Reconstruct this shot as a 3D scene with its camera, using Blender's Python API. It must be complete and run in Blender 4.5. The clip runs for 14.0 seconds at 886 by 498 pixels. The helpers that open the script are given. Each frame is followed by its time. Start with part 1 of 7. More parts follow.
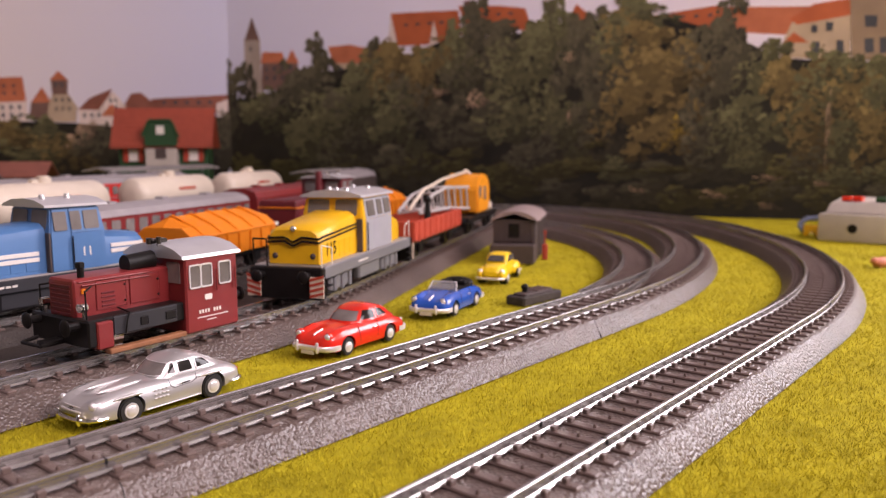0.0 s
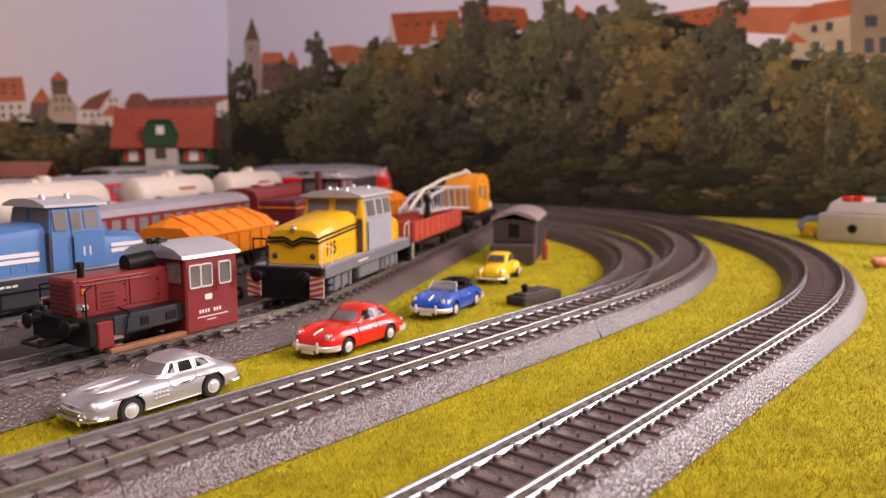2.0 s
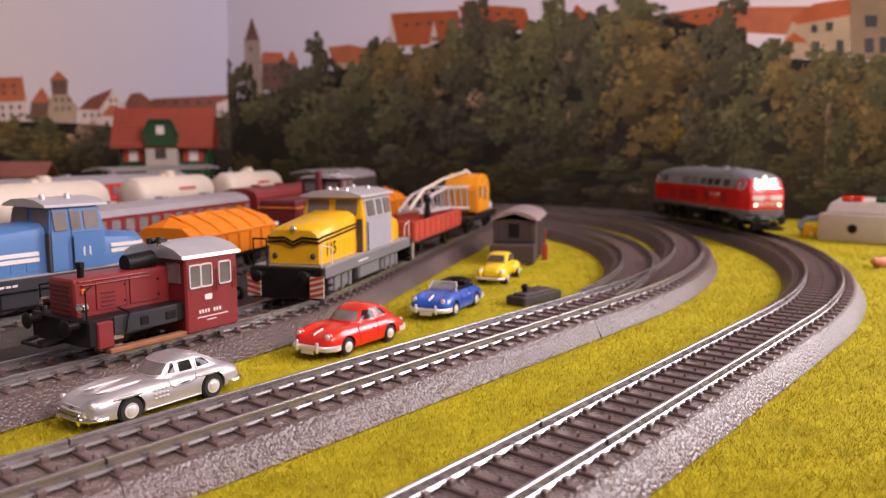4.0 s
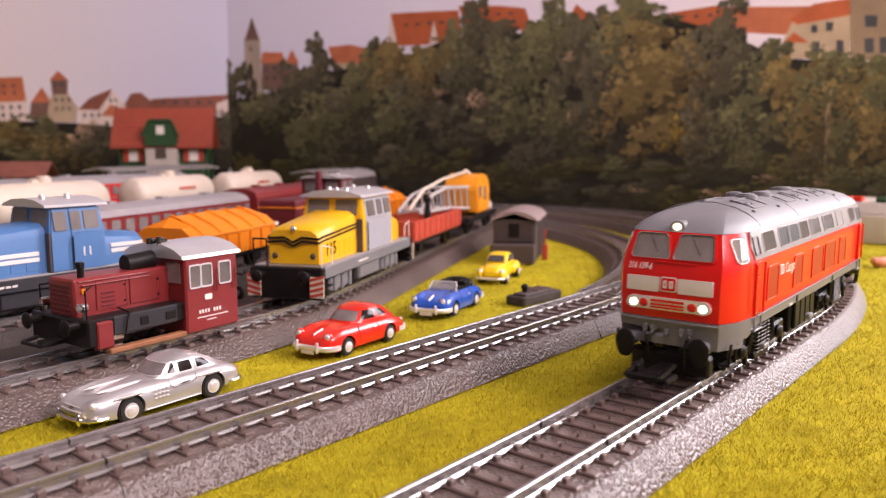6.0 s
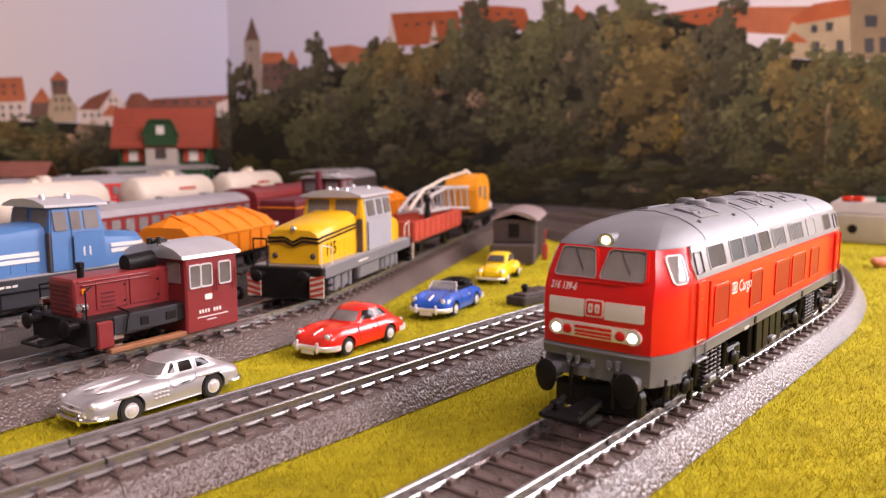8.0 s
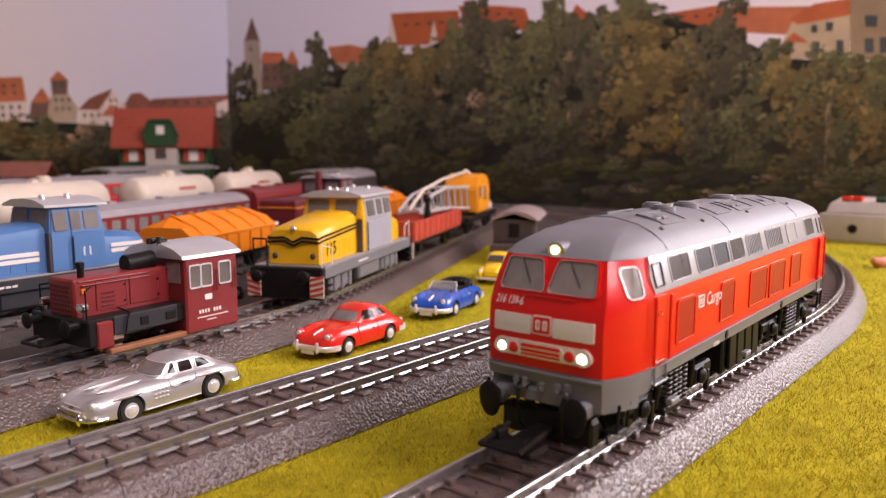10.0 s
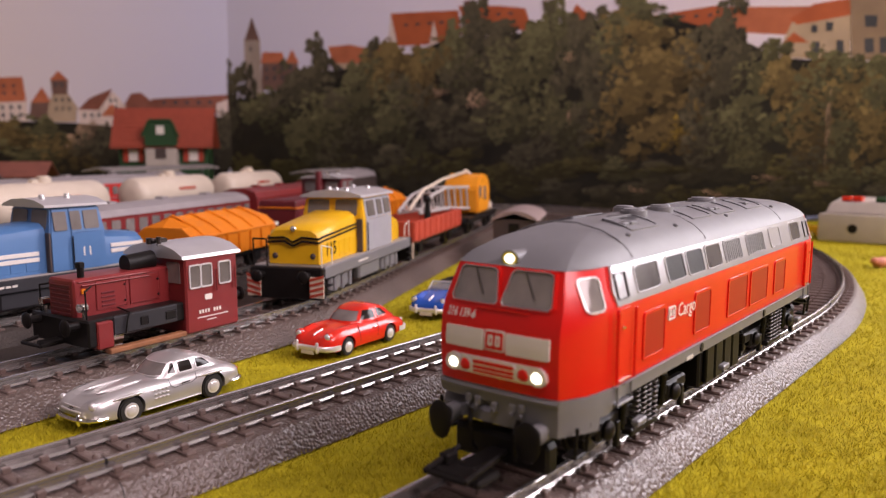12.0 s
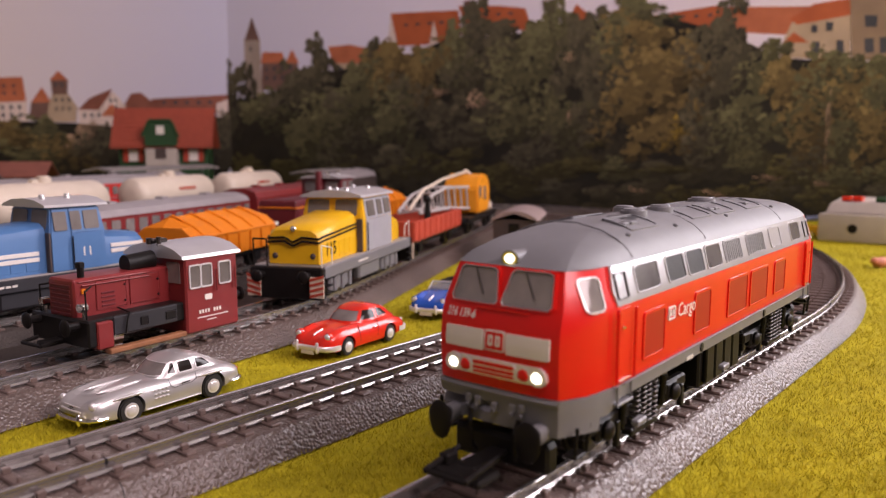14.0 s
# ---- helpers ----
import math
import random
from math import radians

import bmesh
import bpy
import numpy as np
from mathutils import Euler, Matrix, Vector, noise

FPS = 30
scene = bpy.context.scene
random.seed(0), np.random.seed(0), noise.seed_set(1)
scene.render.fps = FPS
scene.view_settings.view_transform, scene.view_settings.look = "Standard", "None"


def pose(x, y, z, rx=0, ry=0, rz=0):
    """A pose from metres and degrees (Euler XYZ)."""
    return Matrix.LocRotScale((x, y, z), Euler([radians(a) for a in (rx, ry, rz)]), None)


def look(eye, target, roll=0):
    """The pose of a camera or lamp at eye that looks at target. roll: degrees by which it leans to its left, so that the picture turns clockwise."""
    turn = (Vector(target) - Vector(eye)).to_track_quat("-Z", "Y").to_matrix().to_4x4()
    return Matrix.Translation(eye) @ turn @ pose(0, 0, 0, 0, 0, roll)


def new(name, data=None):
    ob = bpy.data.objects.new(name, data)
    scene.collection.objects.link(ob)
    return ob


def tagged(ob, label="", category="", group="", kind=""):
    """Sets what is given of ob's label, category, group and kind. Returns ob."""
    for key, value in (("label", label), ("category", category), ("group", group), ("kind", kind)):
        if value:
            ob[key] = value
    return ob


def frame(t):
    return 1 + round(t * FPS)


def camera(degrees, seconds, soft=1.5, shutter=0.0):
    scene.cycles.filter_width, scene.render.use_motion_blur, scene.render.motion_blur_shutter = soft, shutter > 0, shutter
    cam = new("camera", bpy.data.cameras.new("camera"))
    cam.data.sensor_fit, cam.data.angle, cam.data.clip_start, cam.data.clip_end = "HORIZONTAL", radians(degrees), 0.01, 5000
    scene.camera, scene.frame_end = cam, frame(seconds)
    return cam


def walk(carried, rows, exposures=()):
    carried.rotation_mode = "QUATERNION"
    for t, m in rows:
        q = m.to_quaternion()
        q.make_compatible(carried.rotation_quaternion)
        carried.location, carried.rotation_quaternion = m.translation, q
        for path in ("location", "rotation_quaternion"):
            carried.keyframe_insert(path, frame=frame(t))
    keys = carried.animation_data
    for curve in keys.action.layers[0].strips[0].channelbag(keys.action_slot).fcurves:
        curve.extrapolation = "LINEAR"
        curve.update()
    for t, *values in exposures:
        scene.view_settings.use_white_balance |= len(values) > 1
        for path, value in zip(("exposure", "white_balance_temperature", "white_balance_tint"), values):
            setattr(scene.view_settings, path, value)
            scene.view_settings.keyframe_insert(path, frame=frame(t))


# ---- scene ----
# A model railway in H0 on a table: true model sizes in metres, z = 0 is the baseboard.
cam = camera(60.47, 14.0, soft=1.2, shutter=0.5)
EYE = Vector((0.0, 0.0, 0.0709))
AIM = (0.0, 0.99187, 0.0709 - 0.12725)
walk(cam, [(0.0, look(EYE, AIM, -0.30)), (14.0, look(EYE, AIM, -0.30))],
     exposures=[(0.0, 0.06), (4.0, 0.06), (5.5, 0.22), (6.0, 0.35), (7.5, 0.39), (8.0, 0.35), (10.5, 0.01), (11.5, -0.11), (14.0, -0.15)])
# shallow focus of the small close-up lens
cam.data.dof.use_dof = True
cam.data.dof.focus_distance = 0.215
cam.data.dof.aperture_fstop = 19.0

# ---- light ----
world = bpy.data.worlds.new("room_air")
scene.world = world
world.use_nodes = True
world.node_tree.nodes["Background"].inputs[0].default_value = (0.9, 0.93, 1.0, 1)
world.node_tree.nodes["Background"].inputs[1].default_value = 0.012


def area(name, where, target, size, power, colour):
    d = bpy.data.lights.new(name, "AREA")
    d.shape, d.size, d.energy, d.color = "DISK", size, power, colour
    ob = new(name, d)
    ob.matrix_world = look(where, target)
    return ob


area("ceiling_light", (1.34, -0.52, 1.05), (0.05, 0.22, 0.0), 0.76, 29.0, (1.0, 0.78, 0.83))
# added fill from behind the camera, lifts engine noses and backdrop; no room fixture
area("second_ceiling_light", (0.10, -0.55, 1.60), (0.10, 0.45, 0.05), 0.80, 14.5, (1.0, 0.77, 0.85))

# daylight from the window in the wall beyond the end of the backdrop
WALL_P, WALL_D = Vector((0.0, 0.94, 0)), Vector((0.917, -0.399, 0)).normalized()
WALL_N = Vector((WALL_D.y, -WALL_D.x, 0))
pane_at = WALL_P + WALL_D * 1.02 + Vector((0, 0, 0.52)) + WALL_N * 0.004
sky_light = area("window_daylight", pane_at, pane_at + WALL_N, 0.66, 18.0, (1.0, 0.92, 1.0))
sky_light.data.shape, sky_light.data.size_y = "RECTANGLE", 0.76


# ---- materials ----
def mk(name, col, rough=0.5, metal=0.0, var=0.12, scale=300.0, bump=0.0, bscale=900.0, spec=0.5, coat=0.0, emit=0.0, island=False):
    m = bpy.data.materials.new(name)
    m.use_nodes = True
    nt = m.node_tree
    b = nt.nodes["Principled BSDF"]
    b.inputs["Roughness"].default_value = rough
    b.inputs["Metallic"].default_value = metal
    b.inputs["Specular IOR Level"].default_value = spec
    b.inputs["Coat Weight"].default_value = coat
    b.inputs["Coat Roughness"].default_value = 0.12
    tc = nt.nodes.new("ShaderNodeTexCoord")
    n1 = nt.nodes.new("ShaderNodeTexNoise")
    n1.inputs["Scale"].default_value = scale
    n1.inputs["Detail"].default_value = 5.0
    nt.links.new(tc.outputs["Object"], n1.inputs["Vector"])
    n2 = nt.nodes.new("ShaderNodeTexNoise")
    n2.inputs["Scale"].default_value = scale * 0.13
    nt.links.new(tc.outputs["Object"], n2.inputs["Vector"])
    add = nt.nodes.new("ShaderNodeMath")
    add.operation = "ADD"
    nt.links.new(n1.outputs["Fac"], add.inputs[0])
    nt.links.new(n2.outputs["Fac"], add.inputs[1])
    src = add.outputs[0]
    if island:
        geo = nt.nodes.new("ShaderNodeNewGeometry")
        a2 = nt.nodes.new("ShaderNodeMath")
        a2.operation = "ADD"
        nt.links.new(src, a2.inputs[0])
        nt.links.new(geo.outputs["Random Per Island"], a2.inputs[1])
        half = nt.nodes.new("ShaderNodeMath")
        half.operation = "MULTIPLY"
        half.inputs[1].default_value = 0.66
        nt.links.new(a2.outputs[0], half.inputs[0])
        src = half.outputs[0]
    mr = nt.nodes.new("ShaderNodeMapRange")
    mr.inputs["From Min"].default_value = 0.6
    mr.inputs["From Max"].default_value = 1.4
    nt.links.new(src, mr.inputs["Value"])
    mix = nt.nodes.new("ShaderNodeMix")
    mix.data_type = "RGBA"
    lo = [max(0.0, c * (1 - var)) for c in col]
    hi = [min(1.0, c * (1 + var)) for c in col]
    mix.inputs[6].default_value = (*lo, 1)
    mix.inputs[7].default_value = (*hi, 1)
    nt.links.new(mr.outputs["Result"], mix.inputs[0])
    nt.links.new(mix.outputs[2], b.inputs["Base Color"])
    if bump > 0:
        bn = nt.nodes.new("ShaderNodeTexNoise")
        bn.inputs["Scale"].default_value = bscale
        bn.inputs["Detail"].default_value = 4.0
        nt.links.new(tc.outputs["Object"], bn.inputs["Vector"])
        bp = nt.nodes.new("ShaderNodeBump")
        bp.inputs["Strength"].default_value = 0.6
        bp.inputs["Distance"].default_value = bump
        nt.links.new(bn.outputs["Fac"], bp.inputs["Height"])
        nt.links.new(bp.outputs["Normal"], b.inputs["Normal"])
    if emit > 0:
        b.inputs["Emission Color"].default_value = (1.0, 0.9, 0.68, 1)
        b.inputs["Emission Strength"].default_value = emit
    return m


def glassy(name, col, rough=0.08, alpha=0.55):
    m = mk(name, col, rough, 0.0, 0.15, 120, spec=0.6)
    m.node_tree.nodes["Principled BSDF"].inputs["Alpha"].default_value = alpha
    return m


def pebbled(name, col, scale, depth, rough, spec=0.5):
    """Moulded plastic stones: rounded cells in relief."""
    m = mk(name, col, rough, 0.0, 0.28, 160, spec=spec)
    nt = m.node_tree
    tc = nt.nodes["Texture Coordinate"]
    v = nt.nodes.new("ShaderNodeTexVoronoi")
    v.feature = "SMOOTH_F1"
    v.inputs["Smoothness"].default_value = 0.7
    v.inputs["Scale"].default_value = scale
    nt.links.new(tc.outputs["Object"], v.inputs["Vector"])
    inv = nt.nodes.new("ShaderNodeMath")
    inv.operation = "SUBTRACT"
    inv.inputs[0].default_value = 1.0
    nt.links.new(v.outputs["Distance"], inv.inputs[1])
    bp = nt.nodes.new("ShaderNodeBump")
    bp.inputs["Strength"].default_value = 1.0
    bp.inputs["Distance"].default_value = depth
    nt.links.new(inv.outputs[0], bp.inputs["Height"])
    nt.links.new(bp.outputs["Normal"], nt.nodes["Principled BSDF"].inputs["Normal"])
    return m


M = {
    "greyroof": mk("faded_roof_grey", (0.30, 0.28, 0.28), 0.5, 0, 0.12, 150),
    "aluminium": mk("pale_roof_aluminium", (0.60, 0.60, 0.60), 0.32, 0.5, 0.08, 150),
    "ballast": pebbled("ballast_plastic", (0.099, 0.073, 0.061), 1200, 0.00042, 0.33, 0.66),
    # brown yard stone, with the shade under parked engines put into its colour
    "dark_shade_ballast": pebbled("shade_toned_ballast", (0.052, 0.042, 0.036), 1250, 0.00045, 0.62, 0.3),
    "sleeper": mk("sleeper_plastic", (0.120, 0.084, 0.070), 0.42, 0, 0.25, 500, 0.0001, 2500),
    "rail": mk("nickel_rail", (0.50, 0.48, 0.46), 0.27, 0.90, 0.16, 300, 0.00003, 1500),
    "soil": mk("grass_mat_base", (0.41, 0.36, 0.018), 0.9, 0, 0.35, 350, 0.0009, 700, spec=0.1),
    "grass": mk("static_grass", (0.455, 0.395, 0.020), 0.7, 0, 0.45, 60, spec=0.15, island=True),
    "wall": mk("plaster_wall", (0.30, 0.28, 0.27), 0.85, 0, 0.05, 8),
    "red": mk("traffic_red_paint", (0.66, 0.010, 0.007), 0.30, 0, 0.05, 150, spec=0.35, coat=0.2),
    # body red darkened to carry the shade inside the side panels
    "recess_red": mk("recess_shade_red", (0.37, 0.010, 0.010), 0.34, 0, 0.05, 150, spec=0.35),
    "grey": mk("roof_grey_paint", (0.165, 0.168, 0.174), 0.48, 0, 0.08, 200),
    "dgrey": mk("frame_grey_paint", (0.175, 0.177, 0.185), 0.34, 0, 0.1, 200),
    "silver": mk("silver_paint", (0.56, 0.56, 0.57), 0.20, 0.55, 0.06, 300),
    "bright": mk("bright_metal", (0.80, 0.79, 0.78), 0.30, 0.45, 0.05, 200),
    "slate": mk("slate_grey_paint", (0.022, 0.022, 0.026), 0.45, 0, 0.12, 200),
    "carglass": mk("car_window", (0.085, 0.08, 0.078), 0.15, 0, 0.3, 200, spec=0.7),
    "chrome": mk("chrome_trim", (0.82, 0.81, 0.78), 0.12, 1.0, 0.05, 200),
    "black": mk("black_plastic", (0.010, 0.009, 0.0085), 0.42, 0, 0.3, 300, 0.00005, 1800, spec=0.20),
    "iron": mk("dark_metal", (0.06, 0.055, 0.05), 0.35, 0.7, 0.25, 400),
    "white": mk("white_print", (0.72, 0.69, 0.63), 0.45, 0, 0.05, 200),
    "glass": mk("tinted_window", (0.21, 0.19, 0.175), 0.12, 0, 0.4, 160, spec=0.8),
    "lamp": mk("lit_headlamp", (1.0, 0.95, 0.8), 0.3, 0, 0.0, 100, emit=4.5),
    "lampglow": mk("lit_top_lamp", (1.0, 0.85, 0.6), 0.3, 0, 0.0, 100, emit=3.0),
    "maroon": mk("maroon_paint", (0.20, 0.022, 0.022), 0.38, 0, 0.12, 180, coat=0.15),
    "maroon_dark": mk("dark_maroon_paint", (0.115, 0.012, 0.016), 0.42, 0, 0.12, 180),
    "blue": mk("sky_blue_paint", (0.070, 0.175, 0.37), 0.42, 0, 0.08, 180),
    "yellow": mk("rail_yellow_paint", (0.76, 0.44, 0.009), 0.35, 0, 0.07, 180, coat=0.1),
    "orange": mk("orange_paint", (0.68, 0.20, 0.008), 0.48, 0, 0.09, 180, spec=0.3),
    "cream": mk("cream_paint", (0.64, 0.565, 0.45), 0.38, 0, 0.06, 150),
    "wood": mk("plank_wood", (0.24, 0.10, 0.04), 0.6, 0, 0.35, 400),
    "redcar": mk("toy_red", (0.68, 0.025, 0.012), 0.22, 0, 0.04, 200, coat=0.5),
    "bluecar": mk("toy_blue", (0.018, 0.085, 0.42), 0.22, 0, 0.05, 200, coat=0.5),
    "yellowcar": mk("toy_yellow", (0.86, 0.60, 0.012), 0.25, 0, 0.04, 200, coat=0.5),
    "silvercar": mk("toy_silver", (0.60, 0.59, 0.58), 0.30, 0.60, 0.05, 250, coat=0.4),
    "tyre": mk("tyre_rubber", (0.018, 0.017, 0.016), 0.6, 0, 0.2, 300),
    "brown": mk("weathered_brown", (0.062, 0.045, 0.040), 0.62, 0, 0.2, 200),
    "brownroof": mk("pale_roof_brown", (0.26, 0.20, 0.185), 0.6, 0, 0.15, 200),
    "roofred": mk("roof_tile_red", (0.30, 0.055, 0.026), 0.7, 0, 0.2, 150, 0.0003, 400),
    "green": mk("dark_green_boards", (0.012, 0.055, 0.014), 0.6, 0, 0.2, 200),
    "stripe": mk("warning_stripe_red", (0.40, 0.055, 0.028), 0.5, 0, 0.1, 200),
    "stone": mk("pale_plastic_wall", (0.47, 0.43, 0.37), 0.6, 0, 0.1, 120),
    "platform": mk("platform_grey", (0.30, 0.28, 0.26), 0.7, 0, 0.15, 150),
}


# ---- mesh helpers ----
def part(name, bm, material, parent=None, label="", smooth=True, at=None):
    """One bmesh as one mesh object under a thing or under a part."""
    me = bpy.data.meshes.new(name)
    bmesh.ops.recalc_face_normals(bm, faces=bm.faces[:])
    bm.to_mesh(me)
    bm.free()
    me.materials.append(M[material] if isinstance(material, str) else material)
    if smooth:
        for poly in me.polygons:
            poly.use_smooth = True
        me.set_sharp_from_angle(angle=radians(35))
    ob = new(name, me)
    if parent is not None:
        ob.parent = parent
    if at is not None:
        ob.matrix_basis = at
    if label:
        ob["label"] = label
    return ob


def thing(name, label, category, group="", kind="", at=None):
    e = new(name)
    e.empty_display_size = 0.01
    if at is not None:
        e.matrix_basis = at
    return tagged(e, label, category, group, kind)


def box(bm, x0, x1, y0, y1, z0, z1, bev=0.0003, seg=1, m=None):
    r = bmesh.ops.create_cube(bm, size=1.0)
    vs = r["verts"]
    for v in vs:
        v.co = Vector(((x0 + x1) / 2 + v.co.x * (x1 - x0), (y0 + y1) / 2 + v.co.y * (y1 - y0), (z0 + z1) / 2 + v.co.z * (z1 - z0)))
    if m is not None:
        bmesh.ops.transform(bm, matrix=m, verts=vs)
    if bev > 0:
        es = {e for v in vs for e in v.link_edges}
        bmesh.ops.bevel(bm, geom=list(es), offset=bev, segments=seg, affect="EDGES", profile=0.6)
    return bm


def rod(bm, a, b, r, r2=None, n=10):
    a, b = Vector(a), Vector(b)
    d = b - a
    m = Matrix.Translation((a + b) / 2) @ d.to_track_quat("Z", "Y").to_matrix().to_4x4()
    bmesh.ops.create_cone(bm, cap_ends=True, segments=n, radius1=r, radius2=r if r2 is None else r2, depth=d.length, matrix=m)
    return bm


def tube(bm, pts, r, n=6):
    for a, b in zip(pts[:-1], pts[1:]):
        rod(bm, a, b, r, n=n)
    return bm


def ball(bm, c, r, sx=1, sy=1, sz=1, n=12):
    bmesh.ops.create_uvsphere(bm, u_segments=n, v_segments=max(6, n // 2), radius=r, matrix=Matrix.Translation(c) @ Matrix.Diagonal((sx, sy, sz, 1)))
    return bm


def skin(bm, rings, close=True, cap=True):
    """Joins rings of points into one surface."""
    vr = [[bm.verts.new(p) for p in ring] for ring in rings]
    n = len(vr[0])
    for a, b in zip(vr[:-1], vr[1:]):
        for i in range(n if close else n - 1):
            j = (i + 1) % n
            try:
                bm.faces.new((a[i], a[j], b[j], b[i]))
            except ValueError:
                pass
    if cap:
        bm.faces.new(vr[0])
        bm.faces.new(vr[-1][::-1])
    return bm


def extrude_xz(bm, outline, y0, y1, bev=0.0):
    """A side outline (x, z) given thickness from y0 to y1."""
    skin(bm, [[(x, y0, z) for x, z in outline], [(x, y1, z) for x, z in outline]])
    return bm


def rounded(u0, u1, v0, v1, r, n=4):
    pts = []
    for cu, cv, a0 in ((u1 - r, v1 - r, 0), (u0 + r, v1 - r, 90), (u0 + r, v0 + r, 180), (u1 - r, v0 + r, 270)):
        for k in range(n + 1):
            a = radians(a0 + 90 * k / n)
            pts.append((cu + r * math.cos(a), cv + r * math.sin(a)))
    return pts


def fine(outline):
    """The same outline with a point added in the middle of each long side."""
    out = []
    for a, b in zip(outline, outline[1:] + outline[:1]):
        out.append(a)
        for k in (0.25, 0.5, 0.75):
            out.append((a[0] + (b[0] - a[0]) * k, a[1] + (b[1] - a[1]) * k))
    return out


def patch(bm, outline, where, t=0.00025, hole=None):
    """A plate of outline (u, v) laid on the surface where(u, v, lift)."""
    if hole is None or len(hole) == len(outline):
        outline = fine(outline)
        hole = None if hole is None else fine(hole)
    if hole is None:
        # inner rings keep the plate on the curve of the surface
        cu, cv = sum(p[0] for p in outline) / len(outline), sum(p[1] for p in outline) / len(outline)
        rings = [[where(u, v, -0.0004) for u, v in outline]]
        for k in (1.0, 0.75, 0.45, 0.12):
            rings.append([where(cu + (u - cu) * k, cv + (v - cv) * k, t) for u, v in outline])
        skin(bm, rings)
    else:
        rings = [[where(u, v, -0.0004) for u, v in outline], [where(u, v, t) for u, v in outline],
                 [where(u, v, t) for u, v in hole], [where(u, v, -0.0004) for u, v in hole]]
        skin(bm, rings, cap=False)
    return bm


def words(text, size, material, parent, where, name="lettering", depth=0.00006, bold=0.0, align="CENTER"):
    """Raised lettering: a text curve turned into a mesh, then bent onto the surface where(u, v, lift)."""
    c = bpy.data.curves.new("lettering", "FONT")
    c.body, c.size, c.align_x, c.align_y, c.offset = text, size, align, "CENTER", bold
    c.resolution_u = 2
    ob = bpy.data.objects.new("lettering", c)
    scene.collection.objects.link(ob)
    dg = bpy.context.evaluated_depsgraph_get()
    me = bpy.data.meshes.new_from_object(ob.evaluated_get(dg))
    bpy.data.objects.remove(ob)
    for v in me.vertices:
        v.co = where(v.co.x, v.co.y, 0.00032 + depth)
    me.materials.clear()
    me.materials.append(M[material])
    o = new(name, me)
    o.parent = parent
    return o


# ---- lines of track ----
class Line:
    """A centre line of straights and arcs. Heading in degrees from +y towards +x; bends are positive to the left."""

    def __init__(self, x, y, heading, runs, step=0.002):
        pts, s = [], 0.0
        h = radians(heading)
        px, py = x, y
        for length, radius in runs:
            n = max(1, int(round(length / step)))
            d = length / n
            for _ in range(n):
                pts.append((s, px, py, h))
                k = 0.0 if radius == 0 else -d / radius
                px += d * math.sin(h + k / 2)
                py += d * math.cos(h + k / 2)
                h += k
                s += d
        pts.append((s, px, py, h))
        self.t = np.array(pts)
        self.length = s

    def at(self, s, off=0.0):
        """Place, heading; off is positive to the right of the line."""
        x, y, h = (np.interp(s, self.t[:, 0], self.t[:, k]) for k in (1, 2, 3))
        return x + off * math.cos(h), y - off * math.sin(h), h

    def near(self, x, y):
        i = np.argmin((self.t[:, 1] - x) ** 2 + (self.t[:, 2] - y) ** 2)
        return self.t[i, 0]

    def dist(self, xs, ys):
        """Least distance of many points from the line."""
        out = np.full(len(xs), 9.0)
        for row in self.t[::3]:
            out = np.minimum(out, (xs - row[1]) ** 2 + (ys - row[2]) ** 2)
        return np.sqrt(out)


RAIL = 0.0103
SLEEPER_STEP = 0.0074
# main line past the camera: straight, then two bends, then along the wall
back = 0.35
A = Line(0.1297 - back * 0.6444, 0.2813 - back * 0.7647, 40.12, [(back, 0), (0.308, 0.44), (0.04, 0), (0.50, 0.30), (0.95, 0)])
bb = 0.40
B = Line(0.0700 - bb * 0.6444, 0.3225 - bb * 0.7647, 40.12, [(bb, 0), (0.315, 0.45), (0.40, 0.28), (0.4, 0)])
B2 = Line(0.0365, 0.2827, 40.12, [(0.252, 0.36), (0.35, 0.30), (0.3, 0)])
C = Line(-0.1957, 0.0999, 33.0, [(0.20, 0), (0.0916, 0.30), (0.36, 0), (0.35, 0.40)])


def sweep(bm, line, profile, s0, s1, step=0.006):
    """Sweeps a cross-section (offset, height) along a line."""
    n = max(2, int((s1 - s0) / step))
    rings = []
    for i in range(n + 1):
        s = s0 + (s1 - s0) * i / n
        rings.append([(*line.at(s, o)[:2], z) for o, z in profile])
    return skin(bm, rings)


def sleeper_mesh():
    bm = bmesh.new()
    box(bm, -0.0132, 0.0132, -0.0013, 0.0013, 0.0060, 0.0075, 0.0003)
    for sx in (-1, 1):
        for o in (-0.0018, 0.0018):
            box(bm, sx * 0.00825 + o - 0.0007, sx * 0.00825 + o + 0.0007, -0.0009, 0.0009, 0.0074, 0.0087, 0.0002)
    # the stud contact in the middle
    bmesh.ops.create_cone(bm, cap_ends=True, segments=6, radius1=0.0005, radius2=0.0003, depth=0.0010, matrix=Matrix.Translation((0, 0, 0.0079)))
    me = bpy.data.meshes.new("sleeper")
    bm.to_mesh(me)
    bm.free()
    me.materials.append(M["sleeper"])
    return me


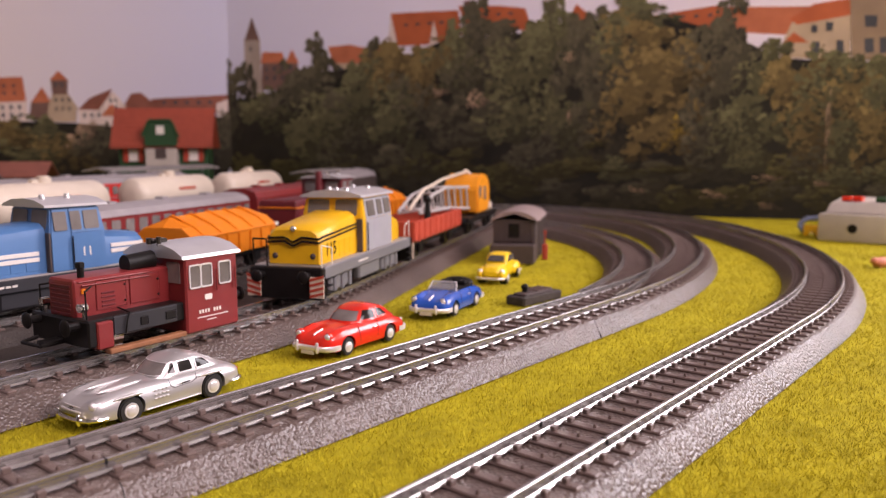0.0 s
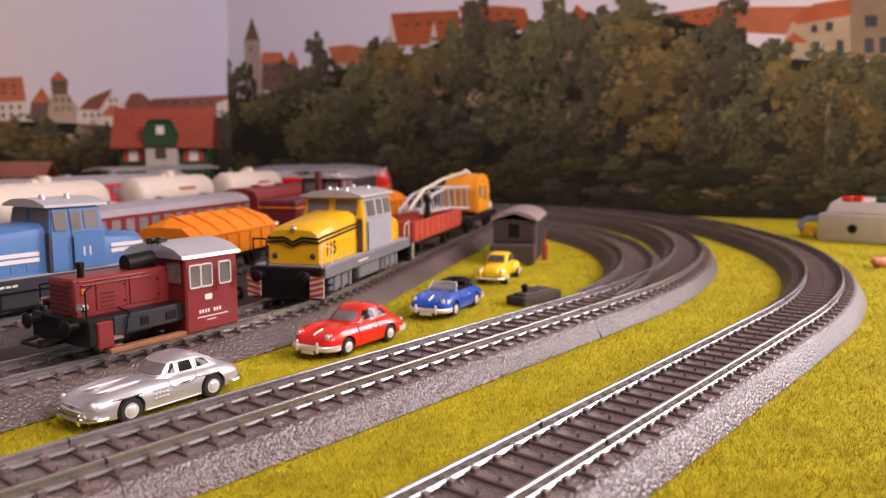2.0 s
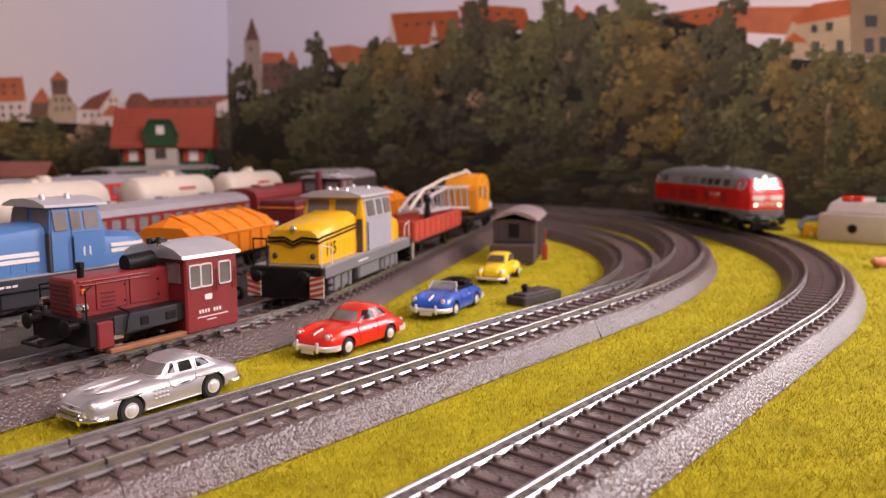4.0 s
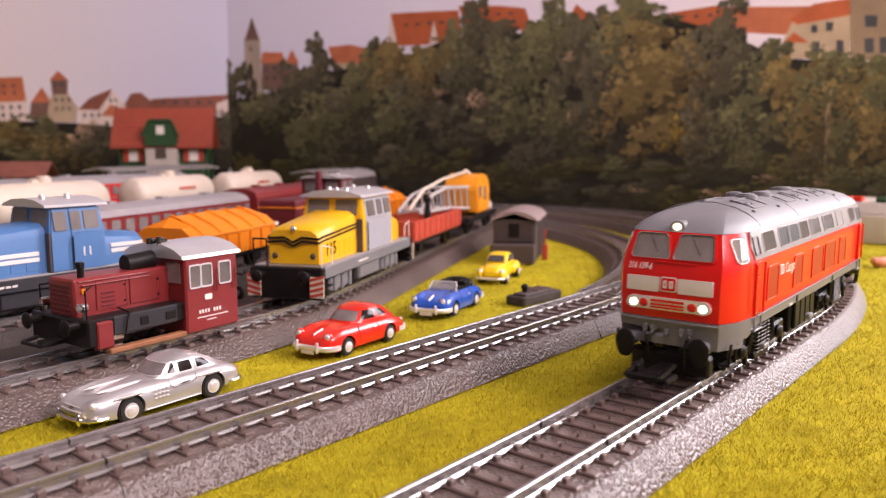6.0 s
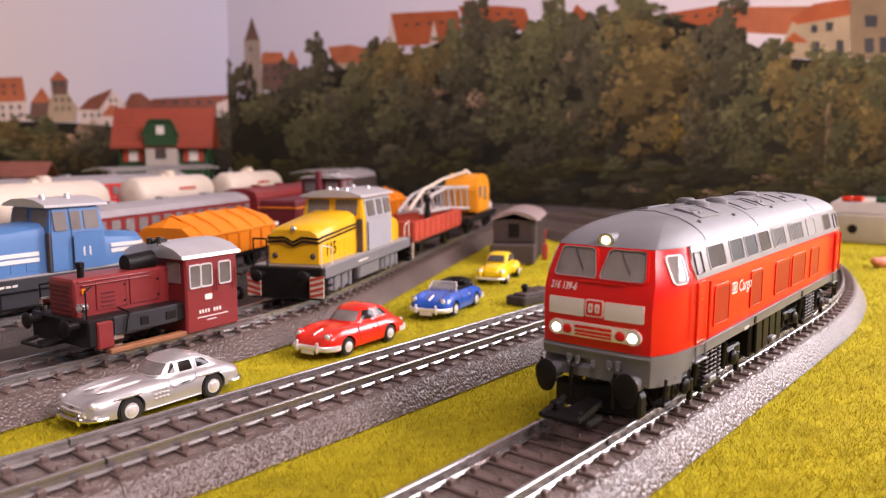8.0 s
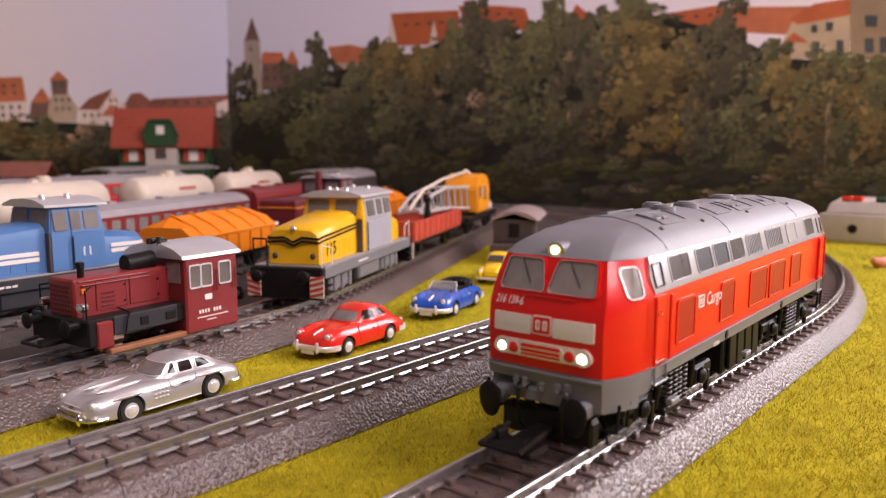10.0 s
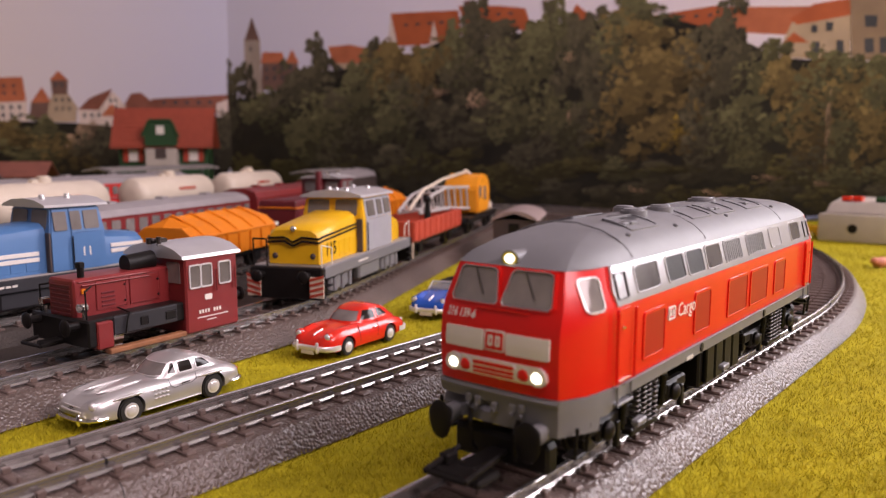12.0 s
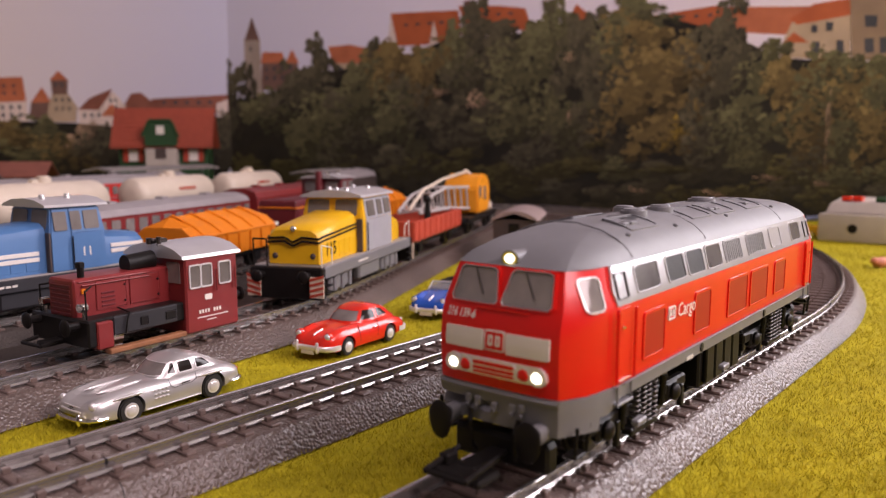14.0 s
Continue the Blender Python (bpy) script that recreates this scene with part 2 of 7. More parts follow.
def track(line, label, s0=0.0, s1=None, single=True, ballast=True, first=0.0, foot=0.0178, left=0.0190, stone="ballast"):
    s1 = line.length if s1 is None else s1
    root = thing("railway_track", label, "model track", kind="structure")
    if ballast:
        bm = bmesh.new()
        sweep(bm, line, [(-left, 0.0), (-0.0146, 0.0062), (-0.0137, 0.0068), (0.0137, 0.0068), (0.0146, 0.0062), (foot, 0.0)], s0, s1)
        part("ballast_bed", bm, stone, root, "grey-brown moulded plastic ballast")
    for side in (-1, 1):
        o = side * 0.00825
        bm = bmesh.new()
        prof = [(0.00085, 0.0074), (0.00085, 0.0076), (0.00035, 0.0081), (0.00028, 0.0093), (0.0005, 0.0096), (0.0005, RAIL - 0.00015), (0.00035, RAIL)]
        sweep(bm, line, [(o - a, z) for a, z in prof] + [(o + a, z) for a, z in prof[::-1]], s0, s1)
        part("rail", bm, "rail", root, "worn nickel-silver rail")
    me = sleeper_mesh()
    n = int((s1 - s0 - first) / SLEEPER_STEP)
    if single:
        for i in range(min(n, 290)):
            x, y, h = line.at(s0 + first + i * SLEEPER_STEP)
            ob = new("sleeper", me)
            ob.parent = root
            ob.matrix_basis = Matrix.Translation((x, y, 0)) @ Matrix.Rotation(-h, 4, "Z")
    else:
        bm = bmesh.new()
        for i in range(n):
            x, y, h = line.at(s0 + first + i * SLEEPER_STEP)
            before = len(bm.verts)
            bm.from_mesh(me)
            bm.verts.ensure_lookup_table()
            bmesh.ops.transform(bm, matrix=Matrix.Translation((x, y, 0)) @ Matrix.Rotation(-h, 4, "Z"), verts=bm.verts[before:])
        tagged(part("sleepers", bm, "sleeper", root), kind="stuff")
    return root


def joint(root, line, s):
    """A joint between two pieces of track: gaps in the rail heads and a seam down the ballast."""
    x, y, h = line.at(s)
    m = Matrix.Translation((x, y, 0)) @ Matrix.Rotation(-h, 4, "Z")
    for o in (-0.00825, 0.00825):
        bm = bmesh.new()
        box(bm, o - 0.00075, o + 0.00075, -0.00013, 0.00013, 0.0090, RAIL + 0.00006, 0, m=m)
        part("rail_gap", bm, "black", root)
    bm = bmesh.new()
    for sg in (-1, 1):
        a = [(sg * 0.0137, -0.00012, 0.00685), (sg * 0.0146, -0.00012, 0.00627), (0.0180 if sg > 0 else -0.0190, -0.00012, 0.0001)]
        skin(bm, [[m @ Vector(p) for p in a] + [m @ Vector((p[0], p[1], p[2] - 0.0006)) for p in a[::-1]], [m @ Vector((p[0], 0.00012, p[2])) for p in a] + [m @ Vector((p[0], 0.00012, p[2] - 0.0006)) for p in a[::-1]]])
    part("ballast_seam", bm, "black", root)


ROOT_A = track(A, first=0.003, foot=0.0184, label="curved model railway main line on grey plastic ballast with nickel rails")
ROOT_B = track(B, "straight then curving model track on grey plastic ballast")
track(B2, "branching model turnout track on dark plastic ballast", 0.05, single=False)
ROOT_C = track(C, "yard track beside the grass with parked engines on it", foot=0.0212)


def aside(line, off):
    """A line parallel to another, off metres to its left."""
    other = Line(0, 0, 0, [(0.01, 0)])
    t = line.t.copy()
    t[:, 1], t[:, 2] = line.t[:, 1] - off * np.cos(line.t[:, 3]), line.t[:, 2] + off * np.sin(line.t[:, 3])
    d = np.hypot(np.diff(t[:, 1]), np.diff(t[:, 2]))
    t[:, 0] = np.concatenate([[0], np.cumsum(d)])
    other.t, other.length = t, t[-1, 0]
    return other


D, E, F, G = (aside(C, k * 0.0775) for k in (1, 2, 3, 4))
for ln, nm in ((D, "second"), (E, "third"), (F, "fourth"), (G, "fifth")):
    track(ln, nm + " yard track among parked trains on plastic ballast", single=False, stone="dark_shade_ballast")
# bed strip between the tracks, the engines' shade included in its dark colour
bm = bmesh.new()
sweep(bm, C, [(-0.335, -0.0008), (-0.335, 0.0012), (-0.0205, 0.0012), (-0.0205, -0.0008)], 0.0, 0.75)
part("yard_bed", bm, "dark_shade_ballast", ROOT_C, "brown ballast between the yard tracks, toned dark with the engines' shade")
for root_, ln, ss in ((ROOT_A, A, (0.192, 0.380)), (ROOT_B, B, (0.176, 0.364))):
    for q in ss:
        joint(root_, ln, q)

# ---- ground, walls ----
root = thing("ground", "baseboard covered with a yellow-green static grass mat", "ground", kind="structure")
bm = bmesh.new()
bmesh.ops.create_grid(bm, x_segments=90, y_segments=60, size=1.0, matrix=Matrix.Translation((-0.20, 0.53, -0.0002)) @ Matrix.Diagonal((0.95, 0.57, 1, 1)))
for v in bm.verts:
    v.co.z += 0.0003 * noise.noise(v.co * 40) - 0.0003
part("grass_mat", bm, "soil", root)
bm = bmesh.new()
box(bm, -1.15, 0.75, -0.04, 1.10, -0.0220, -0.0016, 0.001)
part("board", bm, "wood", root, "wooden baseboard")

CORNER = WALL_P - WALL_D * 0.3180


def wall(name, a, b, z0, z1, th, material="wall"):
    """An upright wall from a to b, thickness to its left."""
    a, b = Vector((*a, 0)), Vector((*b, 0))
    d = (b - a).normalized()
    nrm = Vector((-d.y, d.x, 0))
    bm = bmesh.new()
    skin(bm, [[p + Vector((0, 0, z)) for p in (a, b, b + nrm * th, a + nrm * th)] for z in (z0, z1)])
    return tagged(part(name, bm, material, smooth=False), "plain plastered room wall behind the layout", "wall", kind="structure")


r_end = WALL_P + WALL_D * 1.5
l_end = CORNER + Vector((-1.3, 0.02, 0))
wall("wall_north", r_end.xy, CORNER.xy, -0.75, 1.75, -0.1)
root = thing("window_1", "white framed window in the wall beside the backdrop", "window", kind="structure")
for u0, u1, z0, z1 in ((0.66, 0.69, 0.11, 0.93), (1.35, 1.38, 0.11, 0.93), (0.69, 1.35, 0.11, 0.14), (0.69, 1.35, 0.90, 0.93)):
    bm = bmesh.new()
    skin(bm, [[WALL_P + WALL_D * u + WALL_N * k + Vector((0, 0, z)) for u, z in ((u0, z0), (u1, z0), (u1, z1), (u0, z1))] for k in (0.0005, 0.02)])
    part("window_frame", bm, "white", root, smooth=False)
wall("wall_west", CORNER.xy, l_end.xy, -0.75, 1.75, -0.1)
wall("wall_south", (-1.7, -1.8), (1.9, -1.8), -0.75, 1.75, -0.1)
wall("wall_east", (r_end.x, r_end.y), (1.9, -1.8), -0.75, 1.75, 0.1)
wall("wall_side", (l_end.x, l_end.y), (-1.7, -1.8), -0.75, 1.75, -0.1)
for nm, z in (("ceiling", 1.75), ("floor", -0.85)):
    bm = bmesh.new()
    box(bm, -2.0, 2.2, -2.0, 1.6, z, z + 0.1, 0)
    tagged(part(nm, bm, "wall", smooth=False), "plain white room " + nm, nm, kind="structure")

# ---- grass blades ----
def grass():
    rng = np.random.default_rng(4)
    n = 430000
    # denser towards the front of the table
    y = 0.10 + 0.62 * rng.random(n) ** 1.9
    x = (rng.random(n) * 2 - 1) * (0.05 + 0.68 * y)
    keep = np.ones(n, bool)
    for ln in (A, B, B2, C):
        keep &= ln.dist(x, y) > (0.0208 if ln is C else 0.0172)
    keep &= x > -0.16
    x, y = x[keep], y[keep]
    n = len(x)
    a = rng.random(n) * 6.283
    h = 0.0002 + 0.0011 * rng.random(n)
    lean = 0.0019 * rng.random(n)
    b = a + rng.normal(0, 1.0, n)
    w = 0.00007 + 0.00005 * rng.random(n) + 0.00022 * np.clip(y - 0.2, 0, 1)
    z0 = np.full(n, -0.0006)
    v = np.empty((n, 3, 3))
    v[:, 0] = np.stack([x - w * np.cos(a), y - w * np.sin(a), z0], 1)
    v[:, 1] = np.stack([x + w * np.cos(a), y + w * np.sin(a), z0], 1)
    v[:, 2] = np.stack([x + lean * np.cos(b), y + lean * np.sin(b), h], 1)
    me = bpy.data.meshes.new("grass_fibres")
    me.vertices.add(3 * n)
    me.vertices.foreach_set("co", v.ravel())
    me.loops.add(3 * n)
    me.loops.foreach_set("vertex_index", np.arange(3 * n, dtype=np.int32))
    me.polygons.add(n)
    me.polygons.foreach_set("loop_start", np.arange(0, 3 * n, 3, dtype=np.int32))
    me.update(calc_edges=True)
    me.materials.append(M["grass"])
    tagged(new("grass_fibres", me), "short yellow-green static grass fibres on the mat", "grass", kind="stuff")


grass()


# ---- the red diesel engine ----
def lerp(v, table):
    return float(np.interp(v, [a for a, _ in table], [b for _, b in table]))


HALF = [(0.0, 0.0165), (0.0060, 0.0168), (0.0145, 0.0176), (0.0290, 0.0178), (0.0310, 0.0176), (0.0395, 0.0158), (0.0420, 0.0146), (0.0445, 0.0122), (0.0465, 0.0090), (0.0480, 0.0048), (0.0485, 0.0010)]
NOSE = [(0.0, 0.0865), (0.0060, 0.0870), (0.0145, 0.0880), (0.0240, 0.0882), (0.0275, 0.0878), (0.0395, 0.0838), (0.0420, 0.0803), (0.0445, 0.0740), (0.0465, 0.0640), (0.0480, 0.0500), (0.0485, 0.0400)]
SHOULDER = 0.0150
WAIST = [(-0.01, -0.01), (0.0062, 0.0062), (0.0092, 0.0112), (0.0105, 0.0120), (0.0142, 0.0167), (0.0190, 0.0202), (0.0242, 0.0257), (0.0303, 0.0318), (0.0395, 0.0391), (0.0485, 0.0462), (0.06, 0.0577)]


def plan(z, grow=0.0):
    """Half of the body's outline at height z, from the middle of the nose backwards."""
    w, f = lerp(z, HALF) + grow, lerp(z, NOSE) + grow
    u = min(1.0, w / 0.0176)
    return [(f + 0.0003, 0.0), (f + 0.0003, 0.30 * w), (f + 0.0002, 0.58 * w), (f - 0.0003, 0.765 * w), (f - 0.0006, 0.778 * w),
            (f - 0.0060, 0.925 * w), (f - 0.0105, 0.9625 * w), (f - SHOULDER, w), (0.045, w), (0.02, w), (0.0, w)]


def ring_at(z, grow=0.0):
    h = [(x, y) for x, y in plan(z, grow)]
    left = h + [(-x, y) for x, y in h[-2::-1]]
    right = [(x, -y) for x, y in left[-2:0:-1]]
    return [(x, y, z) for x, y in left + right]


def hull(zs, grow=0.0):
    bm = bmesh.new()
    return skin(bm, [ring_at(z, grow) for z in zs])


def on_nose(u, v, lift=0.0):
    """u to the engine's left, v the height: a place on the nose."""
    pl = plan(v)
    ys = [p[1] for p in pl[:8]]
    x = float(np.interp(abs(u), ys, [p[0] for p in pl[:8]]))
    return Vector((x + lift, u, v))


def on_side(sign):
    return lambda u, v, lift=0.0: Vector((u, sign * (lerp(v, HALF) + lift), v))


def coil(bm, x, y, z0, z1, r, wire, turns, per=12):
    """A coil spring as one bent wire."""
    rings = []
    for k in range(turns * per + 1):
        a = 2 * math.pi * k / per
        c, q = math.cos(a), math.sin(a)
        z = z0 + (z1 - z0) * k / (turns * per)
        rings.append([(x + (r + wire * math.cos(g)) * c, y + (r + wire * math.cos(g)) * q, z + wire * math.sin(g)) for g in (0.0, 1.2566, 2.5133, 3.7699, 5.0265)])
    return skin(bm, rings)


def engine():
    e = thing("diesel_locomotive", "red model diesel engine with grey roof and lit headlamps", "locomotive")
    body = part("body", hull([0.0142, 0.0160, 0.0200, 0.0240, 0.0262, 0.0275, 0.0290, 0.0310, 0.0350, 0.0396]), "red", e, "traffic red body shell")
    part("frame", hull([0.0120, 0.0122, 0.0128, 0.0134, 0.0141], 0.00035), "dgrey", e, "dark grey side frame")
    for end in (1, -1):
        bm = bmesh.new()
        rings = []
        for z, cut in ((0.0082, 0.0088), (0.0084, 0.0090), (0.0098, 0.0125), (0.0110, 0.0158), (0.0122, 0.0175)):
            h = [(x, y) for x, y in plan(z, 0.0003) if x > lerp(z, NOSE) - cut] + [(lerp(z, NOSE) - cut, lerp(z, HALF))]
            rings.append([(end * x, end * y, z) for x, y in h] + [(end * x, -end * y, z) for x, y in h[:0:-1]])
        skin(bm, rings)
        part("apron", bm, "dgrey", e, "grey end apron")
    roof = part("roof", hull([0.0397, 0.0405, 0.0420, 0.0433, 0.0445, 0.0456, 0.0465, 0.0473, 0.0480, 0.0485], 0.00025), "grey", e, "grey roof with hatches")
    # silver band with windows down each side
    for sg in (-1, 1):
        w = on_side(sg)
        bm = bmesh.new()
        xs = np.linspace(0.0725, -0.0725, 24)
        outline = [(0.0736, 0.0340)] + [(x, 0.03965) for x in xs] + [(-0.0736, 0.0340)] + [(x, 0.0303) for x in xs[::-1]]
        patch(bm, outline, w, 0.00012)
        band = part("window_band", bm, "silver", e, "silver window band")
        spec = [(0.0517, 0.0630, "carglass"), (0.0372, 0.0470, "black"), (0.0252, 0.0350, "black"), (0.0128, 0.0228, "carglass"), (-0.0030, 0.0095, "iron"), (-0.0235, -0.0085, "iron"),
                (-0.0400, -0.0300, "silver"), (-0.0620, -0.0520, "carglass")]
        for a, b, mt in spec:
            ins = rounded(a, b, 0.0322, 0.0384, 0.0008)
            out = rounded(a - 0.0004, b + 0.0004, 0.0318, 0.0388, 0.0011)
            bm = bmesh.new()
            patch(bm, out, w, 0.00035, ins)
            part("window_frame", bm, "silver", band)
            bm = bmesh.new()
            patch(bm, ins, w, 0.00018)
            part("pane", bm, mt, band)
            if mt == "iron":
                bm = bmesh.new()
                for k in range(9):
                    x = a + (b - a) * (k + 0.5) / 9
                    patch(bm, [(x - 0.0002, 0.0325), (x + 0.0002, 0.0325), (x + 0.0002, 0.0381), (x - 0.0002, 0.0381)], w, 0.0003)
                part("grille_slats", bm, "silver", band)
        # cab side windows and drop windows
        for end in (1, -1):
            ins = rounded(0.0768, 0.0818, 0.0304, 0.0378, 0.0012)
            out = rounded(0.0765, 0.0821, 0.0301, 0.0381, 0.0014)

            def cabside(u, v, lift=0.0, sg=sg, end=end):
                pl = plan(v)
                y = float(np.interp(u, [p[0] for p in pl[7:2:-1]], [p[1] for p in pl[7:2:-1]]))
                return Vector((end * (u + lift * 0.3), sg * (y + lift), v))
            bm = bmesh.new()
            patch(bm, out, cabside, 0.0004, ins)
            part("cab_window_frame", bm, "bright", body, "bright cab window frame")
            bm = bmesh.new()
            patch(bm, ins, cabside, 0.0002)
            part("cab_pane", bm, "glass", body)
            # door with rails and handle
            bm = bmesh.new()
            x0, x1 = sorted((end * 0.0672, end * 0.0726))
            patch(bm, rounded(x0, x1, 0.0150, 0.0298, 0.0004), w, 0.0004)
            door = part("door", bm, "red", body)
            bm = bmesh.new()
            for x in (end * 0.0660, end * 0.0738):
                tube(bm, [w(x, 0.0150, 0.0008), w(x, 0.0295, 0.0008)], 0.00034)
            part("handrail", bm, "red", door)
            bm = bmesh.new()
            tube(bm, [w(end * 0.0719, 0.0262, 0.0006), w(end * 0.0707, 0.0262, 0.0006)], 0.0003)
            tube(bm, [w(end * 0.0724, 0.0155, 0.0005), w(end * 0.0677, 0.0155, 0.0005)], 0.00022)
            part("door_handle", bm, "chrome", door, "silver door handle")
            bm = bmesh.new()
            x0, x1 = sorted((end * 0.0664, end * 0.0734))
            box(bm, x0, x1, *sorted((sg * 0.0166, sg * 0.0186)), 0.0112, 0.0116, 0.0001)
            for x in (x0 + 0.0004, x1 - 0.0004):
                rod(bm, (x, sg * 0.0182, 0.0114), (x, sg * 0.0182, 0.0142), 0.00025, n=6)
            part("door_step", bm, "dgrey", e)
            bm = bmesh.new()
            x0, x1 = sorted((end * 0.0674, end * 0.0722))
            patch(bm, rounded(x0, x1, 0.0318, 0.0380, 0.0003), w, 0.00045, rounded(x0 + 0.0003, x1 - 0.0003, 0.0321, 0.0377, 0.0002))
            part("vent_frame", bm, "iron", band)
        # panels in the red side: not sunk, recess shade put into a darker red
        for a, b in ((0.0499, 0.0601), (0.0218, 0.0315), (-0.0068, 0.0080), (-0.0255, -0.0105), (-0.0440, -0.0335)):
            bm = bmesh.new()
            patch(bm, rounded(a - 0.0006, b + 0.0006, 0.0174, 0.0274, 0.0011), w, 0.0003, rounded(a, b, 0.0180, 0.0268, 0.0008))
            rim = part("panel_rim", bm, "red", body)
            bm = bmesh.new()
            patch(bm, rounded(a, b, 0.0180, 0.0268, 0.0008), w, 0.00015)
            part("panel", bm, "recess_red", rim, "red panel with recess shade put into its colour")
        # lettering: the operator's badge as a plain shape, the word, data bars
        bm = bmesh.new()
        patch(bm, rounded(0.0440, 0.0478, 0.0236, 0.0264, 0.0004), w, 0.0003, rounded(0.0444, 0.0474, 0.0239, 0.0261, 0.0003))
        patch(bm, rounded(0.0449, 0.0455, 0.0243, 0.0257, 0.0001), w, 0.0003)
        patch(bm, rounded(0.0462, 0.0468, 0.0243, 0.0257, 0.0001), w, 0.0003)
        part("badge", bm, "white", body, "small white badge")
        wl = (lambda u, v, lift, w=w, sg=sg: w(0.0375 + (-u if sg > 0 else u), 0.0249 + v, lift))
        words("Cargo", 0.0043, "white", body, wl, bold=0.00003)
        bm = bmesh.new()
        for k in range(4):
            patch(bm, rounded(0.0352 - k * 0.0010, 0.0358 - k * 0.0010, 0.0120, 0.0127, 0.0001), lambda u, v, l, w=w: w(u, v, l + 0.0004), 0.0002)
        part("data_bars", bm, "white", e)
        # frame details: filler caps, pipe rings and steps
        for x in (0.0265, -0.0240):
            bm = bmesh.new()
            rod(bm, w(x, 0.0131, -0.0002), w(x, 0.0131, 0.0006), 0.0009, n=12)
            part("filler_cap", bm, "black", e)
        bm = bmesh.new()
        tube(bm, [w(0.0700, 0.0141, 0.0006), w(-0.0700, 0.0141, 0.0006)], 0.00018)
        part("frame_lip", bm, "dgrey", e)
        for x in (0.062, 0.010, -0.062):
            bm = bmesh.new()
            box(bm, x - 0.0022, x + 0.0022, sg * 0.0172, sg * 0.0188, 0.0064, 0.0072, 0.0002)
            part("step", bm, "dgrey", e)
    # noses
    for end in (1, -1):
        def nose(u, v, lift=0.0, end=end):
            p = on_nose(u, v, lift)
            return Vector((end * p.x, end * p.y, p.z))
        for sg in (-1, 1):
            ins = [(sg * 0.0010, 0.0312), (sg * 0.0106, 0.0312), (sg * 0.0112, 0.0320), (sg * 0.0104, 0.0386), (sg * 0.0096, 0.0391), (sg * 0.0026, 0.0391), (sg * 0.0018, 0.0384), (sg * 0.0006, 0.0320)]
            cx, cy = sg * 0.0058, 0.0352
            out = [(cx + (u - cx) * 1.14, cy + (v - cy) * 1.13) for u, v in ins]
            bm = bmesh.new()
            patch(bm, out, nose, 0.00045, ins)
            part("windscreen_frame", bm, "red", body)
            bm = bmesh.new()
            patch(bm, [(cx + (u - cx) * 1.05, cy + (v - cy) * 1.05) for u, v in ins], nose, 0.00055, ins)
            part("windscreen_trim", bm, "chrome", body, "thin bright windscreen trim")
            bm = bmesh.new()
            patch(bm, [(cx + (u - cx) * 1.03, cy + (v - cy) * 1.03) for u, v in ins], nose, 0.00012)
            wind = part("windscreen", bm, "glass", body, "tinted windscreen")
            bm = bmesh.new()
            tube(bm, [nose(cx - 0.001, 0.0388, 0.0006), nose(cx + 0.002, 0.0330, 0.0006)], 0.00015)
            part("wiper", bm, "iron", wind)
            # white panels
            a, b = sorted((sg * 0.0026, sg * 0.0119))
            bm = bmesh.new()
            patch(bm, rounded(a, b, 0.0222, 0.0260, 0.0002, 1), nose, 0.00035)
            part("white_panel", bm, "white", body, "white warning panel")
            # headlamps and tail lamps
            for y, r, mt, ring in ((0.0096, 0.00120, "lamp", 0.0020), (0.0067, 0.0013, "red", 0.0017)):
                c = nose(sg * y, 0.0190, 0.0)
                bm = bmesh.new()
                rod(bm, c - Vector((end * 0.001, 0, 0)), c + Vector((end * 0.0007, 0, 0)), ring, n=20)
                rg = part("lamp_ring", bm, "bright", body)
                bm = bmesh.new()
                ball(bm, c + Vector((end * 0.0006, 0, 0)), r, 0.35, 1, 1, 16)
                part("headlamp" if mt == "lamp" else "tail_lamp", bm, mt if end == 1 or mt == "red" else "red", rg)
        bm = bmesh.new()
        patch(bm, rounded(-0.0116, 0.0116, 0.0171, 0.0209, 0.0018), nose, 0.00045)
        part("lamp_plate", bm, "bright", body, "silver plate round the lamps")
        bm = bmesh.new()
        patch(bm, rounded(-0.0054, 0.0054, 0.0172, 0.0208, 0.0016), nose, 0.0007)
        grille = part("lamp_grille", bm, "bright", body, "silver grille between the lamps")
        for k in range(3):
            bm = bmesh.new()
            patch(bm, rounded(-0.0047, 0.0047, 0.01775 + k * 0.0010, 0.01835 + k * 0.0010, 0.0003), nose, 0.0009)
            part("slat", bm, "red", grille)
        # badge as a plain shape
        bm = bmesh.new()
        patch(bm, rounded(-0.0023, 0.0023, 0.0224, 0.0262, 0.0006), nose, 0.0003)
        bdg = part("nose_badge", bm, "white", body)
        bm = bmesh.new()
        patch(bm, rounded(-0.0020, 0.0020, 0.0227, 0.0259, 0.0004), nose, 0.0004)
        part("badge_field", bm, "red", bdg)
        bm = bmesh.new()
        patch(bm, rounded(-0.0014, -0.0003, 0.0233, 0.0253, 0.0003), nose, 0.0005, rounded(-0.0010, -0.0006, 0.0238, 0.0248, 0.0001))
        patch(bm, rounded(0.0003, 0.0014, 0.0233, 0.0253, 0.0003), nose, 0.0005, rounded(0.0007, 0.0010, 0.0238, 0.0248, 0.0001))
        part("badge_figure", bm, "white", bdg)
        words("216 139-6", 0.0017, "white", body, lambda u, v, l, nose=nose: nose(-0.0082 + u + v * 0.2, 0.0286 + v * 1.35, l + 0.0001), bold=0.00004)
        bm = bmesh.new()
        tube(bm, [nose(u, 0.0300, 0.0004) for u in (-0.0050, 0.0, 0.0070)], 0.0002)
        part("nose_rail", bm, "red", body)
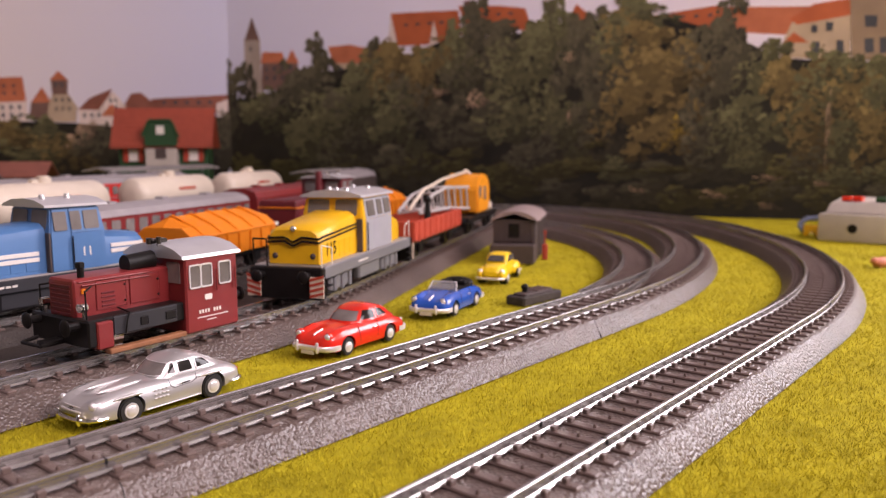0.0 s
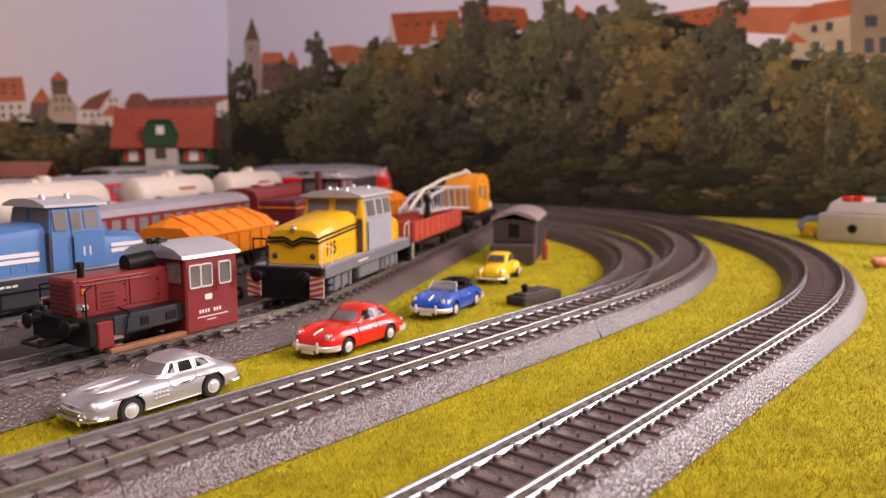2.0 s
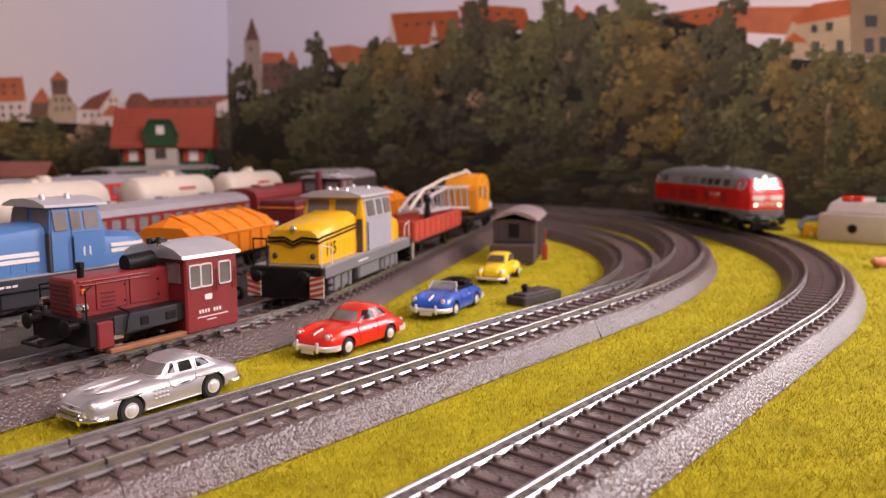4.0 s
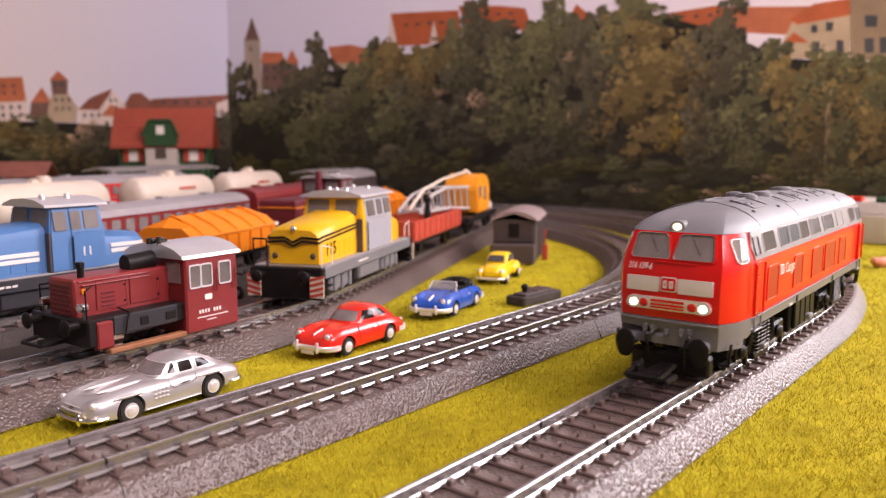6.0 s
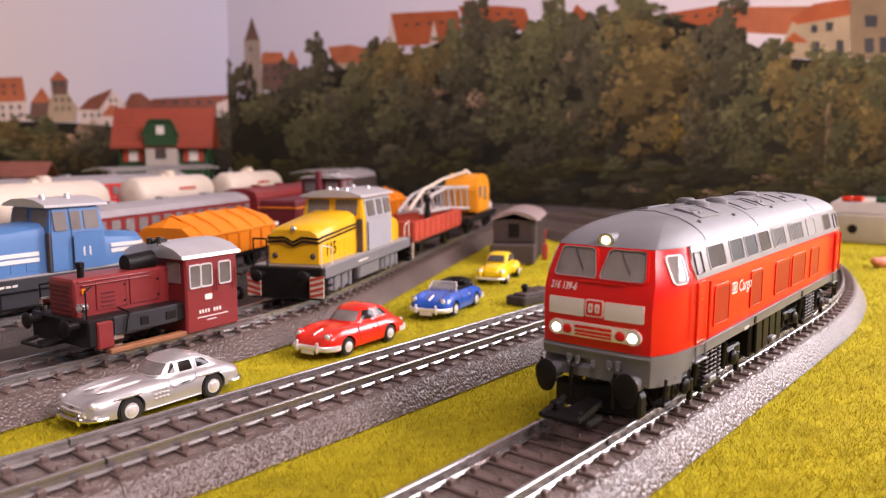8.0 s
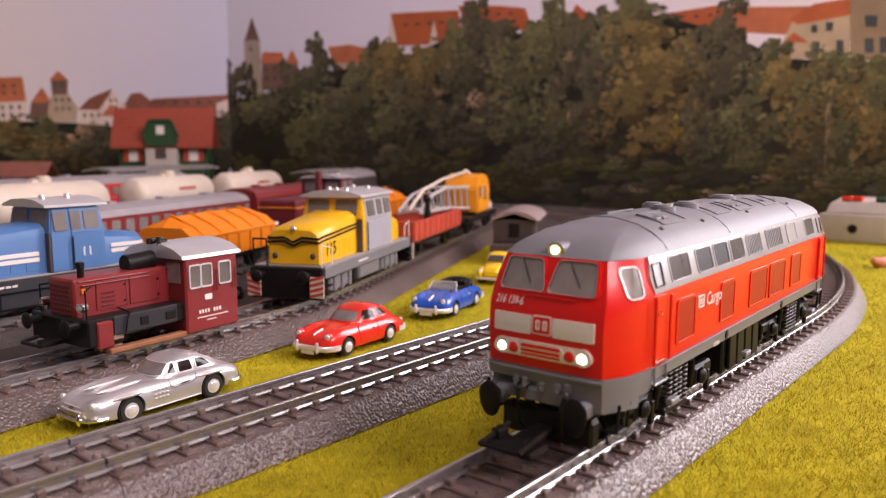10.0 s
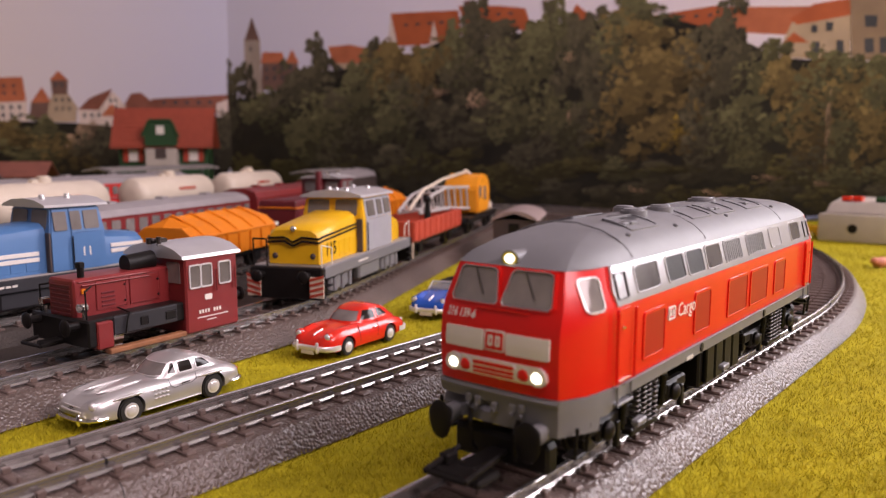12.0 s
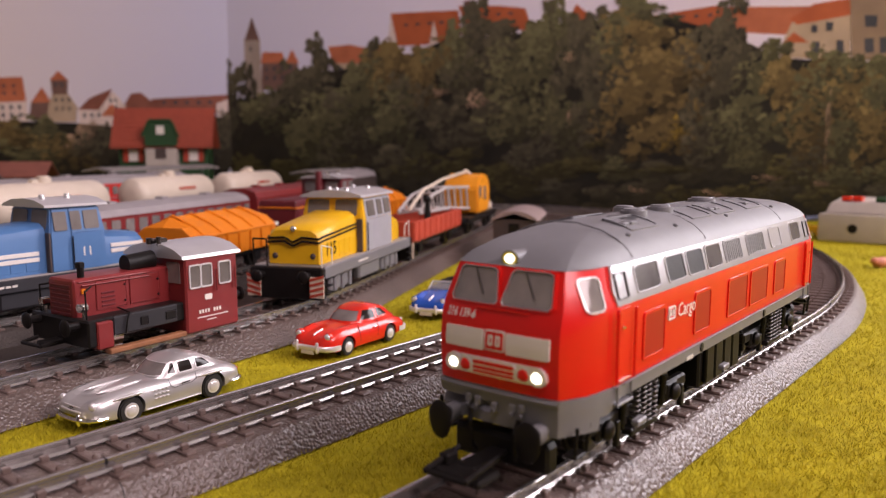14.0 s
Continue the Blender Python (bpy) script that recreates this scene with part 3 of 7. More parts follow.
        # top lamp in its housing
        bm = bmesh.new()
        rod(bm, (end * 0.070, 0, 0.0418), (end * 0.0834, 0, 0.0414), 0.0010, 0.0020, 18)
        hs = part("top_lamp_housing", bm, "grey", roof)
        bm = bmesh.new()
        ball(bm, (end * 0.0834, 0, 0.0414), 0.0012, 0.4, 1, 1, 16)
        part("top_lamp", bm, "lampglow", hs)
        bm = bmesh.new()
        rod(bm, (end * 0.0828, 0, 0.0414), (end * 0.0835, 0, 0.0414), 0.0019, 0.0017, 18)
        part("top_lamp_ring", bm, "chrome", hs)
        # lip, sockets and steps on the apron
        bm = bmesh.new()
        tube(bm, [nose(u, 0.0136, 0.0006) for u in np.linspace(-0.0135, 0.0135, 13)], 0.00028)
        part("apron_lip", bm, "dgrey", e)
        for u in (-0.0062, -0.0040, 0.0040, 0.0062, 0.0):
            bm = bmesh.new()
            c = nose(u, 0.0114, 0.0)
            box(bm, c.x - 0.0010, c.x + 0.0010, c.y - 0.0007, c.y + 0.0007, 0.0106 + abs(u) * 0.1, 0.0120 + abs(u) * 0.1, 0.0002)
            rod(bm, (c.x, c.y, 0.0112), (c.x + end * 0.0014, c.y, 0.0108), 0.0004, n=8)
            part("air_cock", bm, "dgrey", e)
        for sg in (-1, 1):
            bm = bmesh.new()
            box(bm, *sorted((end * 0.0800, end * 0.0850)), *sorted((sg * 0.0128, sg * 0.0158)), 0.0052, 0.0058, 0.0002)
            for x in (0.0802, 0.0848):
                rod(bm, (end * x, sg * 0.0155, 0.0055), (end * x, sg * 0.0160, 0.0095), 0.0004, n=6)
            part("shunter_step", bm, "black", e)
        # buffers, hose, coupling
        for sg in (-1, 1):
            bm = bmesh.new()
            rod(bm, (end * 0.0860, sg * 0.0101, 0.0088), (end * 0.0905, sg * 0.0101, 0.0088), 0.0015, n=14)
            bf = part("buffer", bm, "dgrey", e, "black buffer")
            bm = bmesh.new()
            rod(bm, (end * 0.0900, sg * 0.0101, 0.0088), (end * 0.0925, sg * 0.0101, 0.0088), 0.0013, n=12)
            ball(bm, (end * 0.0928, sg * 0.0101, 0.0088), 0.0029, 0.17, 1, 1, 20)
            part("buffer_head", bm, "black", bf)
            bm = bmesh.new()
            tube(bm, [(end * 0.0885, sg * 0.0055, 0.0100), (end * 0.0895, sg * 0.0052, 0.0080), (end * 0.0890, sg * 0.0050, 0.0050), (end * 0.0880, sg * 0.0046, 0.0035)], 0.0005)
            part("brake_hose", bm, "black", e)
        bm = bmesh.new()
        box(bm, *sorted((end * 0.0800, end * 0.0980)), -0.0022, 0.0022, 0.0030, 0.0046, 0.0004)
        box(bm, *sorted((end * 0.0950, end * 0.1020)), -0.0060, 0.0060, 0.0026, 0.0042, 0.0005)
        box(bm, *sorted((end * 0.0960, end * 0.0995)), -0.0054, -0.0030, 0.0040, 0.0062, 0.0004)
        tube(bm, [(end * 0.0940, -0.0045, 0.0058), (end * 0.1045, -0.0045, 0.0046), (end * 0.1045, 0.0045, 0.0046), (end * 0.0940, 0.0045, 0.0058)], 0.0006)
        part("coupling", bm, "black", e, "black loop coupling")
        bm = bmesh.new()
        box(bm, *sorted((end * 0.0830, end * 0.0868)), -0.0110, 0.0110, 0.0015, 0.0070, 0.0006)
        part("rail_guard", bm, "black", e)
    # roof gear
    for x in (0.062, 0.020, -0.045):
        bm = bmesh.new()
        tube(bm, [(x, s * (lerp(z, HALF) + 0.0003), z) for s, z in [(-1, 0.0405), (-1, 0.0425), (-1, 0.0448), (-1, 0.0467), (-1, 0.0483), (1, 0.0483), (1, 0.0467), (1, 0.0448), (1, 0.0425), (1, 0.0405)]], 0.0002)
        part("roof_seam", bm, "grey", roof)
    for x, y, r in ((0.034, 0.003, 0.0034), (0.026, -0.003, 0.0030), (0.018, 0.003, 0.0034), (-0.020, 0.0, 0.0042)):
        bm = bmesh.new()
        rod(bm, (x, y, 0.0468), (x, y, 0.0492), r, r * 0.93, 24)
        rod(bm, (x, y, 0.0491), (x, y, 0.0496), r * 0.75, r * 0.7, 24)
        part("roof_vent", bm, "grey", roof)
    up = [r for r in HALF if r[0] >= 0.0395][::-1]

    def on_roof(u, v, lift=0.0):
        return Vector((u, v, float(np.interp(abs(v), [r[1] + 0.00025 for r in up], [r[0] for r in up])) + lift))
    for sg in (-1, 1):
        for x0, x1 in ((0.0370, 0.0520), (0.0020, 0.0160), (-0.0170, -0.0020), (-0.0420, -0.0270)):
            a, b = sorted((sg * 0.0035, sg * 0.0108))
            bm = bmesh.new()
            patch(bm, rounded(x0, x1, a, b, 0.0006), on_roof, 0.0004, rounded(x0 + 0.0005, x1 - 0.0005, a + 0.0005, b - 0.0005, 0.0004))
            part("roof_panel", bm, "grey", roof)
        for x in (0.0560, 0.0300, -0.0060, -0.0480):
            bm = bmesh.new()
            ball(bm, on_roof(x, sg * 0.0118, 0.0002), 0.0006, n=8)
            part("lifting_eye", bm, "grey", roof)
    for x in (0.050, 0.046, -0.004, -0.008, -0.034):
        bm = bmesh.new()
        box(bm, x - 0.0016, x + 0.0016, 0.003, 0.0088, 0.0456, 0.0476, 0.0003)
        part("roof_hatch", bm, "grey", roof)
    bm = bmesh.new()
    box(bm, -0.018, 0.014, -0.0130, 0.0130, 0.0012, 0.0125, 0.0005)
    tank = part("fuel_tank", bm, "black", e, "black underfloor tank")
    for k in range(4):
        bm = bmesh.new()
        box(bm, -0.0145 + k * 0.0068, -0.0090 + k * 0.0068, 0.0130, 0.0142, 0.0022, 0.0105, 0.0003)
        part("tank_door", bm, "black", tank)
        bm = bmesh.new()
        box(bm, -0.0145 + k * 0.0068, -0.0090 + k * 0.0068, -0.0142, -0.0130, 0.0022, 0.0105, 0.0003)
        part("tank_door", bm, "black", tank)
    bogies = []
    for end in (1, -1):
        bm = bmesh.new()
        for sg in (-1, 1):
            box(bm, -0.024, 0.024, sg * 0.0118 - 0.0011, sg * 0.0118 + 0.0011, 0.0052, 0.0082, 0.0005)
            box(bm, -0.0192, -0.0128, sg * 0.0122 - 0.0010, sg * 0.0122 + 0.0010, 0.0034, 0.0080, 0.0006)
            box(bm, 0.0128, 0.0192, sg * 0.0122 - 0.0010, sg * 0.0122 + 0.0010, 0.0034, 0.0080, 0.0006)
            box(bm, -0.0065, 0.0065, sg * 0.0128 - 0.0013, sg * 0.0128 + 0.0013, 0.0014, 0.0030, 0.0003)
            for x in (-0.016, 0.016):
                ball(bm, (x, sg * 0.0136, 0.0056), 0.0021, 1, 0.6, 1, 10)
                box(bm, x - 0.0056, x - 0.0040, sg * 0.0130 - 0.0006, sg * 0.0130 + 0.0006, 0.0008, 0.0062, 0.0002)
                # brake hangers and shoes
                rod(bm, (x + 0.0066, sg * 0.0112, 0.0014), (x + 0.0060, sg * 0.0112, 0.0088), 0.0006, n=6)
                box(bm, x + 0.0058, x + 0.0072, sg * 0.0112 - 0.0012, sg * 0.0112 + 0.0012, 0.0030, 0.0066, 0.0003)
            for x in (-0.0095, 0.0095):
                rod(bm, (x, sg * 0.0131, 0.0040), (x, sg * 0.0137, 0.0110), 0.0008, n=8)
        box(bm, -0.018, 0.018, -0.0100, 0.0100, 0.0040, 0.0070, 0.0005)
        bogie = part("bogie", bm, "black", e, "black bogie with springs", at=pose(end * 0.047, 0, 0))
        for sg in (-1, 1):
            for x in (-0.0042, -0.0012, 0.0012, 0.0042):
                bm = bmesh.new()
                coil(bm, x, sg * 0.0134, 0.0030, 0.0118, 0.0010, 0.00026, 8)
                part("coil_spring", bm, "iron", bogie)
        wheels = []
        for x in (-0.016, 0.016):
            bm = bmesh.new()
            rod(bm, (0, -0.0085, 0), (0, 0.0085, 0), 0.0010, n=8)
            for sg in (-1, 1):
                rod(bm, (0, sg * 0.0072, 0), (0, sg * 0.0096, 0), 0.0056, n=24)
                rod(bm, (0, sg * 0.0064, 0), (0, sg * 0.0074, 0), 0.0064, n=24)
                for k in range(3):
                    a = k * 2.094
                    rod(bm, (0.003 * math.cos(a), sg * 0.0095, 0.003 * math.sin(a)), (0.003 * math.cos(a), sg * 0.0099, 0.003 * math.sin(a)), 0.0010, n=8)
            wheels.append(part("wheelset", bm, "iron", bogie, at=pose(x, 0, 0.0056)))
        bogies.append((bogie, end, wheels))
    # final proportions: shorter body, taller waist
    moving = {b for b, _, _ in bogies}
    seen = set()
    for ob in e.children_recursive:
        if ob in moving or ob.parent in moving or ob.data.name in seen:
            continue
        seen.add(ob.data.name)
        for v in ob.data.vertices:
            v.co.x *= 0.943
            v.co.y *= 0.977
            v.co.z = lerp(v.co.z, WAIST)
    return e, bogies


ENGINE, BOGIES = engine()

# ---- toy cars ----
def sect(x, w, z0, z1, e=0.5, n=20):
    """A rounded cross-section at x."""
    zm, h = (z0 + z1) / 2, (z1 - z0) / 2
    pts = []
    for k in range(n):
        a = 2 * math.pi * k / n
        c, s = math.cos(a), math.sin(a)
        pts.append((x, w * math.copysign(abs(c) ** e, c), zm + h * math.copysign(abs(s) ** e, s)))
    return pts


def loft(rows, e=0.5, n=20, m=16):
    """A smooth body through rows (x, half width, bottom, top)."""
    rows = np.array(rows)
    t = np.linspace(0, 1, len(rows))
    tt = np.linspace(0, 1, m)
    cols = []
    for k in range(4):
        # cubic smoothing of the row values
        d = np.gradient(rows[:, k], t)
        v = []
        for q in tt:
            i = min(int(q * (len(rows) - 1)), len(rows) - 2)
            h = t[1] - t[0]
            u = (q - t[i]) / h
            v.append((1 + 2 * u) * (1 - u) ** 2 * rows[i, k] + u * (1 - u) ** 2 * h * d[i] + u * u * (3 - 2 * u) * rows[i + 1, k] + u * u * (u - 1) * h * d[i + 1])
        cols.append(v)
    bm = bmesh.new()
    return skin(bm, [sect(x, max(w, 0.0004), a, b, e, n) for x, w, a, b in zip(*cols)])


def wheel_of(car, x, y, r, sg, hub="bright"):
    bm = bmesh.new()
    rod(bm, (0, -0.0011, 0), (0, 0.0011, 0), r, n=28)
    bmesh.ops.bevel(bm, geom=[e for e in bm.edges if len(e.link_faces) == 2 and e.calc_face_angle() > 1.0], offset=0.0004, segments=2, affect="EDGES")
    w = part("wheel", bm, "tyre", car, at=pose(x, y, r))
    bm = bmesh.new()
    rod(bm, (0, 0, 0), (0, sg * 0.0013, 0), r * 0.66, r * 0.58, 20)
    ball(bm, (0, sg * 0.0012, 0), r * 0.46, 1, 0.28, 1, 16)
    part("hubcap", bm, hub, w, "bright metal hubcap")


def car(kind, label, paint, at, L, W, H, wb, r, low, top, glass, group="cars on the grass"):
    c = thing(kind, label, "toy car", group, at=at)
    body = part("body", loft(low), paint, c)
    xf, xr = wb / 2, -wb / 2
    for x in (xf, xr):
        for sg in (-1, 1):
            bm = bmesh.new()
            rod(bm, (x, sg * (W / 2 - 0.0042), r), (x, sg * (W / 2 - 0.00010), r), r * 1.16, n=28)
            part("wheel_arch", bm, "black", body)
            wheel_of(c, x, sg * (W / 2 - 0.0010), r, sg)
    if top:
        part("roof", loft(top, 0.62), paint, c)
    return c, body


def bar(name, pts, rad, mat, parent, n=8):
    bm = bmesh.new()
    tube(bm, pts, rad, n)
    for p in pts:
        ball(bm, p, rad, n=8)
    return part(name, bm, mat, parent)


def pane(name, pts, parent, mat="carglass", t=0.0003):
    """A thin quad plate through four corners."""
    p = [Vector(q) for q in pts]
    nrm = (p[1] - p[0]).cross(p[2] - p[0]).normalized() * t
    bm = bmesh.new()
    skin(bm, [[q - nrm for q in p], [q + nrm for q in p]])
    return part(name, bm, mat, parent, smooth=False)


M["darkglass"] = mk("dark_side_window", (0.018, 0.016, 0.014), 0.12, 0, 0.3, 200, spec=0.3)


def shell(rows, m=46):
    """A car body through rows (x, half width, underside, wing top, middle top, dip between)."""
    rows = np.array(rows)
    t = np.linspace(0, 1, len(rows))
    d = np.gradient(rows, t, axis=0)
    h = t[1] - t[0]
    rings = []
    for q in np.linspace(0, 1, m):
        i = min(int(q * (len(rows) - 1)), len(rows) - 2)
        u = (q - t[i]) / h
        x, w, zb, zf, zc, dip = (1 + 2 * u) * (1 - u) ** 2 * rows[i] + u * (1 - u) ** 2 * h * d[i] + u * u * (3 - 2 * u) * rows[i + 1] + u * u * (u - 1) * h * d[i + 1]
        k = zf - zb
        half = [(0.0, zc), (0.24, zc - 0.012 * k), (0.46, (zc + zf) / 2 - dip), (0.64, zf - 0.004 * k), (0.76, zf - 0.015 * k), (0.86, zf - 0.075 * k), (0.935, zf - 0.19 * k), (0.98, zf - 0.34 * k),
                (1.0, zb + 0.45 * k), (0.99, zb + 0.20 * k), (0.95, zb + 0.05 * k), (0.86, zb), (0.0, zb)]
        rings.append([(x, w * a, z) for a, z in half] + [(x, -w * a, z) for a, z in half[-2:0:-1]])
    bm = bmesh.new()
    return skin(bm, rings)


def cut(ob, cutters):
    """Takes the cutters out of a mesh for good."""
    dg = None
    for bm in cutters:
        me = bpy.data.meshes.new("cutter")
        bmesh.ops.recalc_face_normals(bm, faces=bm.faces[:])
        bm.to_mesh(me)
        bm.free()
        tool = bpy.data.objects.new("cutter", me)
        scene.collection.objects.link(tool)
        tool.parent = ob.parent
        md = ob.modifiers.new("cut", "BOOLEAN")
        md.operation, md.object, md.solver = "DIFFERENCE", tool, "EXACT"
        dg = bpy.context.evaluated_depsgraph_get()
        done = bpy.data.meshes.new_from_object(ob.evaluated_get(dg))
        ob.modifiers.remove(md)
        done.name = ob.data.name
        ob.data = done
        bpy.data.objects.remove(tool)
    for poly in ob.data.polygons:
        poly.use_smooth = True
    ob.data.set_sharp_from_angle(angle=radians(35))


class Greenhouse:
    """The upper body of a car as level rings (height, front, rear, half width), rounded in plan."""

    def __init__(self, rows, p=3.2):
        self.rows, self.p = rows, p

    def at(self, z):
        zs = [r[0] for r in self.rows]
        f, r, w = (float(np.interp(z, zs, [q[k] for q in self.rows])) for k in (1, 2, 3))
        return (f + r) / 2, (f - r) / 2, w

    def mesh(self, n=48, m=22):
        bm = bmesh.new()
        rings = []
        z0, z1 = self.rows[0][0], self.rows[-1][0]
        for z in sorted({r[0] for r in self.rows} | {z0 + (z1 - z0) * k / m for k in range(m + 1)}):
            xc, a, w = self.at(z)
            ring = []
            for k in range(n):
                g = 2 * math.pi * k / n
                c, s = math.cos(g), math.sin(g)
                ring.append((xc + a * math.copysign(abs(c) ** (2 / self.p), c), w * math.copysign(abs(s) ** (2 / self.p), s), z))
            rings.append(ring)
        return skin(bm, rings)

    def side(self, sg):
        def where(x, z, lift=0.0):
            xc, a, w = self.at(z)
            q = max(0.0, 1 - min(1.0, abs((x - xc) / a)) ** self.p) ** (1 / self.p)
            return Vector((x, sg * (w * q + lift), z + lift * 0.3))
        return where

    def end(self, s):
        def where(y, z, lift=0.0):
            xc, a, w = self.at(z)
            q = max(0.0, 1 - min(1.0, abs(y / w)) ** self.p) ** (1 / self.p)
            return Vector((xc + s * (a * q + lift), y, z + lift * 0.6))
        return where


def glaze(name, outline, where, parent, frame_mat, glass="carglass", rim=0.1):
    """A window pane in a raised frame on a curved upper body."""
    cu, cv = sum(p[0] for p in outline) / len(outline), sum(p[1] for p in outline) / len(outline)
    grown = [(cu + (u - cu) * (1 + rim), cv + (v - cv) * (1 + rim * 1.5)) for u, v in outline]
    bm = bmesh.new()
    patch(bm, grown, where, 0.00016, outline)
    fr = part(name + "_frame", bm, frame_mat, parent)
    bm = bmesh.new()
    dense = fine(outline)
    rings = [[where(u, v, -0.0003) for u, v in dense]]
    for k in (1.0, 0.85, 0.65, 0.45, 0.25, 0.06):
        rings.append([where(cu + (u - cu) * k, cv + (v - cv) * k, 0.00008) for u, v in dense])
    skin(bm, rings)
    part(name, bm, glass, fr)


def soft(pts, r=0.25):
    """Rounds the corners of an outline."""
    out = []
    n = len(pts)
    for i in range(n):
        a, b, c = pts[i - 1], pts[i], pts[(i + 1) % n]
        for k in (r, r * 0.35):
            out.append((b[0] + (a[0] - b[0]) * k, b[1] + (a[1] - b[1]) * k))
        for k in (r * 0.35, r):
            out.append((b[0] + (c[0] - b[0]) * k, b[1] + (c[1] - b[1]) * k))
    return out


def car_body(kind, label, paint, at, rows, W, axles, r):
    """A lofted body with wheel openings, on four wheels."""
    c = thing(kind, label, "toy car", "cars on the grass", at=at)
    body = part("body", shell(rows), paint, c)
    tools = []
    for x in axles:
        for sg in (-1, 1):
            bm = bmesh.new()
            rod(bm, (x, sg * (W / 2 - 0.0036), r * 1.04), (x, sg * (W / 2 + 0.003), r * 1.04), r * 1.17, n=32)
            tools.append(bm)
    cut(body, tools)
    for x in axles:
        for sg in (-1, 1):
            bm = bmesh.new()
            rod(bm, (x, sg * (W / 2 - 0.0037), r * 1.04), (x, sg * (W / 2 - 0.0031), r * 1.04), r * 1.165, n=32)
            part("wheel_well", bm, "black", body)
            wheel_of(c, x, sg * (W / 2 - 0.0014), r, sg)
    return c, body


def silver_coupe():
    c, b = car_body("sports_car", "silver toy sports coupe with chrome bumpers on the grass", "silvercar", pose(-0.0818, 0.2092, 0.0002, 0, 0, -125.6) @ Matrix.Scale(0.92, 4),
                    [(0.0268, 0.0046, 0.0046, 0.0060, 0.0062, 0.0), (0.0261, 0.0074, 0.0036, 0.0071, 0.0069, 0.0001), (0.0238, 0.0093, 0.0026, 0.0085, 0.0078, 0.0006), (0.0190, 0.0100, 0.0021, 0.0096, 0.0088, 0.0008), (0.0120, 0.0101, 0.0019, 0.0100, 0.0096, 0.0007),
                     (0.0040, 0.0098, 0.0019, 0.0097, 0.0102, 0.0002), (-0.0060, 0.0098, 0.0019, 0.0097, 0.0104, 0.0), (-0.0140, 0.0103, 0.0020, 0.0100, 0.0104, 0.0002), (-0.0200, 0.0100, 0.0026, 0.0093, 0.0096, 0.0001), (-0.0245, 0.0086, 0.0036, 0.0079, 0.0081, 0.0),
                     (-0.0259, 0.0060, 0.0045, 0.0066, 0.0067, 0.0)], 0.0206, (0.0145, -0.0138), 0.0038)
    for sg in (-1, 1):
        bm = bmesh.new()
        ball(bm, (0.0125, sg * 0.0030, 0.0093), 0.0085, 1.0, 0.10, 0.10, 16)
        part("bonnet_ridge", bm, "silvercar", b)
        for x in (0.0150, -0.0133):
            bm = bmesh.new()
            ball(bm, (x, sg * 0.0101, 0.0083), 0.0052, 1.0, 0.10, 0.10, 16)
            part("arch_brow", bm, "silvercar", b)
        for j in range(3):
            for i in range(4):
                bm = bmesh.new()
                box(bm, 0.0060 - i * 0.0013, 0.0069 - i * 0.0013, *sorted((sg * 0.0096, sg * 0.0102)), 0.0049 + j * 0.0012, 0.0054 + j * 0.0012, 0.00012)
                part("louvre", bm, "bright", b)
        bar("sill_trim", [(0.0095, sg * 0.0098, 0.0026), (-0.0090, sg * 0.0099, 0.0026)], 0.00022, "bright", b)
        # deep door cut line round the upper side
        bar("door_seam", [(0.0015, sg * 0.0090, 0.0094), (0.0012, sg * 0.0097, 0.0077), (0.0000, sg * 0.00985, 0.0069), (-0.0060, sg * 0.0099, 0.0071), (-0.0078, sg * 0.0098, 0.0078), (-0.0080, sg * 0.0090, 0.0095)], 0.00012, "dgrey", b)
        bar("door_handle", [(-0.0025, sg * 0.0100, 0.0076), (-0.0052, sg * 0.0100, 0.0077)], 0.0002, "black", b)
    gh = Greenhouse([(0.0090, 0.0060, -0.0215, 0.0084), (0.0100, 0.0046, -0.0202, 0.0083), (0.0120, 0.0022, -0.0170, 0.0077), (0.0138, -0.0002, -0.0130, 0.0069), (0.0145, -0.0018, -0.0110, 0.0061), (0.0149, -0.0034, -0.0092, 0.0048), (0.0151, -0.0050, -0.0076, 0.0026)])
    rf = part("roof", gh.mesh(), "silvercar", c)
    glaze("windscreen", soft([(-0.0064, 0.0104), (0.0064, 0.0104), (0.0054, 0.0134), (-0.0054, 0.0134)], 0.12), gh.end(1), rf, "bright", "glass", 0.07)
    glaze("rear_window", soft([(-0.0056, 0.0110), (0.0056, 0.0110), (0.0046, 0.0134), (-0.0046, 0.0134)], 0.2), gh.end(-1), rf, "silvercar")
    for sg in (-1, 1):
        sd = gh.side(sg)
        for pts in ([(0.0006, 0.0106), (-0.0018, 0.0106), (-0.0018, 0.0134), (-0.0012, 0.0134)], [(-0.0030, 0.0106), (-0.0076, 0.0106), (-0.0073, 0.0135), (-0.0030, 0.0135)], [(-0.0092, 0.0107), (-0.0146, 0.0107), (-0.0122, 0.0129), (-0.0092, 0.0135)]):
            glaze("side_window", soft(pts, 0.16), sd, rf, "bright", "darkglass", 0.16)
        bar("roof_trim", [(-0.0060, sg * 0.0022, 0.0150), (-0.0100, sg * 0.0022, 0.0146)], 0.00022, "bright", rf)
        bm = bmesh.new()
        ball(bm, (0.0247, sg * 0.0076, 0.0072), 0.0013, 0.8, 1, 1, 16)
        part("headlamp", bm, "bright", b)
        bm = bmesh.new()
        ball(bm, (-0.0248, sg * 0.0072, 0.0066), 0.0008, 0.8, 1, 1, 12)
        part("tail_lamp", bm, "stripe", b)
    bm = bmesh.new()
    ball(bm, (0.0256, 0, 0.0055), 0.0056, 0.24, 1.0, 0.27, 20)
    part("grille", bm, "black", b, "dark grille opening")
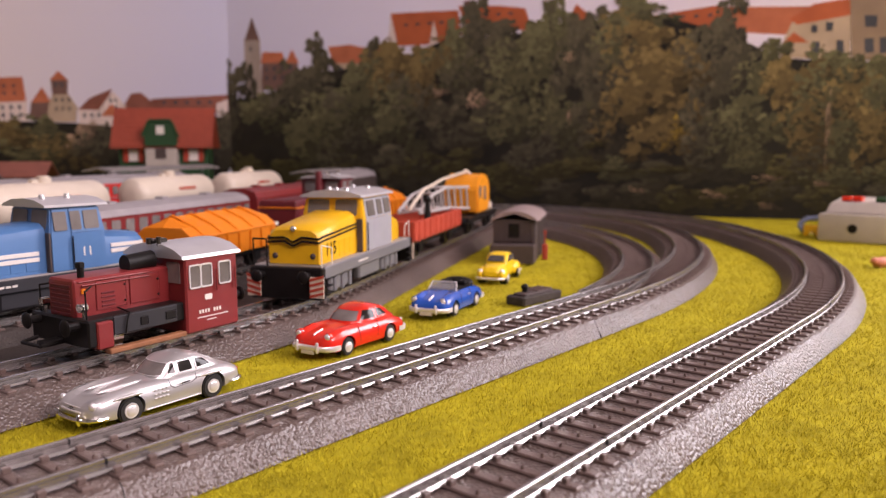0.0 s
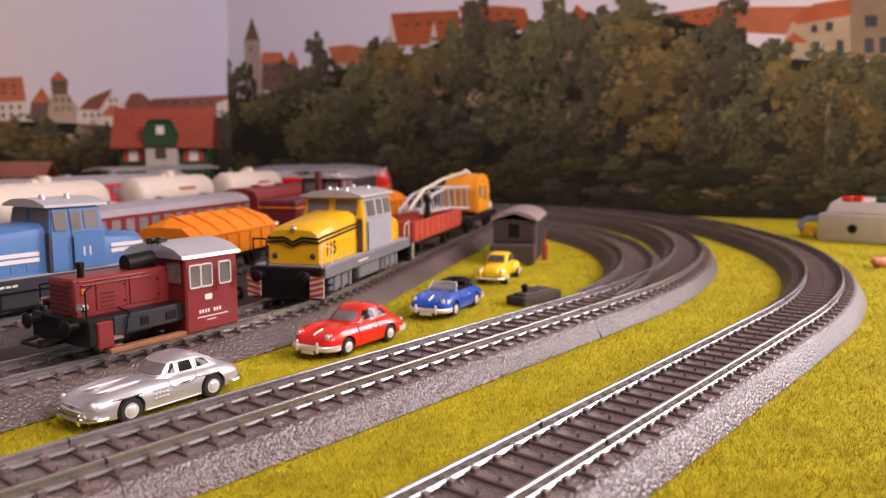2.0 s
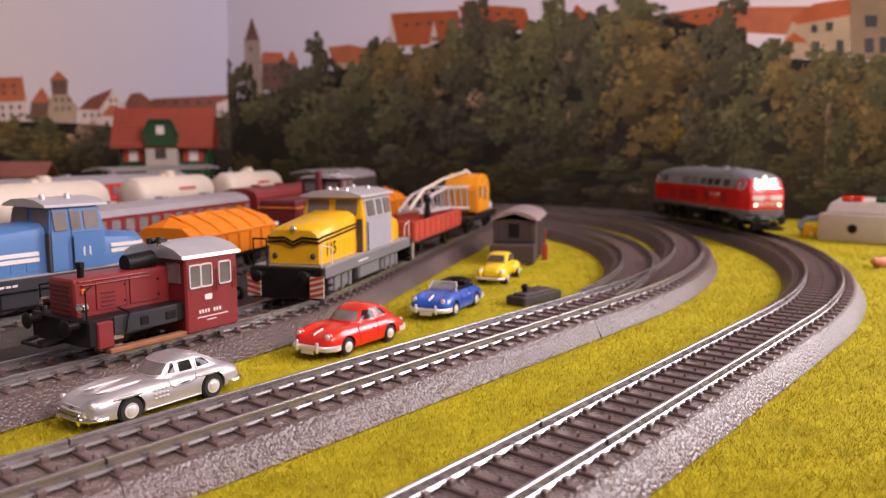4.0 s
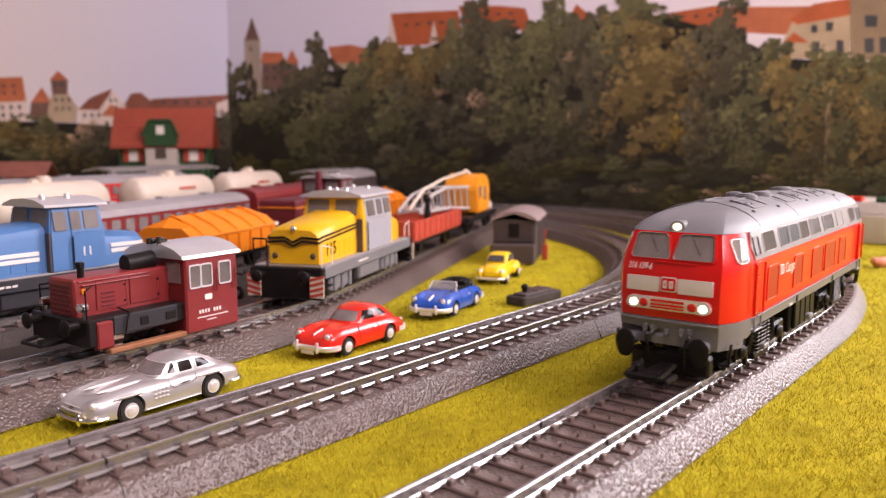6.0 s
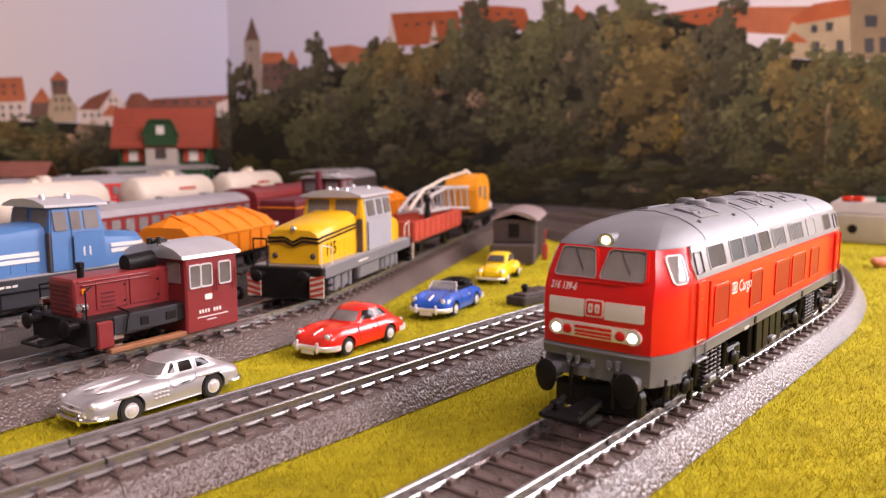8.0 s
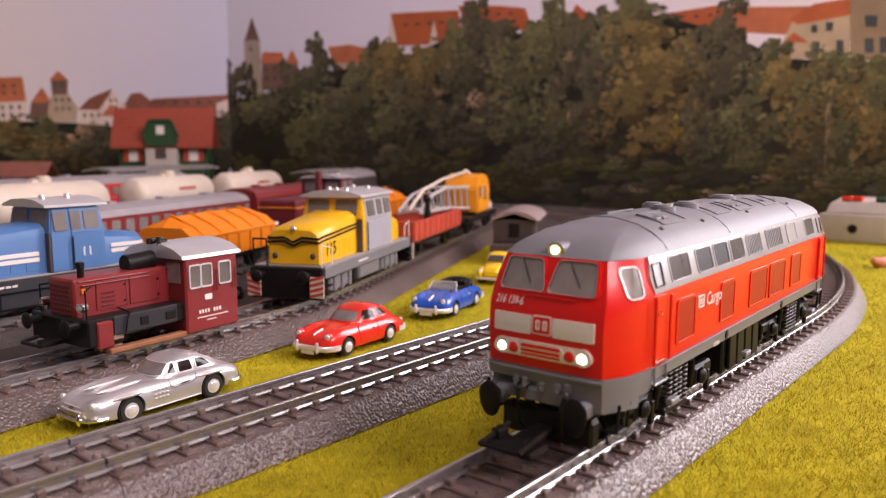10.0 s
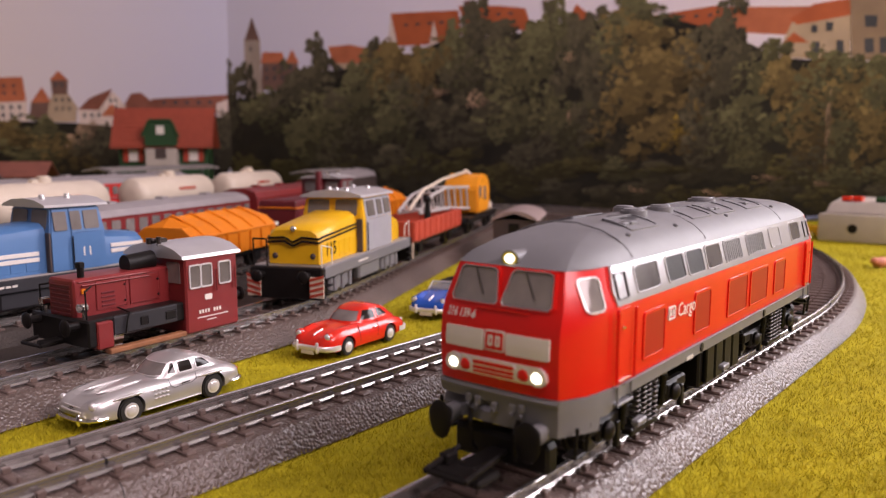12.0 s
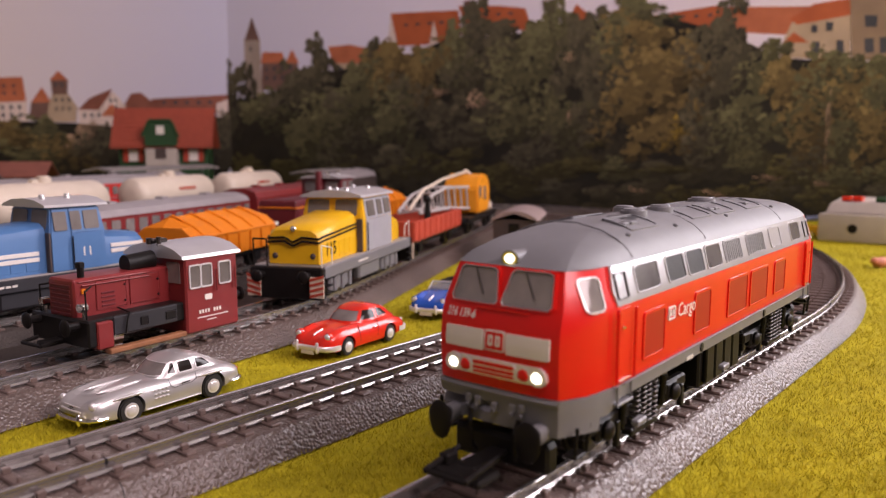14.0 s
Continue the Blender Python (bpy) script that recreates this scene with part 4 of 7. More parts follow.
    bar("grille_bar", [(0.0268, -0.0048, 0.0056), (0.0271, 0, 0.0056), (0.0268, 0.0048, 0.0056)], 0.00035, "bright", b)
    bar("grille_rim", [(0.0256, -0.0056, 0.0062), (0.0266, -0.0030, 0.0069), (0.0269, 0, 0.0070), (0.0266, 0.0030, 0.0069), (0.0256, 0.0056, 0.0062)], 0.0002, "bright", b)
    for x, s in ((0.0276, 1), (-0.0266, -1)):
        bp = bar("bumper", [(x - s * 0.0056, -0.0102, 0.0037), (x - s * 0.0030, -0.0096, 0.0037), (x - s * 0.0010, -0.0082, 0.0037), (x, -0.0050, 0.0036), (x + s * 0.0002, 0.0, 0.0035), (x, 0.0050, 0.0036), (x - s * 0.0010, 0.0082, 0.0037), (x - s * 0.0030, 0.0096, 0.0037), (x - s * 0.0056, 0.0102, 0.0037)], 0.0006, "chrome", c)
        for sg in (-1, 1):
            bar("bumper_guard", [(x, sg * 0.0052, 0.0026), (x + s * 0.0003, sg * 0.0052, 0.0038), (x, sg * 0.0052, 0.0050)], 0.0006, "chrome", bp)


def rear_engine_car(kind, label, paint, at, open_top=False):
    c, b = car_body(kind, label, paint, at,
                    [(0.0230, 0.0044, 0.0038, 0.0052, 0.0052, 0.0), (0.0223, 0.0070, 0.0031, 0.0066, 0.0064, 0.0001), (0.0200, 0.0087, 0.0023, 0.0086, 0.0078, 0.0005), (0.0150, 0.0093, 0.0019, 0.0098, 0.0090, 0.0008), (0.0085, 0.0094, 0.0018, 0.0099, 0.0099, 0.0003),
                     (0.0, 0.0094, 0.0018, 0.0098, 0.0103, 0.0), (-0.0080, 0.0094, 0.0018, 0.0097, 0.0104, 0.0), (-0.0150, 0.0093, 0.0020, 0.0090, 0.0096, 0.0), (-0.0205, 0.0083, 0.0027, 0.0072, 0.0076, 0.0), (-0.0232, 0.0055, 0.0036, 0.0054, 0.0055, 0.0)],
                    0.0190, (0.0128, -0.0113), 0.0032)
    for sg in (-1, 1):
        bm = bmesh.new()
        ball(bm, (0.0207, sg * 0.0066, 0.0077), 0.0013, 0.7, 1, 1, 16)
        hl = part("headlamp", bm, "bright", b)
        bm = bmesh.new()
        rod(bm, (0.0196, sg * 0.0066, 0.0077), (0.0209, sg * 0.0066, 0.0077), 0.0016, 0.0015, 18)
        part("headlamp_ring", bm, paint, hl)
        bm = bmesh.new()
        ball(bm, (0.0219, sg * 0.0056, 0.0056), 0.0005, n=8)
        part("indicator", bm, "bright", b)
        bar("door_handle", [(-0.0012, sg * 0.0094, 0.0076), (-0.0030, sg * 0.0094, 0.0076)], 0.0002, "bright", b)
        bar("door_seam", [(0.0068, sg * 0.0084, 0.0096), (0.0068, sg * 0.0093, 0.0075), (0.0062, sg * 0.0094, 0.0040)], 0.0001, "black", b)
        bar("door_seam", [(-0.0038, sg * 0.0084, 0.0096), (-0.0040, sg * 0.0093, 0.0075), (-0.0036, sg * 0.0094, 0.0040)], 0.0001, "black", b)
    bar("bonnet_strip", [(0.0204, 0, 0.0078), (0.0185, 0, 0.0084), (0.0160, 0, 0.0090)], 0.00035, "bright", b)
    for x, s in ((0.0240, 1), (-0.0238, -1)):
        bm = bmesh.new()
        pts = [(x - s * 0.0060, -0.0097), (x - s * 0.0028, -0.0092), (x - s * 0.0008, -0.0076), (x, -0.0040), (x + s * 0.0001, 0.0), (x, 0.0040), (x - s * 0.0008, 0.0076), (x - s * 0.0028, 0.0092), (x - s * 0.0060, 0.0097)]
        rings = []
        for z, g in ((0.0030, 0.0004), (0.0034, 0.0), (0.0044, 0.0), (0.0048, 0.0004)):
            rings.append([(px - s * g, py, z) for px, py in pts] + [(px - s * 0.0010, py * 0.97, z) for px, py in pts[::-1]])
        skin(bm, rings)
        bp = part("bumper", bm, "bright", c, "chrome bumper")
        for sg in (-1, 1):
            bar("bumper_guard", [(x, sg * 0.0046, 0.0030), (x + s * 0.0003, sg * 0.0046, 0.0045), (x, sg * 0.0046, 0.0058)], 0.0006, "bright", bp)
    bm = bmesh.new()
    box(bm, 0.0234, 0.0241, -0.0028, 0.0028, 0.0018, 0.0031, 0.0001)
    part("number_plate", bm, "white", c)
    if not open_top:
        gh = Greenhouse([(0.0088, 0.0092, -0.0195, 0.0083), (0.0100, 0.0076, -0.0176, 0.0081), (0.0120, 0.0050, -0.0143, 0.0075), (0.0138, 0.0022, -0.0106, 0.0066), (0.0146, 0.0003, -0.0084, 0.0057), (0.0151, -0.0016, -0.0062, 0.0043), (0.0153, -0.0030, -0.0048, 0.0022)], 2.9)
        rf = part("roof", gh.mesh(), paint, c)
        glaze("windscreen", soft([(-0.0062, 0.0104), (0.0062, 0.0104), (0.0050, 0.0134), (-0.0050, 0.0134)], 0.14), gh.end(1), rf, paint, "glass", 0.08)
        glaze("rear_window", soft([(-0.0048, 0.0112), (0.0048, 0.0112), (0.0040, 0.0134), (-0.0040, 0.0134)], 0.22), gh.end(-1), rf, paint)
        for sg in (-1, 1):
            sd = gh.side(sg)
            for pts in ([(0.0036, 0.0106), (-0.0034, 0.0106), (-0.0032, 0.0136), (0.0010, 0.0136)], [(-0.0050, 0.0107), (-0.0106, 0.0107), (-0.0082, 0.0131), (-0.0050, 0.0136)]):
                glaze("side_window", soft(pts, 0.16), sd, rf, paint, "darkglass", 0.14)
    else:
        bm = bmesh.new()
        patch(bm, soft([(0.0056, -0.0070), (0.0056, 0.0070), (-0.0110, 0.0072), (-0.0110, -0.0072)], 0.2), lambda u, v, l: Vector((u, v, 0.0103 + l)), 0.0003)
        part("cockpit", bm, "black", b, "dark open cockpit")
        for sg in (-1, 1):
            bm = bmesh.new()
            box(bm, -0.0072, -0.0048, sg * 0.0035 - 0.0027, sg * 0.0035 + 0.0027, 0.0100, 0.0126, 0.0008, 2)
            part("seat", bm, "black", c)
        bm = bmesh.new()
        bmesh.ops.create_cone(bm, cap_ends=False, segments=18, radius1=0.0014, radius2=0.0014, depth=0.0003, matrix=pose(0.0028, 0.0035, 0.0116, 0, 60, 0))
        part("steering_wheel", bm, "black", c)
        pane("windscreen", [(0.0068, -0.0066, 0.0100), (0.0068, 0.0066, 0.0100), (0.0040, 0.0056, 0.0132), (0.0040, -0.0056, 0.0132)], c, "hazeglass")
        bar("screen_frame", [(0.0068, -0.0068, 0.0100), (0.0040, -0.0057, 0.0133), (0.0040, 0.0057, 0.0133), (0.0068, 0.0068, 0.0100)], 0.0003, "bright", c)
        bm = bmesh.new()
        ball(bm, (-0.0118, 0, 0.0106), 0.0072, 0.45, 1.05, 0.38, 16)
        part("folded_hood", bm, "black", c, "folded black fabric hood")


M["hazeglass"] = glassy("clear_screen", (0.45, 0.46, 0.46), 0.1, 0.4)


def beetle():
    c, b = car("beetle_car", "yellow toy beetle car with chrome bumper on the grass", "yellowcar", pose(0.0315, 0.4188, 0.0002, 0, 0, -109.3) @ Matrix.Scale(0.90, 4), 0.0468, 0.0177, 0.0172, 0.0276, 0.0033,
               [(0.0215, 0.0040, 0.0050, 0.0078), (0.0190, 0.0055, 0.0030, 0.0100), (0.0120, 0.0066, 0.0022, 0.0113), (0.0050, 0.0072, 0.0020, 0.0118), (-0.0050, 0.0074, 0.0020, 0.0120), (-0.0140, 0.0068, 0.0022, 0.0110), (-0.0210, 0.0050, 0.0036, 0.0080)], None, None)
    for x in (0.0138, -0.0138):
        for sg in (-1, 1):
            bm = bmesh.new()
            ball(bm, (x + (0.001 if x > 0 else -0.001), sg * 0.0066, 0.0056), 0.0070, 1.0, 0.36, 0.62, 18)
            part("mudguard", bm, "yellowcar", b)
    rf = part("roof", loft([(0.0085, 0.0062, 0.0105, 0.0118), (0.0050, 0.0066, 0.0105, 0.0160), (0.0, 0.0066, 0.0105, 0.0172), (-0.0060, 0.0065, 0.0105, 0.0166), (-0.0125, 0.0058, 0.0095, 0.0140), (-0.0190, 0.0044, 0.0075, 0.0100)], 0.6), "yellowcar", c)
    pane("windscreen", [(0.0090, -0.0052, 0.0123), (0.0090, 0.0052, 0.0123), (0.0060, 0.0047, 0.0155), (0.0060, -0.0047, 0.0155)], rf)
    for sg in (-1, 1):
        pane("side_window", [(0.0050, sg * 0.0070, 0.0122), (-0.0080, sg * 0.0069, 0.0122), (-0.0070, sg * 0.0062, 0.0155), (0.0030, sg * 0.0062, 0.0157)], rf, t=0.0004)
        bm = bmesh.new()
        ball(bm, (0.0196, sg * 0.0066, 0.0076), 0.0015, 0.7, 1, 1, 12)
        part("headlamp", bm, "bright", b)
    for x in (0.0228, -0.0228):
        bar("bumper", [(x * 0.9, -0.0085, 0.0036), (x, -0.0050, 0.0036), (x, 0.0050, 0.0036), (x * 0.9, 0.0085, 0.0036)], 0.0007, "bright", c)


silver_coupe()
rear_engine_car("sports_coupe", "bright red toy sports coupe with chrome bumpers on the grass", "redcar", pose(-0.0338, 0.2750, 0.0002, 0, 0, -123.2))
rear_engine_car("convertible_car", "blue toy convertible with black open cockpit on the grass", "bluecar", pose(0.0023, 0.3375, 0.0002, 0, 0, -114.0), True)
beetle()


# ---- rolling stock in the yard ----
def on_track(line, y):
    """The pose of a vehicle whose middle stands at depth y on a yard line, its nose towards the camera."""
    i = int(np.argmin(np.abs(line.t[:, 2] - y)))
    s, x, yy, h = line.t[i]
    return Matrix.Translation((x, yy, RAIL)) @ Matrix.Rotation(math.atan2(-math.cos(h), -math.sin(h)), 4, "Z")


def axle(parent, x, r=0.0055, name="wheelset", mat="iron"):
    bm = bmesh.new()
    rod(bm, (x, -0.0085, r), (x, 0.0085, r), 0.001, n=6)
    for sg in (-1, 1):
        rod(bm, (x, sg * 0.0072, r), (x, sg * 0.0096, r), r, n=20)
        rod(bm, (x, sg * 0.0064, r), (x, sg * 0.0073, r), r * 1.12, n=20)
    return part(name, bm, mat, parent)


def buffers(parent, x, s, y=0.0101, z=0.012):
    for sg in (-1, 1):
        bm = bmesh.new()
        rod(bm, (x, sg * y, z), (x + s * 0.0045, sg * y, z), 0.0013, n=10)
        ball(bm, (x + s * 0.0050, sg * y, z), 0.0026, 0.35, 1, 1, 14)
        part("buffer", bm, "black", parent)


def railing(parent, pts, h, rad=0.00035, mat="white"):
    bm = bmesh.new()
    tube(bm, [(x, y, z + h) for x, y, z in pts], rad)
    for x, y, z in pts:
        rod(bm, (x, y, z), (x, y, z + h), rad, n=6)
    return part("railing", bm, mat, parent)


def hood_engine(label, paint, at, number, cabside, stripes):
    """A small industrial diesel: long hood, cab, short hood, on a grey frame."""
    xf = 0.0110 if stripes == "lines" else -0.0060
    e = thing("shunting_locomotive", label, "locomotive", at=at)
    bm = bmesh.new()
    box(bm, -0.055, 0.055, -0.0160, 0.0160, 0.0100, 0.0150, 0.0005)
    steel = "dgrey" if stripes == "lines" else "slate"
    fr = part("frame", bm, steel, e, "dark grey running frame")
    for sg in (1, -1):
        bm = bmesh.new()
        box(bm, *sorted((sg * 0.0545, sg * 0.0580)), -0.0160, 0.0160, 0.0020, 0.0150, 0.0006)
        part("headstock", bm, "black", fr)
        for y in (-0.0138, 0.0138):
            bm = bmesh.new()
            box(bm, *sorted((sg * 0.0581, sg * 0.0587)), y - 0.0030, y + 0.0030, 0.0030, 0.0115, 0.0001)
            wp = part("warning_plate", bm, "cream", fr, "red and white striped plate")
            bm = bmesh.new()
            for k in range(4):
                z = 0.0030 + k * 0.0022
                ym = -1 if y > 0 else 1
                skin(bm, [[(x, y - 0.0030, z + (0.0016 if ym > 0 else 0)), (x, y - 0.0030, z + 0.0011 + (0.0016 if ym > 0 else 0)), (x, y + 0.0030, z + 0.0011 + (0 if ym > 0 else 0.0016)), (x, y + 0.0030, z + (0 if ym > 0 else 0.0016))] for x in (sg * 0.0586, sg * 0.0589)])
            part("stripes", bm, "stripe", wp)
        buffers(fr, sg * 0.0580, sg)
    for sg in (-1, 1):
        for k in range(5):
            bm = bmesh.new()
            box(bm, 0.0080 + k * 0.0024, 0.0098 + k * 0.0024, *sorted((sg * 0.0159, sg * 0.0162)), 0.0122, 0.0130, 0.0)
            part("data_bar", bm, "white", fr)
        bm = bmesh.new()
        box(bm, -0.0535, 0.0535, *sorted((sg * 0.0122, sg * 0.0158)), 0.0149, 0.0153, 0.0001)
        part("running_board", bm, "platform", fr, "dusty tan running board")
        for x in (0.0525, -0.0525):
            for z in (0.0040, 0.0070, 0.0100):
                bm = bmesh.new()
                box(bm, x - 0.0030, x + 0.0030, *sorted((sg * 0.0150, sg * 0.0172)), z, z + 0.0005, 0.0001)
                part("step", bm, "black", fr)
    # hoods
    def hood(x0, x1, z0, zt0, zt1, w):
        bm = bmesh.new()
        rings = []
        for x, zt, g in ((x0, zt0 - 0.0012, 0.94), (x0 - math.copysign(0.0015, x0 - x1), zt0, 1.0), ((x0 + x1) / 2, (zt0 + zt1) / 2, 1.0), (x1, zt1, 1.0)):
            rings.append([(x, -w * g, z0), (x, -w * g, zt - 0.0050), (x, -w * g * 0.93, zt - 0.0022), (x, -w * g * 0.70, zt - 0.0004), (x, 0, zt), (x, w * g * 0.70, zt - 0.0004), (x, w * g * 0.93, zt - 0.0022), (x, w * g, zt - 0.0050), (x, w * g, z0)])
        return skin(bm, rings)
    hd = part("long_hood", hood(0.0500, xf, 0.0152, 0.0305, 0.0345, 0.0118), paint, e)
    sh = part("short_hood", hood(-0.0490, -0.0290, 0.0152, 0.0275, 0.0290, 0.0118), paint, e)
    for sg in (-1, 1):
        for k in range(6 if stripes == "lines" else 9):
            x = 0.046 - k * 0.0058
            bm = bmesh.new()
            box(bm, x - 0.0026, x + 0.0026, *sorted((sg * 0.0117, sg * 0.0120)), 0.0165, 0.0235, 0.0001)
            part("hood_door", bm, paint, hd)
        if stripes == "lines":
            for z in (0.0246, 0.0262):
                bar("stripe_line", [(0.0500, sg * 0.0114, z - 0.0006), (0.0485, sg * 0.01195, z), (0.0120, sg * 0.01195, z + 0.0022)], 0.00045, "black", hd)
        else:
            for z in (0.0200, 0.0222):
                for x0, x1, par in ((0.0480, xf + 0.0030, hd), (-0.0330, -0.0480, sh)):
                    bm = bmesh.new()
                    box(bm, min(x0, x1), max(x0, x1), *sorted((sg * 0.0116, sg * 0.0122)), z, z + 0.0016, 0.0001)
                    part("white_stripe", bm, "white", par)
    if stripes == "lines":
        for z in (0.0246, 0.0262):
            bar("stripe_line", [(0.0500, -0.0114, z - 0.0006), (0.0506, -0.0040, z), (0.0506, 0.0, z - 0.0020), (0.0506, 0.0040, z), (0.0500, 0.0114, z - 0.0006)], 0.00045, "black", hd)
    bm = bmesh.new()
    ball(bm, (0.0500, 0, 0.0296), 0.0013, n=12)
    part("top_lamp", bm, "chrome", hd)
    for y in (-0.0085, 0.0085):
        bm = bmesh.new()
        ball(bm, (0.0500, y, 0.0185), 0.0013, 0.5, 1, 1, 12)
        part("head_lamp", bm, "brown", hd)
    # cab
    W = 0.0150
    bm = bmesh.new()
    rings = []
    for z, w, dx in ((0.0150, W, 0.0), (0.0300, W, 0.0), (0.0400, W * 0.90, -0.0015)):
        rings.append([(xf + dx, -w, z), (xf + dx, w, z), (-0.0290 - dx, w, z), (-0.0290 - dx, -w, z)])
    skin(bm, rings)
    bmesh.ops.bevel(bm, geom=bm.edges[:], offset=0.0006, segments=2, affect="EDGES")
    cab = part("cab", bm, paint, e)
    bm = bmesh.new()
    skin(bm, [[(x, -W * 1.02, 0.0402), (x, -W * 0.97, 0.0412), (x, -W * 0.55, 0.0430), (x, 0, 0.0436), (x, W * 0.55, 0.0430), (x, W * 0.97, 0.0412), (x, W * 1.02, 0.0402)] for x in (xf + 0.0015, -0.0305)])
    rf = part("cab_roof", bm, "aluminium", e, "pale grey cab roof")
    for x, y in ((xf - 0.003, 0.006), (xf - 0.009, -0.005), (-0.019, 0.006), (-0.025, -0.004), (xf - 0.006, 0.0)):
        bm = bmesh.new()
        rod(bm, (x, y, 0.0420), (x, y, 0.0444), 0.0015, 0.0009, 10)
        part("roof_fitting", bm, "aluminium", rf)
    front = lambda u, v, l: Vector((xf - max(0, v - 0.0300) * 0.15 + l, u, v))
    rear = lambda u, v, l: Vector((-0.0290 + max(0, v - 0.0300) * 0.15 - l, u, v))
    for surf in (front, rear):
        for a, b in ((-0.0120, -0.0015), (0.0015, 0.0120)):
            bm = bmesh.new()
            patch(bm, rounded(a, b, 0.0318, 0.0392, 0.001), surf, 0.0002)
            part("cab_window", bm, "paleglass", cab)
    for a in (-0.0147, 0.0121):
        bm = bmesh.new()
        patch(bm, rounded(a, a + 0.0026, 0.0155, 0.0305, 0.0003), front, 0.0003)
        part("cab_doorway", bm, "brown", cab, "dark doorway beside the hood")
    for sg in (-1, 1):
        sd = lambda u, v, l, sg=sg: Vector((u, sg * (W - max(0, v - 0.0300) * 0.15 + l), v))
        far = 0.0070 if cabside != paint else -0.0145
        for z0, z1 in ((0.0155, 0.0300), (0.0302, 0.0394)):
            bm = bmesh.new()
            patch(bm, rounded(-0.0270, far, z0, z1, 0.0004), sd, 0.0003)
            part("door_panel", bm, cabside, cab, "grey cab side" if cabside != paint else "")
        for a, b in ((-0.0255, -0.0175), (-0.0145, -0.0080), (-0.0045, 0.0050)) if stripes == "lines" else ((-0.0262, -0.0200), (-0.0188, -0.0146), (-0.0130, -0.0078)):
            bm = bmesh.new()
            patch(bm, rounded(a, b, 0.0312, 0.0384, 0.0006), sd, 0.0006)
            part("cab_side_window", bm, "paleglass", cab)
        bar("grab_rail", [sd(far, 0.0160, 0.0010), sd(far, 0.0285, 0.0010)], 0.0003, "black", cab)
        at_n = (lambda u, v, l, sg=sg: Vector((0.0400 - sg * u, sg * (0.0118 + l), 0.0205 + v))) if stripes == "lines" else (lambda u, v, l, sg=sg: Vector((-0.0205 - sg * u, sg * (W + l), 0.0222 + v)))
        words(number, 0.0078 if stripes == "lines" else 0.0050, "black" if stripes == "lines" else "white", hd if stripes == "lines" else cab, at_n, bold=0.00005)
    for k in range(2):
        s = 1 - 2 * k
        railing(fr, [(s * 0.0560, -0.0150, 0.0150), (s * 0.0560, -0.0090, 0.0150)], 0.0110, mat="black")
        railing(fr, [(s * 0.0560, 0.0150, 0.0150), (s * 0.0470, 0.0155, 0.0130)], 0.0090, rad=0.00025, mat="white")
    bm = bmesh.new()
    for sg in (-1, 1):
        for x0 in (0.020, -0.042):
            box(bm, x0, x0 + 0.024, sg * 0.0120 - 0.0012, sg * 0.0120 + 0.0012, 0.0030, 0.0100, 0.0008)
            for k in range(3):
                rod(bm, (x0 + 0.004 + k * 0.008, sg * 0.0128, 0.0030), (x0 + 0.004 + k * 0.008, sg * 0.0128, 0.0090), 0.0016, n=8)
        box(bm, -0.012, 0.014, sg * 0.0125 - 0.0018, sg * 0.0125 + 0.0018, 0.0035, 0.0105, 0.0008)
    part("running_gear", bm, steel, e, "grey axle boxes and springs")
    for x in (0.038, 0.026, -0.024, -0.036):
        axle(e, x)
    return e


M["paleglass"] = mk("pale_window", (0.17, 0.152, 0.135), 0.15, 0, 0.35, 150, spec=0.7)
M["grey2"] = mk("pale_grey_paint", (0.36, 0.36, 0.39), 0.4, 0, 0.08, 180)
hood_engine("yellow model shunting engine numbered 115 with grey cab doors", "yellow", on_track(C, 0.3570), "115", "grey2", "lines")
hood_engine("blue model shunting engine numbered 11 with white stripes", "blue", on_track(D, 0.2895), "11", "blue", "bands")


